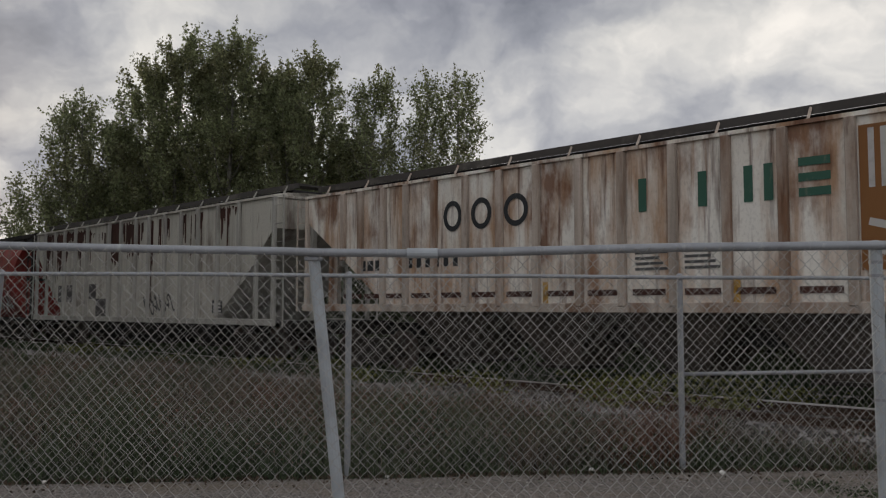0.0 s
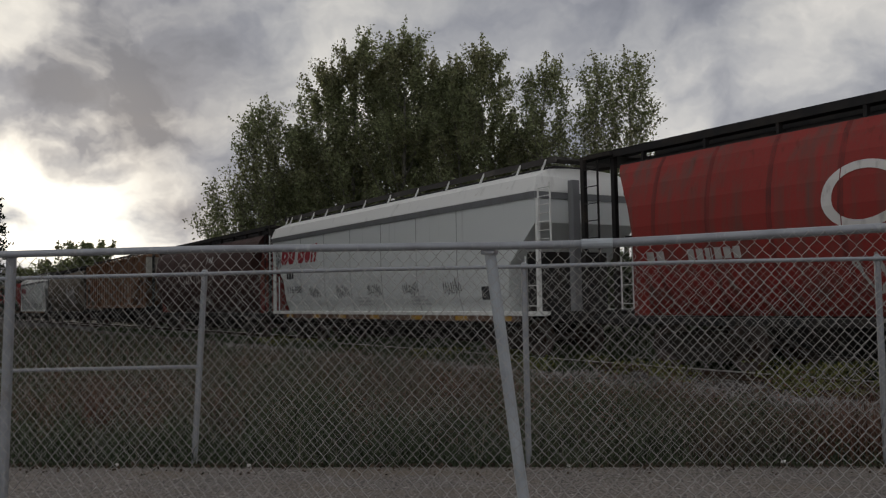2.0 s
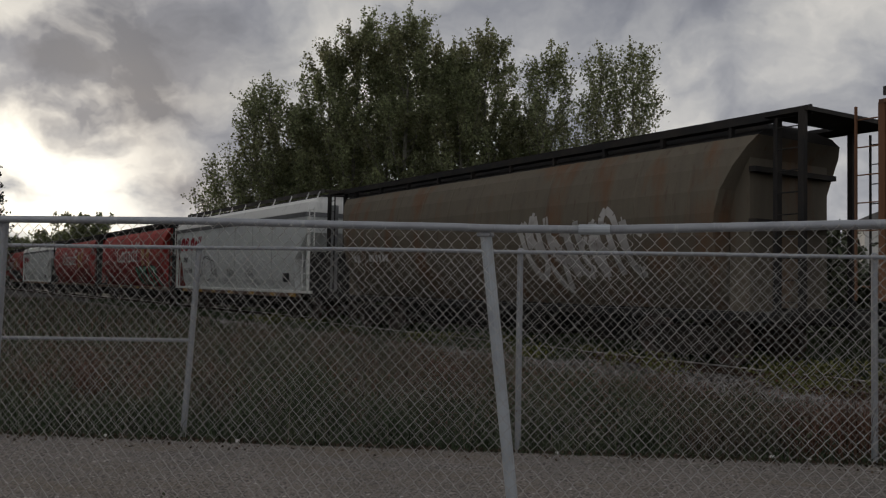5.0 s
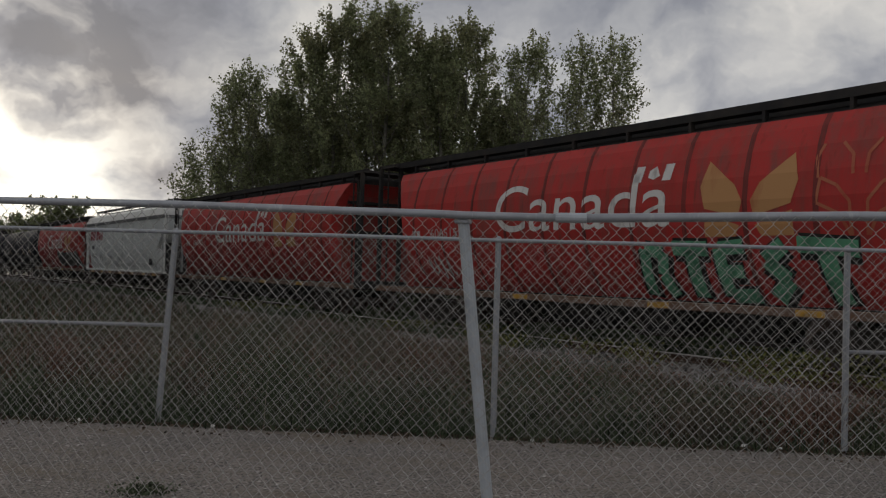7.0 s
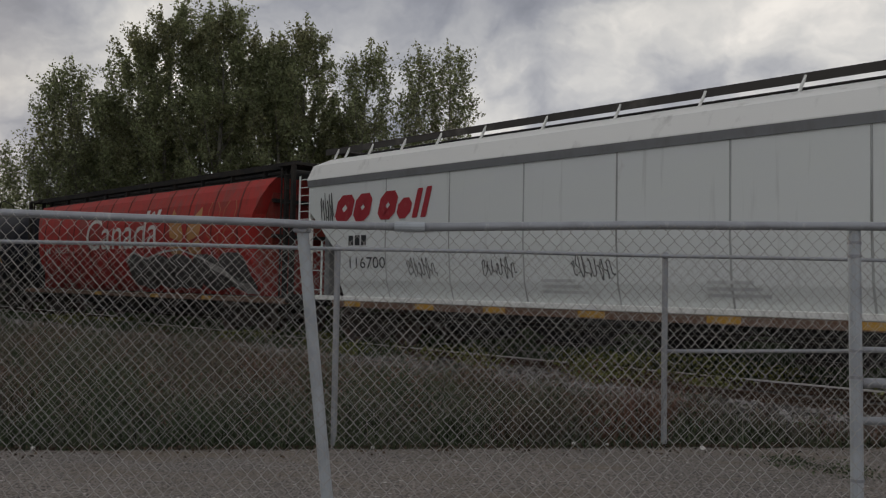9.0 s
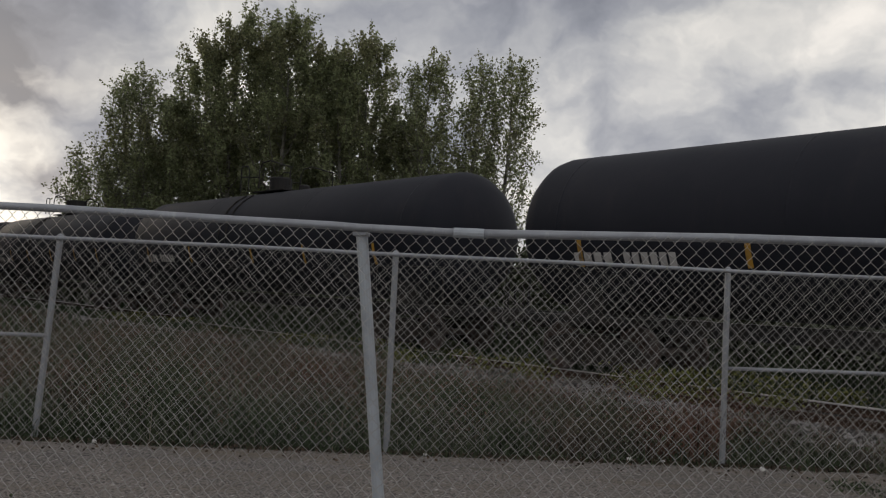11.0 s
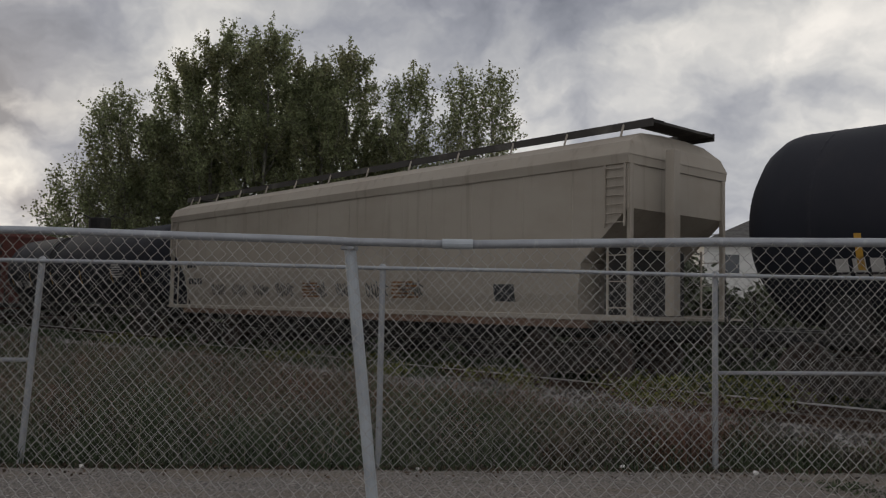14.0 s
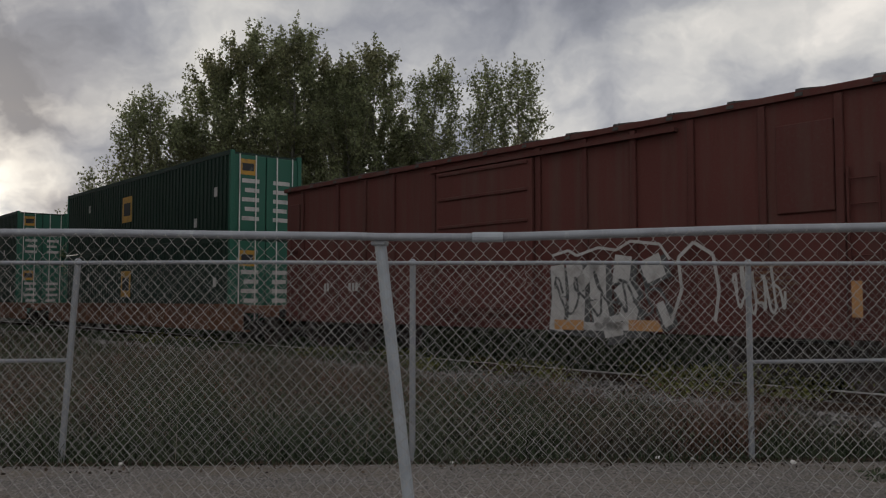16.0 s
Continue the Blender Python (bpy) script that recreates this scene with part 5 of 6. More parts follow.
def well_car(front, rear):
    root = thing("well_car", "low rust-orange container well car", "railway well car", "cars of the freight train")
    root, H = enlist(root, front, rear)
    bm = B()
    for sy in (-1, 1):
        a, b = sorted((sy * 1.30, sy * 1.48))
        box(bm, -H + 1.6, H - 1.6, a, b, 0.42, 1.15)
        box(bm, -H + 1.5, H - 1.5, min(sy * 1.26, sy * 1.52), max(sy * 1.26, sy * 1.52), 1.12, 1.22)
    box(bm, -H + 1.6, H - 1.6, -1.3, 1.3, 0.38, 0.44)
    part("well_side", bm, M["well_rust"], root)
    for i in range(12):
        x = -H + 2 + (2 * H - 4) * i / 11
        part("side_rib", box(B(), x - 0.06, x + 0.06, -1.53, -1.48, 0.44, 1.12, 0.01), M["well_rust"], root)
    for sx in (-1, 1):
        part("end_deck", box(B(), min(sx * (H - 2.6), sx * H), max(sx * (H - 2.6), sx * H), -1.35, 1.35, 0.95, 1.18, 0.02), M["well_rust"], root)
    underframe(root, H, 0.1, M["well_rust"])
    return root


def container(front, z0, label, L=16.15, h=2.87):
    root = thing("shipping_container", label, "shipping container", "stacked shipping containers")
    root, H = enlist(root, front, front - L, z0)
    W = 1.26
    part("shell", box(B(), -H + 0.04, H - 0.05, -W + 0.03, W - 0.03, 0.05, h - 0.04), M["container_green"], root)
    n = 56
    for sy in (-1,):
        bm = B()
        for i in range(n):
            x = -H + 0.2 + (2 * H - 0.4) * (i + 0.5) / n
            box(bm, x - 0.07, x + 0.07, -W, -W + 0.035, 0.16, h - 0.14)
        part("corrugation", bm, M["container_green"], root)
    for sy in (-1, 1):
        for sx in (-1, 1):
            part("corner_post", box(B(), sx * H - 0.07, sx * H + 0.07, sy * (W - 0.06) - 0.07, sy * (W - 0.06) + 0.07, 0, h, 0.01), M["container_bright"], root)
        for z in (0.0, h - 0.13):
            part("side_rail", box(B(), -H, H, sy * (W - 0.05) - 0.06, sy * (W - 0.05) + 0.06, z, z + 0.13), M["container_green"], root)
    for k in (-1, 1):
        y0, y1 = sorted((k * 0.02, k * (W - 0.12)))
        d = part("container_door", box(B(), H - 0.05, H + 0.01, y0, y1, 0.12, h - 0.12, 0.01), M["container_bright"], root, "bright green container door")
        for f in (0.3, 0.75):
            part("lock_rod", tube(B(), [(H + 0.04, k * W * f, 0.1), (H + 0.04, k * W * f, h - 0.1)], 0.02, 6), M["white_paint"], d)
        for j in range(5):
            z = 0.5 + 0.3 * j
            part("stencil", box(B(), H + 0.012, H + 0.016, *sorted((k * 0.25, k * (0.85 - 0.1 * (j % 2)))), z, z + 0.13), M["graffiti_white"], d)
    part("emblem", box(B(), H + 0.012, H + 0.018, -0.95, -0.35, 1.95, 2.45), M["yellow"], root, "square yellow emblem")
    part("emblem_bar", box(B(), H + 0.02, H + 0.024, -0.85, -0.45, 2.08, 2.32), M["black_paint"], root)
    part("emblem", box(B(), -1.2, -0.2, -W - 0.006, -W - 0.001, 1.0, 2.0), M["yellow"], root, "square yellow emblem")
    part("emblem_bar", box(B(), -1.05, -0.35, -W - 0.010, -W - 0.007, 1.25, 1.75), M["black_paint"], root)
    for x, z in ((-5.2, 1.7), (H - 1.1, 1.3), (H - 2.6, 0.4)):
        part("label_plate", box(B(), x, x + 0.22, -W - 0.006, -W - 0.001, z, z + 0.3), M["graffiti_white"], root)
    return root


def build_train():
    rng = random.Random(21)
    # rust-stained white hopper with green block lettering
    root, H, lv = ribbed_hopper(-0.6, -17.04, "rust-stained white ribbed hopper car with dark and green block marks", (M["soo_white"], M["soo_rib"], M["soo_white"]), 1.42, 4.0,
                                [-6.77, -6.15, -5.37, -4.64, -3.78, -2.89, -2.0, -1.1, -0.15, 0.72, 1.68, 2.59, 3.46, 4.41, 5.4, 6.4, 7.3], 4)
    lp = [(z, l, 1.50) for z, l, w in lv]
    for cx, rx in ((-3.28, 0.26), (-2.50, 0.27), (-1.62, 0.30)):
        decal("round_mark", ring_shape(cx, 3.21, rx, 0.305, 0.10), lp, M["black_paint"], root, "dark painted ring", 0.015)
    for x0, x1, z1 in ((1.03, 1.18, 3.49), (2.10, 2.25, 3.49), (2.85, 2.99, 3.49), (3.16, 3.30, 3.49)):
        decal("block_mark", [[(x0, 2.95), (x1, 2.95), (x1, z1), (x0, z1)]], lp, M["green_paint"], root, "faded green upright block mark", 0.015)
    for z in (2.96, 3.17, 3.39):
        decal("block_mark", [[(3.67, z), (4.12, z), (4.12, z + 0.12), (3.67, z + 0.12)]], lp, M["green_paint"], root, "faded green flat block mark", 0.015)
    decal("mark_bars", bars(-6.2, 2.20, 0.8, 0.22, 3) + bars(-4.6, 2.22, 1.6, 0.22, 6, 0.5), lp, M["black_paint"], root, "small dark car marks", 0.015)
    decal("primer_patch", [[(4.50, 1.9), (5.3, 1.9), (5.3, 3.85), (4.50, 3.85)]], lp, M["brown_panel"], root, "brown primer panel", 0.012)
    decal("white_streaks", [[(4.62 + 0.16 * k, 3.0), (4.70 + 0.16 * k, 3.0), (4.70 + 0.16 * k, 3.8), (4.62 + 0.16 * k, 3.8)] for k in range(4)] + [[(4.6, 2.5 - 0.35 * k), (4.95, 2.4 - 0.35 * k), (4.98, 2.5 - 0.35 * k), (4.62, 2.6 - 0.35 * k)] for k in range(2)], lp, M["graffiti_white"], root, "pale scraped streaks", 0.018)
    slots = [-6.45, -5.75, -5.0, -4.2, -3.3, -2.45, -1.55, -0.6, 0.3, 1.2, 2.15, 3.0, 3.95]
    for x in slots:
        part("sill_slot", box(B(), x - 0.30, x + 0.30, -1.520, -1.503, 1.60, 1.70), M["bare_brown"], root)
    decal("stencil_lines", rows_of(0.95, 2.0, 0.6, 0.35, 4) + rows_of(1.85, 2.0, 0.6, 0.35, 4), lp, M["scrawl"], root, "small stencilled lines", 0.014)
    decal("reflector", [[(x, 1.45), (x + 0.12, 1.45), (x + 0.12, 1.85), (x, 1.85)] for x in (-0.98, 2.65, 4.6)], lp, M["yellow"], root, "yellow reflector strips", 0.02)
    # white hopper with flaking paint
    root, H, lv = ribbed_hopper(-18.48, -34.9, "dirty white ribbed hopper car with flaking brown patches", (M["old_white"], M["old_rib"], M["old_white"]), 1.05, 4.2,
                                [-7.3, -6.3, -5.4, -4.4, -3.35, -1.55, -0.65, 0.45, 1.35, 2.4, 3.4, 4.4, 5.5, 6.6], 3, 0.09)
    lp = [(z, l, 1.50) for z, l, w in lv]
    for x in (-7.3, -6.3, -5.4, -4.4, -3.35, -1.55, -0.65, 0.45, 1.35, 2.4, 3.4, 4.4, 5.5):
        decal("rib_stain", drips(rng, x + 0.05, x + 0.17, 4.12, rng.uniform(1.2, 2.6), 1.0), lp, M["bare_brown"], root, "dark stain beside the rib", 0.005)
    decal("bare_panel", [[(-1.48, 4.15), (-1.48, 3.02), (-1.36, 2.80), (-1.28, 3.0), (-1.15, 2.72), (-1.05, 2.92), (-0.92, 2.86), (-0.82, 3.25), (-0.74, 3.6), (-0.74, 4.15)]], lp, M["bare_brown"], root, "panel of bare dark brown steel", 0.0055)
    for x0, x1, ztop, zlow, dens in ((-7.2, -6.4, 4.15, 2.1, 1.0), (-6.2, -5.5, 4.15, 1.9, 1.0), (-5.3, -4.5, 4.15, 2.0, 1.0), (-4.3, -3.45, 4.15, 2.4, 1.0), (-3.2, -1.7, 3.98, 3.2, 0.55), (-1.45, -0.75, 4.15, 2.2, 0.95), (-0.55, 0.35, 4.15, 2.5, 0.9), (0.6, 1.25, 4.15, 2.8, 0.5), (1.9, 2.3, 4.15, 2.6, 0.6), (3.9, 4.3, 4.15, 2.4, 0.7), (5.6, 6.0, 4.15, 2.2, 0.6), (6.0, 6.4, 4.15, 3.4, 0.4)):
        decal("bare_patch", drips(rng, x0, x1, ztop, zlow, dens), lp, M["bare_brown"], root, "dark brown bare steel showing through flaked paint", 0.006)
    decal("stencil_box", [[(5.2, 1.25), (5.75, 1.25), (5.75, 1.6), (5.2, 1.6)]], lp, M["black_paint"], root, "black test panel", 0.012)
    decal("stencil_marks", rows_of(5.27, 1.29, 0.2, 0.28, 3) + rows_of(5.5, 1.29, 0.2, 0.28, 3), lp, M["graffiti_white"], root, "white stencil lines", 0.016)
    decal("spray_paint", scribble(rng, 0.8, 1.15, 2.3, 0.75, 22, 0.06), lp, M["scrawl"], root, "black spray-painted scrawl", 0.012)
    decal("grey_patch", [[(-6.0, 1.6), (-5.5, 1.6), (-5.5, 2.2), (-6.0, 2.2)], [(-5.2, 1.6), (-4.6, 1.6), (-4.6, 2.2), (-5.2, 2.2)], [(-3.2, 1.7), (-2.6, 1.7), (-2.6, 2.2), (-3.2, 2.2)], [(-2.6, 1.1), (-1.7, 1.1), (-1.7, 1.7), (-2.6, 1.7)]], lp, M["graffiti_grey"], root, "grey painted-over patches", 0.012)
    # round red hopper, chalk graffiti below
    root, H, lv = round_hopper(-36.96, -52.08, "faded red round-sided grain hopper car with a wheat emblem", (M["grain_red"], M["end_red"]))
    wordmark(root, lv, M["white_paint"])
    decal("spray_paint", scribble(rng, 4.4, 1.1, 2.0, 1.0, 14, 0.10) + scribble(rng, -2.6, 1.2, 1.5, 0.8, 10, 0.05), lv, M["graffiti_white"], root, "white spray-painted loops")
    decal("mark_bars", bars(-6.6, 2.0, 0.5, 0.2, 2) + bars(-5.6, 2.0, 1.2, 0.2, 6), lv, M["graffiti_white"], root, "small white car marks")
    # white smooth-sided hoppers with red slanted marks
    post_x = [-7.55, -7.15, -6.3, -5.2, -4.1, -2.85, -1.3, 0.3, 1.9, 3.5, 5.1, 6.6, 7.55]
    for front, rear, number, tags, label in ((-54.4, -69.94, "116488", 5, "dull white smooth-sided hopper car with red slanted marks"), (-125.5, -140.94, "116458", 4, "dull white smooth-sided hopper car with looping black spray paint"), (-179.06, -194.97, "116700", 3, "dull white smooth-sided hopper car with yellow sill reflectors")):
        root, H, lv = smooth_hopper(front, rear, label, (M["cp_white"], M["cp_fascia"], M["cp_grey"]), 1.08, 3.60, 4.10, [-5.2, -3.3, -1.4, 0.6, 2.6, 4.6], post_x)
        # slanted plain marks: three open rounded blocks, one small solid block, two bars
        for x, w, h in ((-6.98, 0.60, 0.60), (-6.33, 0.56, 0.60), (-5.50, 0.56, 0.60), (-4.88, 0.42, 0.43), (-4.38, 0.16, 0.60), (-4.12, 0.16, 0.62)):
            lean = lambda px, pz: (px + 0.30 * (pz - 2.73), pz)
            c = min(0.14, w * 0.3) if w > 0.2 else 0.02
            ring = lambda d: [lean(px, pz) for px, pz in ((x + d + c, 2.73 + d), (x + w - d - c, 2.73 + d), (x + w - d, 2.73 + d + c), (x + w - d, 2.73 + h - d - c), (x + w - d - c, 2.73 + h - d), (x + d + c, 2.73 + h - d), (x + d, 2.73 + h - d - c), (x + d, 2.73 + d + c))]
            o, i = ring(0.0), ring(0.185)
            polys = [[o[k], o[(k + 1) % 8], i[(k + 1) % 8], i[k]] for k in range(8)] if w > 0.5 else [o]
            decal("red_mark", polys, lv, M["red_paint"], root, "slanted crimson painted mark")
        decal("mark_bars", bars(-6.43, 2.20, 0.66, 0.22, 3), lv, M["black_paint"], root, "small black reporting mark")
        lettering(number, -6.41, 1.70, 0.24, 1.20, lv, M["black_paint"], root, "black car number")
        decal("stencil_box", [[(5.6, 1.36), (6.2, 1.36), (6.2, 1.68), (5.6, 1.68)]], lv, M["black_paint"], root, "black test panel")
        decal("stencil_lines", rows_of(-1.0, 1.25, 1.0, 0.3, 3) + rows_of(2.2, 1.25, 1.0, 0.3, 3) + rows_of(-4.6, 2.42, 0.9, 0.06, 1), lv, M["cp_faint"], root, "faint grey stencilled lines")
        decal("spray_tag", scribble(rng, -7.5, 2.5, 0.55, 1.0, 18, 0.025), lv, M["scrawl"], root, "thin black spray-painted scrawl")
        for k in range(tags):
            decal("spray_tag", scribble(rng, -4.6 + 2.1 * k, 1.45, 1.0, 0.5, 22, 0.022), lv, M["scrawl"], root, "thin black spray-painted scrawl")
        lines = []
        if number == "116458":
            lines += ring_shape(-3.0, 1.9, 0.7, 0.55, 0.035) + stroke([(-5.0, 1.5), (-4.4, 2.3), (-3.9, 1.5), (-3.4, 2.4), (-2.0, 2.2), (-1.7, 1.4)], 0.035)
        if lines:
            decal("spray_loop", lines, lv, M["scrawl"], root, "looping black spray-painted line")
        bm = B()
        for x in (-6.6, -4.3, -2.4, -0.2, 2.2, 4.4, 6.2):
            part("reflector", box(B(), x, x + 0.55, -1.482, -1.476, 0.86, 0.97), M["yellow"], root, "yellow reflector")
        bm.free()
    # dark maroon round hopper
    root, H, lv = round_hopper(-71.75, -87.05, "grimy maroon round-sided grain hopper car", (M["grain_brown"], M["end_red"]))
    wordmark(root, lv, M["graffiti_white"], True)
    decal("spray_paint", scribble(rng, -1.6, 1.3, 1.3, 0.5, 12, 0.08) + scribble(rng, 0.0, 1.3, 1.6, 0.5, 14, 0.08), lv, M["graffiti_white"], root, "grey-white spray-painted scrawl")
    # rusty brown hopper
    root, H, lv = ribbed_hopper(-89.3, -105.3, "rust-brown ribbed hopper car streaked with rust", (M["rust_car"], M["rust_rib"], M["rust_car"]), 1.34, 4.12,
                                [-7.2 + 0.72 * i for i in range(21)], 3, 0.07)
    lp = [(z, l, 1.50) for z, l, w in lv]
    for sx in (-1, 1):
        part("end_sheet", box(B(), sx * H - 0.03, sx * H + 0.03, -1.42, 1.42, 3.1, 4.06), M["old_white"], root, "cream upper end sheet stained with rust")
    decal("stencil_box", stroke([(4.77, 1.5), (5.24, 1.5), (5.24, 1.83), (4.77, 1.83), (4.77, 1.5)], 0.03) + rows_of(4.84, 1.55, 0.32, 0.24, 3), lp, M["graffiti_white"], root, "white stencilled box", 0.11)
    # olive-tan round hopper
    root, H, lv = round_hopper(-107.7, -123.3, "grimy olive-tan round-sided grain hopper car", (M["grain_tan"], M["grain_tan"]))
    decal("spray_paint", scribble(rng, 1.5, 1.2, 4.2, 2.0, 24, 0.16), lv, M["graffiti_white"], root, "pale spray-painted scrawl")
    decal("mark_bars", bars(-6.6, 2.0, 0.5, 0.2, 2) + bars(-5.6, 2.0, 1.2, 0.2, 6), lv, M["graffiti_white"], root, "small white car marks")
    # bright red round hoppers
    for front, rear, number, label in ((-143.2, -158.3, "606515", "bright red round-sided grain hopper car with mint-green spray paint"), (-161.3, -177.0, "606333", "bright red round-sided grain hopper car with a yellow wheat emblem"), (-196.9, -212.5, "606223", "bright red round-sided grain hopper car with grey spray paint")):
        root, H, lv = round_hopper(front, rear, label, (M["grain_red_b"], M["end_red"]))
        wordmark(root, lv, M["white_paint"])
        decal("mark_bars", bars(-6.4, 2.25, 0.42, 0.19, 2), lv, M["graffiti_white"], root, "small white reporting mark")
        lettering(number, -5.55, 2.25, 0.22, 1.15, lv, M["graffiti_white"], root, "white car number")
        for x in (-2.3, 1.66, 4.7):
            part("reflector", box(B(), x, x + 0.5, -1.43, -1.422, 0.86, 0.96), M["yellow"], root, "yellow reflector")
        if number == "606515":
            fat = [([(1.42, 1.08), (1.55, 1.92), (1.98, 1.86), (1.86, 1.45), (1.98, 1.08)], 0.24), ([(2.22, 1.94), (2.98, 1.92)], 0.26), ([(2.62, 1.9), (2.58, 1.08)], 0.28),
                   ([(3.72, 1.96), (3.22, 1.92), (3.20, 1.12), (3.78, 1.14)], 0.24), ([(3.2, 1.54), (3.62, 1.54)], 0.22), ([(4.48, 1.98), (4.10, 1.72), (4.45, 1.42), (4.10, 1.10)], 0.26), ([(4.72, 1.98), (5.72, 1.90)], 0.26), ([(5.18, 1.9), (5.28, 1.06)], 0.30)]
            for line, t in fat:
                decal("spray_outline", stroke([(x + 0.03, z - 0.03) for x, z in line], t + 0.16), lv, M["black_steel"], root, "black spray-painted outline", 0.016)
            for line, t in fat:
                decal("spray_stroke", stroke(line, t), lv, M["graffiti_green"], root, "mint-green spray-painted stroke", 0.022)
            decal("spray_paint", scribble(rng, -6.0, 1.2, 1.2, 0.7, 12, 0.05), lv, M["graffiti_white"], root, "white spray-painted scrawl")
        elif number == "606223":
            decal("spray_paint", [blob(rng, -0.1 + 1.35 * k, 1.04, 1.75, 1.15, 18, 0.2) for k in range(5)], lv, M["graffiti_grey"], root, "large grey spray-painted shapes", 0.016)
            decal("spray_outline", stroke([(0.0, 1.9), (0.6, 2.2), (1.4, 2.0), (2.5, 2.2), (3.6, 2.25), (4.6, 2.0), (5.6, 1.7), (6.2, 1.3), (6.8, 1.1)], 0.06) + stroke([(5.0, 1.8), (5.7, 1.55), (6.2, 1.25), (6.7, 1.12)], 0.16) + [blob(rng, 6.1, 1.0, 0.7, 0.35)], lv, M["graffiti_white"], root, "white spray-painted outline", 0.024)
            decal("spray_scrawl", scribble(rng, 0.2, 1.1, 5.4, 0.9, 20, 0.06), lv, M["scrawl"], root, "dark spray-painted lines", 0.022)
    tank_car(-213.85, -231.45, "black tank car with white stencilled table and hand rails", "low", 1)
    tank_car(-233.35, -250.85, "black tank car with a low valve housing", "low", 2)
    tank_car(-252.65, -269.95, "black tank car with a wide valve housing and hand rails", "wide", 3, "31039")
    tank_car(-271.35, -288.6, "black tank car with a small drum valve and hand rails", "drum", 4, "30514")
    # tan smooth-sided hopper
    root, H, lv = smooth_hopper(-290.3, -307.9, "dusty tan smooth-sided hopper car with black spray-paint tags", (M["tan_paint"], M["tan_paint"], M["tan_paint"]), 1.24, 3.82, 4.22,
                                [-7.2, -5.9, -4.6, -3.2, -1.9, -0.6, 0.8, 2.2, 3.6, 5.0, 6.4, 7.6], [-8.5, -8.0, -6.8, -5.4, -3.9, -2.4, -0.8, 0.8, 2.4, 4.0, 5.6, 7.0, 8.3], True)
    for k in range(8):
        decal("spray_tag", scribble(rng, -6.1 + 1.2 * k + 0.3 * (k > 3), 1.45, 0.95, 0.46, 24, 0.03), lv, M["scrawl"], root, "black spray-painted tag")
    decal("mark_bars", bars(-7.6, 2.35, 0.6, 0.2, 3) + bars(-7.5, 1.85, 0.9, 0.18, 5), lv, M["black_paint"], root, "small black car marks")
    decal("stencil_box", [[(5.6, 1.45), (6.15, 1.45), (6.15, 1.78), (5.6, 1.78)]], lv, M["black_paint"], root, "black test panel")
    decal("stencil_lines", rows_of(-1.2, 1.5, 0.8, 0.4, 5) + rows_of(2.4, 1.5, 0.9, 0.4, 5), lv, M["brown_panel"], root, "faint stencilled lines")
    tank_car(-309.15, -326.35, "black tank car with pale stencilled marks and yellow strips", "wide", 5, "302335")
    box_car(-327.7, -343.9)
    well_car(-345.2, -367.4)
    container(-347.9, 0.46, "dark green corrugated shipping container in the well car")
    container(-347.9, 3.36, "dark green corrugated shipping container with yellow emblem, stacked on top", h=2.70)
    well_car(-368.6, -391.0)
    container(-372.6, 0.46, "dark green corrugated shipping container in the second well car")
    container(-372.6, 3.36, "dark green shipping container with yellow emblem, stacked on the second car", h=2.70)


# ---- plants ----
def leaf_mesh(name, centres, sizes, rng, mat, parent, label=""):
    n = len(centres)
    a = rng.normal(size=(n, 3))
    a /= np.linalg.norm(a, axis=1)[:, None]
    b = rng.normal(size=(n, 3))
    b -= a * np.sum(a * b, 1)[:, None]
    b /= np.linalg.norm(b, axis=1)[:, None]
    s = sizes[:, None]
    v = np.stack([centres - a * s, centres + b * s * 0.62, centres + a * s, centres - b * s * 0.62], 1).reshape(-1, 3)
    f = np.arange(4 * n).reshape(n, 4)
    return from_arrays(name, v, f, mat, parent, label)


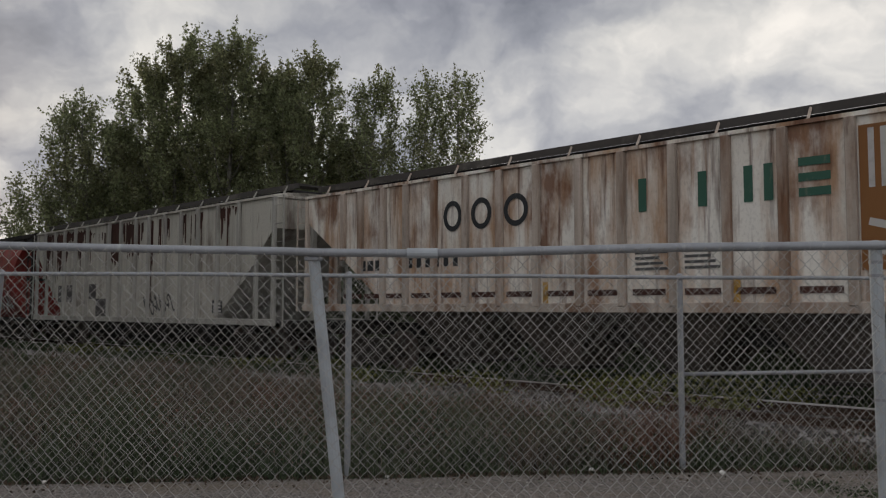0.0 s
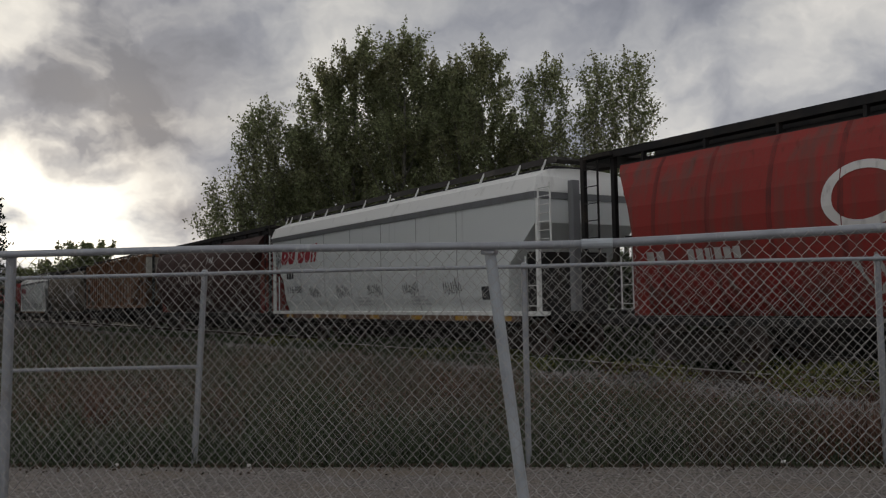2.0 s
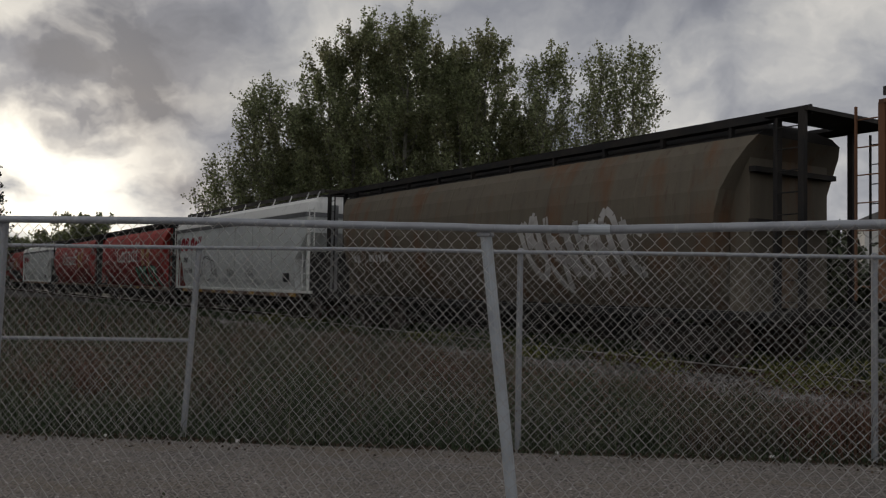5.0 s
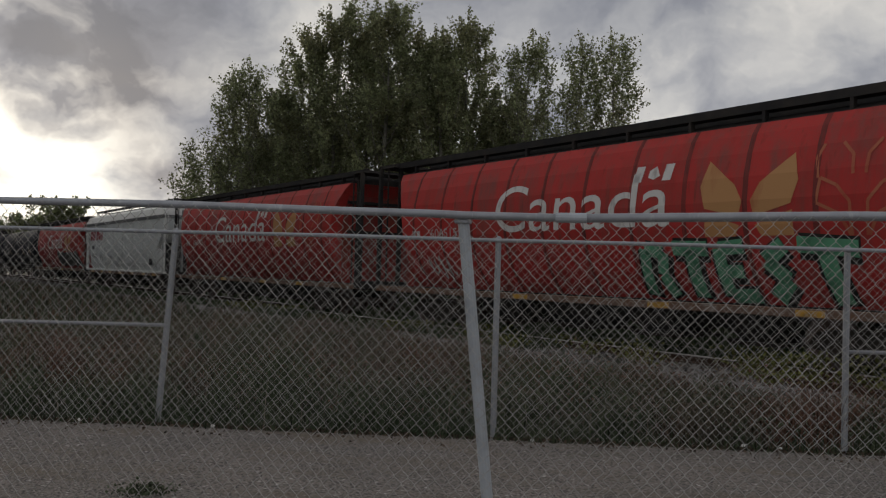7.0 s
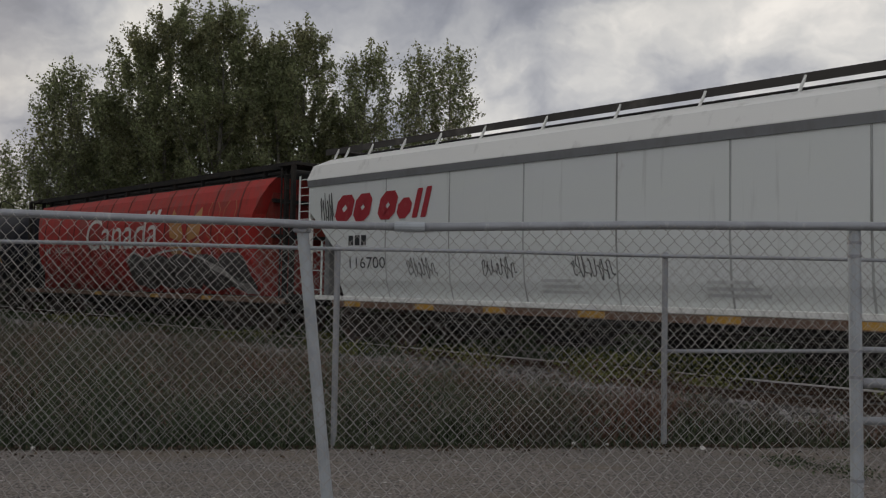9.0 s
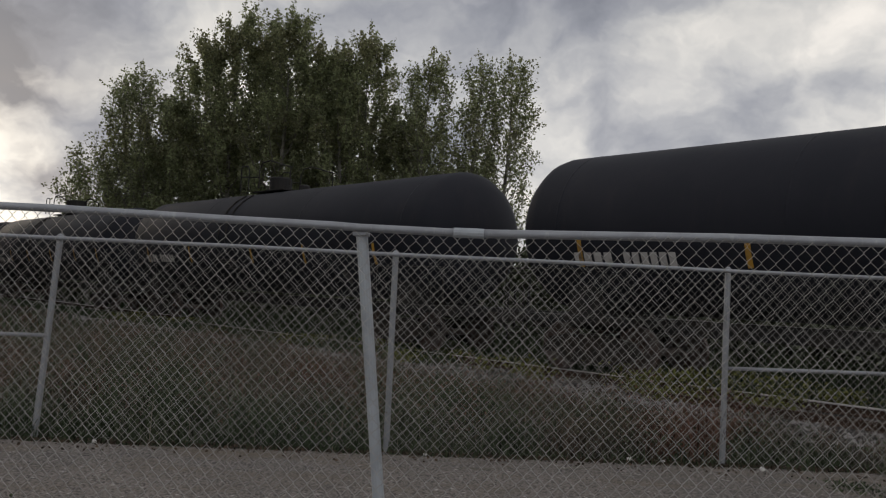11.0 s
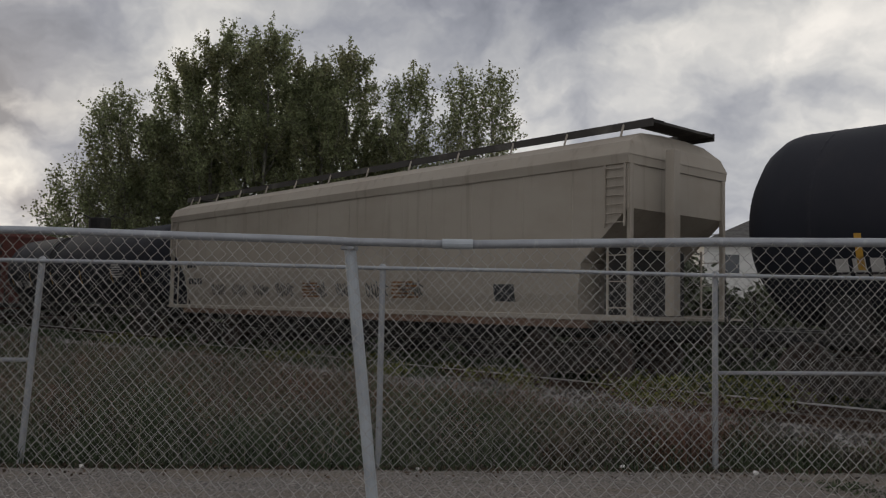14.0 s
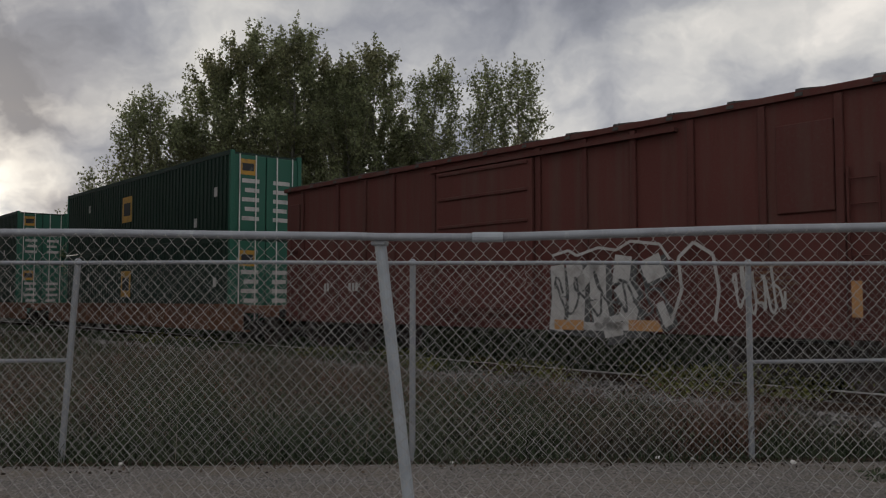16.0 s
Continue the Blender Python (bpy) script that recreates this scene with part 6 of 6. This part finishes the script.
def poplar(x, y, height, spread, seed, leaves, label, low=0.15, size=0.08):
    """Trunk, limbs that sweep outwards and then up, and leaves in tufts along the twigs, thinning to spires at the tips."""
    rng = np.random.default_rng(seed)
    root = thing("tree", label, "tree", "poplars behind the track")
    root.location = (x, y, -0.05)
    bm = B()
    trunk = [Vector((0.22 * math.sin(k * 5 + seed), 0.2 * math.sin(k * 4 + seed * 2), height * 0.93 * k)) for k in np.linspace(0, 1, 9)]
    tube(bm, trunk, [0.17 * height / 14 * (1 - 0.93 * k) for k in np.linspace(0, 1, 9)], 8)
    cents, sizes = [], []
    n_limbs, n_twigs, n_tufts = int(24 + height), 8, 4
    m = max(5, int(leaves / (n_limbs * n_twigs * n_tufts)))

    def tuft(p, sigma, count):
        cents.append(np.array(p)[None] + rng.normal(size=(count, 3)) * np.array((sigma, sigma, sigma * 1.35)))
        sizes.append(rng.uniform(size * 0.65, size * 1.3, count))

    def spire(p, length, sigma):
        lean = Vector((rng.uniform(-0.2, 0.2), rng.uniform(-0.2, 0.2), 1.0))
        tube(bm, [p, p + lean * length], [0.014, 0.005], 4, False)
        for j in range(6):
            tuft(p + lean * length * (j + 0.5) / 6, sigma * (1.15 - 0.14 * j), max(4, int(m * (1.0 - 0.12 * j))))

    for i in range(n_limbs):
        k = low + (0.93 - low) * ((i + rng.random()) / n_limbs)
        f = k * 8
        p = trunk[int(min(f, 7))].lerp(trunk[int(min(f, 7)) + 1], f - int(min(f, 7)))
        ang = i * 2.4 + rng.uniform(-0.5, 0.5)
        wide = 1 - ((k - 0.38) / 0.64) ** 2 if k > 0.38 else 0.72 + 0.28 * k / 0.38
        reach = max(0.35, spread * wide * rng.uniform(0.5, 1.08))
        rise = min(max(0.9, reach * rng.uniform(0.9, 1.9)), height * 0.97 - p.z)
        limb = [p + Vector((math.cos(ang) * reach * u ** 0.8, math.sin(ang) * reach * u ** 0.8, rise * u ** 1.35)) for u in (0, 0.25, 0.5, 0.75, 1.0)]
        r0 = 0.05 * height / 14 * (1.2 - k)
        tube(bm, limb, [r0, r0 * 0.75, r0 * 0.5, r0 * 0.35, r0 * 0.2], 5)
        for j in range(n_twigs):
            u = rng.uniform(0.22, 1.0) * 4
            q = limb[int(min(u, 3))].lerp(limb[int(min(u, 3)) + 1], u - int(min(u, 3)))
            tw = Vector((0.5 * math.cos(ang) + rng.uniform(-0.7, 0.7), 0.5 * math.sin(ang) + rng.uniform(-0.7, 0.7), rng.uniform(0.3, 1.5))).normalized() * rng.uniform(0.5, 1.25)
            tube(bm, [q, q + tw], [r0 * 0.3, 0.006], 4, False)
            for h in range(n_tufts):
                t = (h + rng.uniform(0.3, 1.0)) / n_tufts
                tuft(q + tw * t, 0.20 - 0.10 * t, m)
        spire(limb[4], rng.uniform(0.45, 1.0), 0.11)
    spire(trunk[8], height * 0.07, 0.12)
    part("trunk", bm, M["bark"], root, "pale slender trunk with rising limbs")
    leaf_mesh("crown", np.concatenate(cents), np.concatenate(sizes), rng, M["leaf"], root, "loose crown of small dark green leaves")
    return root


def spruce(x, y, height, seed):
    rng = np.random.default_rng(seed)
    root = thing("tree", "dark spruce tree beside the railway, mostly an added row out of view", "tree", "spruces beside the railway")
    root.location = (x, y, -0.05)
    bm = B()
    tube(bm, [(0, 0, 0), (0, 0, height)], [0.2, 0.02], 8)
    cents, sizes = [], []
    for i in range(70):
        k = 0.08 + 0.9 * i / 70
        ang, reach = i * 2.4, (1 - k) * height * 0.27 + 0.2
        p, e = Vector((0, 0, height * k)), Vector((math.cos(ang) * reach, math.sin(ang) * reach, height * k - reach * 0.25))
        tube(bm, [p, e], [0.03, 0.008], 4)
        m = 90
        t = rng.random((m, 1))
        cents.append(np.array(p)[None] * (1 - t) + np.array(e)[None] * t + rng.normal(size=(m, 3)) * 0.20)
        sizes.append(rng.uniform(0.10, 0.26, m))
    part("trunk", bm, M["bark"], root)
    leaf_mesh("crown", np.concatenate(cents), np.concatenate(sizes), rng, M["needle"], root, "dark drooping needles")


def build_trees():
    green = "tall poplar with dark green leaves behind the railway"
    opened = "slender poplar with an open pointed crown behind the railway"
    young = "young poplar with a thin pale crown"
    for x, y, h, spread, seed, n, low, lab in (
            (-18.7, 44.5, 15.4, 2.3, 1, 17000, 0.15, green), (-17.1, 44.0, 16.8, 2.3, 2, 19000, 0.15, green), (-15.7, 45.0, 16.0, 2.2, 3, 17000, 0.15, green), (-14.3, 43.5, 16.7, 2.3, 4, 19000, 0.15, green),
            (-12.6, 44.5, 15.3, 2.3, 5, 17000, 0.15, green), (-11.2, 43.0, 14.3, 2.2, 6, 16000, 0.15, green), (-9.8, 44.0, 15.6, 2.3, 7, 17000, 0.15, green),
            (-6.7, 43.5, 14.2, 2.0, 8, 9500, 0.25, opened), (-4.2, 43.0, 13.7, 1.5, 9, 4800, 0.28, opened), (-2.7, 44.0, 14.2, 1.6, 10, 4200, 0.28, opened), (-8.0, 45.0, 11.6, 2.0, 11, 10000, 0.2, green),
            (-23.5, 44.5, 12.9, 1.7, 12, 3600, 0.25, young), (-22.1, 44.0, 13.3, 1.7, 13, 3800, 0.25, young), (-20.4, 44.5, 12.0, 1.9, 14, 12000, 0.15, green),
            (-25.3, 45.0, 8.3, 2.4, 15, 6500, 0.15, "low spreading poplar at the end of the row"), (-22.8, 46.5, 9.0, 2.6, 16, 12000, 0.12, green),
            (-16.4, 48.0, 13.2, 3.4, 17, 15000, 0.1, green), (-12.9, 48.0, 12.6, 3.4, 18, 15000, 0.1, green), (-19.6, 48.5, 10.6, 3.0, 19, 12000, 0.1, green), (-9.0, 48.0, 10.4, 3.0, 20, 12000, 0.1, green), (-5.2, 47.5, 8.6, 2.6, 24, 9000, 0.1, green)):
        poplar(x, y, h, spread, seed, n, lab, low)
    for x, y, h, spread, seed in ((-62.0, 80.0, 8.0, 3.2, 21), (-66.5, 82.0, 6.2, 3.0, 22), (-74, 84, 5.5, 3.0, 23)):
        poplar(x, y, h, spread, seed, 4000, "small leafy tree far beyond the train", 0.2, 0.16)
    spruce(-74.0, 78.6, 16.5, 31)
    # added row, out of view, to shade the track running off beside the fence
    for i in range(28):
        s = -20 - 3.7 * i
        spruce(*on_track(s, -3.0 - 2.2 * (i % 2))[:2], 18.0 + 1.7 * ((i * 5) % 3), 40 + i)


def blades(name, xy, height, width, rng, mat, label, lean=0.35):
    n = len(xy)
    ang = rng.uniform(0, 2 * math.pi, n)
    sx, sy = np.cos(ang) * width / 2, np.sin(ang) * width / 2
    la = rng.uniform(0, 2 * math.pi, n)
    lx, ly = np.cos(la) * height * lean * rng.random(n), np.sin(la) * height * lean * rng.random(n)
    z0 = np.full(n, -0.06)
    P = lambda fx, k, f: np.stack([xy[:, 0] + f * sx + fx * lx, xy[:, 1] + f * sy + fx * ly, z0 + k * height], 1)
    v = np.stack([P(0, 0, -1), P(0, 0, 1), P(0.35, 0.55, -0.7), P(0.35, 0.55, 0.7), P(1.0, 1.0, 0)], 1).reshape(-1, 3)
    i = 5 * np.arange(n)[:, None]
    quads, tris = (i + np.array([[0, 1, 3, 2]])).tolist(), (i + np.array([[2, 3, 4]])).tolist()
    return tagged(from_arrays(name, v, quads + tris, mat), label, "grass", kind="stuff")


def build_weeds():
    rng = np.random.default_rng(11)

    def strip(n, x0, x1, q_max, near=0.02, power=1.0):
        x = rng.uniform(x0, x1, n * 3)
        y0 = 7.98 + FENCE_SLOPE * (x + 1.34) + near
        y1 = (q_max - ACROSS.x * x) / ACROSS.y
        ok = y1 > y0 + 0.1
        x, y0, y1 = x[ok], y0[ok], y1[ok]
        w = rng.random(len(x)) * 8 < np.minimum(8, (y1 - y0))
        x, y0, y1 = x[w][:n], y0[w][:n], y1[w][:n]
        return np.stack([x, y0 + (y1 - y0) * rng.random(len(x)) ** power], 1)

    def patchy(xy, k, seed):
        f = np.array([noise.noise((px * k, py * k, seed)) for px, py in xy])
        return f

    def low_near_track(xy):
        q = ACROSS.x * xy[:, 0] + ACROSS.y * xy[:, 1]
        return np.clip(1.15 - 0.20 * np.maximum(q - 7.0, 0), 0.35, 1.0)

    p = strip(16000, -9, 9, 9.7, power=1.3)
    blades("green_grass", p, 0.08 + 0.16 * rng.random(len(p)), 0.006 + 0.008 * rng.random(len(p)), rng, M["grass_green"], "dense dark green grass behind the fence")
    # tufts that fan out from one root: green below, faded plumes above
    c = strip(1250, -10, 9, 9.9, 0.06, 1.15)
    tone, tall = patchy(c, 0.45, 7.0), patchy(c, 0.9, 2.0)
    lowered = low_near_track(c)
    for name, mat, chosen, lab in (("green_tufts", "grass_green", tone < 0.05, "bushy dark green grass tufts behind the fence"), ("dry_grass", "grass_dry", tone >= 0.05, "bushy brown and reddish dry grass behind the fence")):
        k, m = np.nonzero(chosen)[0], 44
        root_xy = np.repeat(c[k], m, 0)
        hh = np.repeat((0.28 + 0.40 * rng.random(len(k)) ** 1.5) * (1 + 0.75 * tall[k]) * lowered[k], m) * rng.uniform(0.45, 1.0, len(root_xy))
        blades(name, root_xy + rng.normal(size=root_xy.shape) * 0.05, hh, 0.005 + 0.007 * rng.random(len(root_xy)), rng, M[mat], lab, 0.85)
    cents, sizes = [], []
    for (cx, cy), tn, tl, lw in zip(c, tone, tall, lowered):
        if tn < -0.12 and rng.random() < 0.75:
            continue
        m = 46
        t = rng.random((m, 1))
        top = (0.32 + 0.36 * rng.random() ** 1.5) * (1 + 0.75 * tl) * lw
        cents.append(np.array((cx, cy, -0.05)) + np.concatenate([rng.normal(size=(m, 2)) * (0.05 + 0.09 * t), top * (0.55 + 0.5 * t)], 1))
        sizes.append(rng.uniform(0.006, 0.016, m))
    tagged(leaf_mesh("seed_plumes", np.concatenate(cents), np.concatenate(sizes), rng, M["plume"], None), "faded mauve-brown seed plumes on the dry grass", "grass", kind="stuff")
    # dead leaves and dirt that drift along the asphalt edge
    x = rng.uniform(-10, 8, 5200)
    y = fence_y(x) - 0.08 + np.where(rng.random(5200) < 0.7, rng.normal(size=5200) * 0.07, -0.5 * rng.random(5200) ** 2.5)
    z = np.full(5200, 0.006)
    tagged(leaf_mesh("dead_leaves", np.stack([x, y, z], 1), rng.uniform(0.006, 0.024, 5200), rng, M["duff"], None), "dead leaves and dirt along the asphalt edge", "leaves", kind="stuff")
    x = rng.uniform(-10, 8, 2600)
    p = np.stack([x, fence_y(x) - 0.10 + rng.normal(size=2600) * 0.035 + 0.04 * np.sin(x * 5.1) * np.sin(x * 2.3)], 1)
    blades("edge_grass", p, 0.08 + 0.13 * rng.random(2600), 0.006 + 0.007 * rng.random(2600), rng, M["grass_green"], "ragged grass growing over the asphalt edge", 1.1)
    p = strip(1500, -12, 9, 9.6)
    blades("straw_stalks", p, 0.30 + 0.4 * rng.random(len(p)) ** 2, 0.004 + 0.004 * rng.random(len(p)), rng, M["straw"], "pale dry stalks standing in the grass", 0.3)
    p = strip(26000, -45, -8, 10.2)
    blades("far_grass", p, 0.08 + 0.26 * rng.random(len(p)), 0.02 + 0.03 * rng.random(len(p)), rng, M["grass_green"], "patchy grass along the railway")
    p = strip(16000, -45, -8, 10.6)
    blades("far_dry_grass", p, 0.10 + 0.28 * rng.random(len(p)), 0.015 + 0.02 * rng.random(len(p)), rng, M["grass_dry"], "dry grass along the railway")
    # leafy weed clumps of several colours behind the fence
    for name, mat, count, lo, hi, seed, lab in (("weed_clumps", "grass_green", 420, 0.15, 0.5, 1.0, "leafy green weeds behind the fence"), ("brown_weed_clumps", "grass_dry", 380, 0.2, 0.6, 5.0, "brown and reddish dying weeds behind the fence"), ("dark_weed_clumps", "brush", 420, 0.12, 0.42, 9.0, "dark leafy weeds behind the fence")):
        c = strip(count, -13, 9, 9.3, 0.1, 1.1)
        f = patchy(c, 0.35, seed)
        cents, sizes = [], []
        for (cx, cy), ff in zip(c, f):
            m = 95
            t = rng.random((m, 1)) ** 0.8
            h = lo + (hi - lo) * rng.random() * (1 + 0.8 * ff)
            cents.append(np.array((cx, cy, -0.04)) + np.concatenate([rng.normal(size=(m, 2)) * 0.085 * (0.6 + t), t * h], 1))
            sizes.append(rng.uniform(0.007, 0.022, m))
        tagged(leaf_mesh(name, np.concatenate(cents), np.concatenate(sizes), rng, M[mat], None), lab, "weeds", kind="stuff")
    # tufts on the ballast and under the train
    s, q = rng.uniform(-40, 8, 420), rng.uniform(9.8, 12.6, 420)
    c = np.stack([ALONG.x * s + ACROSS.x * q, ALONG.y * s + ACROSS.y * q], 1)
    p = np.repeat(c, 14, 0) + rng.normal(size=(420 * 14, 2)) * 0.10
    blades("track_weeds", p, 0.04 + 0.10 * rng.random(len(p)), 0.008 + 0.012 * rng.random(len(p)), rng, M["grass_green"], "low weeds in the ballast")
    s, q = rng.uniform(-45, 6, 700), 15.2 + 2.5 * rng.random(700)
    c = np.stack([ALONG.x * s + ACROSS.x * q, ALONG.y * s + ACROSS.y * q], 1)
    p = np.repeat(c, 16, 0) + rng.normal(size=(700 * 16, 2)) * 0.18
    blades("bank_weeds", p, 0.3 + 0.5 * rng.random(len(p)), 0.015 + 0.02 * rng.random(len(p)), rng, M["grass_green"], "tall weeds beyond the track")
    s, q = rng.uniform(-30, 8, 1400), rng.uniform(13.3, 14.25, 1400)
    c = np.stack([ALONG.x * s + ACROSS.x * q, ALONG.y * s + ACROSS.y * q], 1)
    p = np.repeat(c, 16, 0) + rng.normal(size=(1400 * 16, 2)) * 0.10
    blades("sleeper_weeds", p, 0.16 + 0.28 * rng.random(len(p)), 0.010 + 0.014 * rng.random(len(p)), rng, M["grass_green"], "dark weeds between the rails")
    s, q = rng.uniform(-60, -13.5, 1500), rng.uniform(11.6, 12.75, 1500)
    c = np.stack([ALONG.x * s + ACROSS.x * q, ALONG.y * s + ACROSS.y * q], 1)
    p = np.repeat(c, 14, 0) + rng.normal(size=(1500 * 14, 2)) * 0.13
    blades("rail_weeds", p, 0.12 + 0.24 * rng.random(len(p)), 0.012 + 0.014 * rng.random(len(p)), rng, M["grass_green"], "weeds that hide the rail")
    # shrubs added to close the view and block backlight under the cars
    cents, sizes = [], []
    for i in range(230):
        s, q = -80 + 0.45 * i + rng.uniform(-0.4, 0.4), rng.uniform(18.0, 20.5)
        h, w, m = rng.uniform(2.3, 3.1) * (1.0 if s < -12 else 0.7), rng.uniform(0.5, 0.85), 950
        base = np.array((ALONG.x * s + ACROSS.x * q, ALONG.y * s + ACROSS.y * q, 0.0))
        t = rng.random((m, 1)) ** 0.9
        cents.append(base + np.concatenate([rng.normal(size=(m, 2)) * w * (1.1 - 0.6 * t), t * h + rng.normal(size=(m, 1)) * 0.1], 1))
        sizes.append(rng.uniform(0.06, 0.14, m))
    tagged(leaf_mesh("shrubs", np.concatenate(cents), np.concatenate(sizes), rng, M["brush"], None), "dense dark shrubs beyond the track", "shrubs", kind="stuff")
    # leafy yellow-green clumps close to the rails
    cents, sizes = [], []
    spots = [(rng.uniform(-34, 5), rng.uniform(11.6, 13.4), rng.uniform(0.15, 0.35)) for _ in range(34)]
    spots += [(-9.6 + 0.42 * i + rng.uniform(-0.25, 0.25), rng.uniform(12.3, 13.3), rng.uniform(0.28, 0.52)) for i in range(10)]
    for s, q, h in spots:
        m = 260
        base = np.array((ALONG.x * s + ACROSS.x * q, ALONG.y * s + ACROSS.y * q, 0.0))
        t = rng.random((m, 1))
        cents.append(base + np.concatenate([rng.normal(size=(m, 2)) * 0.20 * (0.5 + t), t * h], 1))
        sizes.append(rng.uniform(0.015, 0.045, m))
    tagged(leaf_mesh("goldenrod", np.concatenate(cents), np.concatenate(sizes), rng, M["weed"], None), "yellow-green weed clumps beside the rails", "weeds", kind="stuff")
    # a few bushy weeds at the fence foot and on the asphalt
    cents, sizes = [], []
    for x, y, h, w in ((-3.1, 5.05, 0.05, 0.16), (3.1, 7.35, 0.07, 0.22), (2.75, 7.75, 0.05, 0.2)):
        m = 500
        t = rng.random((m, 1))
        cents.append(np.array((x, y, 0.0)) + np.concatenate([rng.normal(size=(m, 2)) * w * 0.6, t * h], 1))
        sizes.append(rng.uniform(0.006, 0.016, m))
    tagged(leaf_mesh("pavement_weeds", np.concatenate(cents), np.concatenate(sizes), rng, M["grass_green"], None), "flat weeds growing out of the asphalt", "weeds", kind="stuff")


def build_small():
    rng = random.Random(4)
    bm = B()
    pro = [(-0.07, 0.0), (-0.07, 0.014), (-0.012, 0.03), (-0.012, 0.1), (-0.034, 0.11), (-0.034, 0.135), (0.034, 0.135), (0.034, 0.11), (0.012, 0.1), (0.012, 0.03), (0.07, 0.014), (0.07, 0.0)]
    a = [bm.verts.new(on_track(-8.2, 11.72 + y, -0.03 + z)) for y, z in pro]
    b = [bm.verts.new(on_track(4.0, 11.66 + y, -0.03 + z)) for y, z in pro]
    for k in range(len(pro)):
        j = (k + 1) % len(pro)
        bm.faces.new((a[k], a[j], b[j], b[k]))
    bm.faces.new(list(reversed(a)))
    bm.faces.new(b)
    tagged(part("spare_rail", bm, M["rail_rust"]), "rusty discarded rail lying in the ballast weeds", "rail")
    for x, y, s in ((0.93, 8.37, 0.028), (2.13, 8.35, 0.026), (1.25, 8.42, 0.018), (-0.95, 7.92, 0.016), (-3.9, 7.40, 0.02), (-5.2, 7.2, 0.018)):
        bm = B()
        bmesh.ops.create_icosphere(bm, subdivisions=2, radius=s)
        for v in bm.verts:
            v.co *= rng.uniform(0.7, 1.25)
            v.co.z = v.co.z * 0.8 + s * 0.6
        o = part("litter", bm, M["litter"])
        o.location = (x, y, -0.004)
        tagged(o, "crumpled scrap of white litter at the fence foot", "litter", "litter along the fence")
    for x, y, a, l in ((-0.35, 7.45, 20, 0.5), (2.3, 7.4, -30, 0.7), (2.6, 7.2, 40, 0.6), (0.4, 7.75, 5, 0.5), (-0.1, 6.6, 70, 0.25)):
        bm = B()
        pts = [(l * (k / 6 - 0.5), 0.03 * math.sin(k * 1.9 + x), 0.006 + 0.01 * (k % 2)) for k in range(7)]
        tube(bm, pts, [0.005 * (1 - k / 9) for k in range(7)], 5)
        for k in (2, 3, 5):
            tube(bm, [pts[k], (pts[k][0] + 0.1, pts[k][1] + rng.choice((-1, 1)) * 0.09, 0.02)], 0.0025, 4)
        o = part("twig", bm, M["bark"])
        o.matrix_basis = pose(x, y, 0.0, 0, 0, a)
        tagged(o, "dry twig lying on the asphalt", "twig", "twigs on the asphalt")
    # pale house beyond the track, glimpsed between cars
    h = thing("house", "white house with a grey hipped roof beyond the track", "house")
    h.location = (16.0, 62, -0.05)
    part("wall", box(B(), -5.5, 5.5, -4, 4, 0, 5.9), M["house_white"], h)
    bm = B()
    a = [bm.verts.new(p) for p in ((-6, -4.5, 5.9), (6, -4.5, 5.9), (6, 4.5, 5.9), (-6, 4.5, 5.9))]
    r = [bm.verts.new(p) for p in ((-1.6, 0, 7.9), (1.6, 0, 7.9))]
    for f in ((a[0], a[1], r[1], r[0]), (a[1], a[2], r[1]), (a[2], a[3], r[0], r[1]), (a[3], a[0], r[0]), (a[3], a[2], a[1], a[0])):
        bm.faces.new(f)
    part("roof", bm, M["shingle"], h, "grey shingled hipped roof")
    for x in (-3.8, -1.2, 1.6, 4.0):
        wd = part("window", box(B(), x - 0.6, x + 0.6, -4.05, -4.0, 3.9, 5.3), M["house_white"], h)
        part("pane", box(B(), x - 0.5, x + 0.5, -4.06, -4.052, 4.0, 5.2), M["glass"], wd)


def travelled(t):
    """Metres the train has gone by t seconds: about 20 m/s, slowly quickening."""
    k = t / 10
    return 0.9 * (221.146 * k - 12.947 * k ** 2 + 18.476 * k ** 3 - 5.730 * k ** 4)


def motions():
    times = [0.5 * i for i in range(33)]
    for root, centre, z in CARS:
        walk(root, [(t, pose(*on_track(centre + travelled(t), TRACK_Q, RAIL_TOP + z), 0, 0, -41.6)) for t in times])


build_ground()
build_near_fence()
build_far_fence()
build_train()
build_trees()
build_weeds()
build_small()
build_track()
motions()
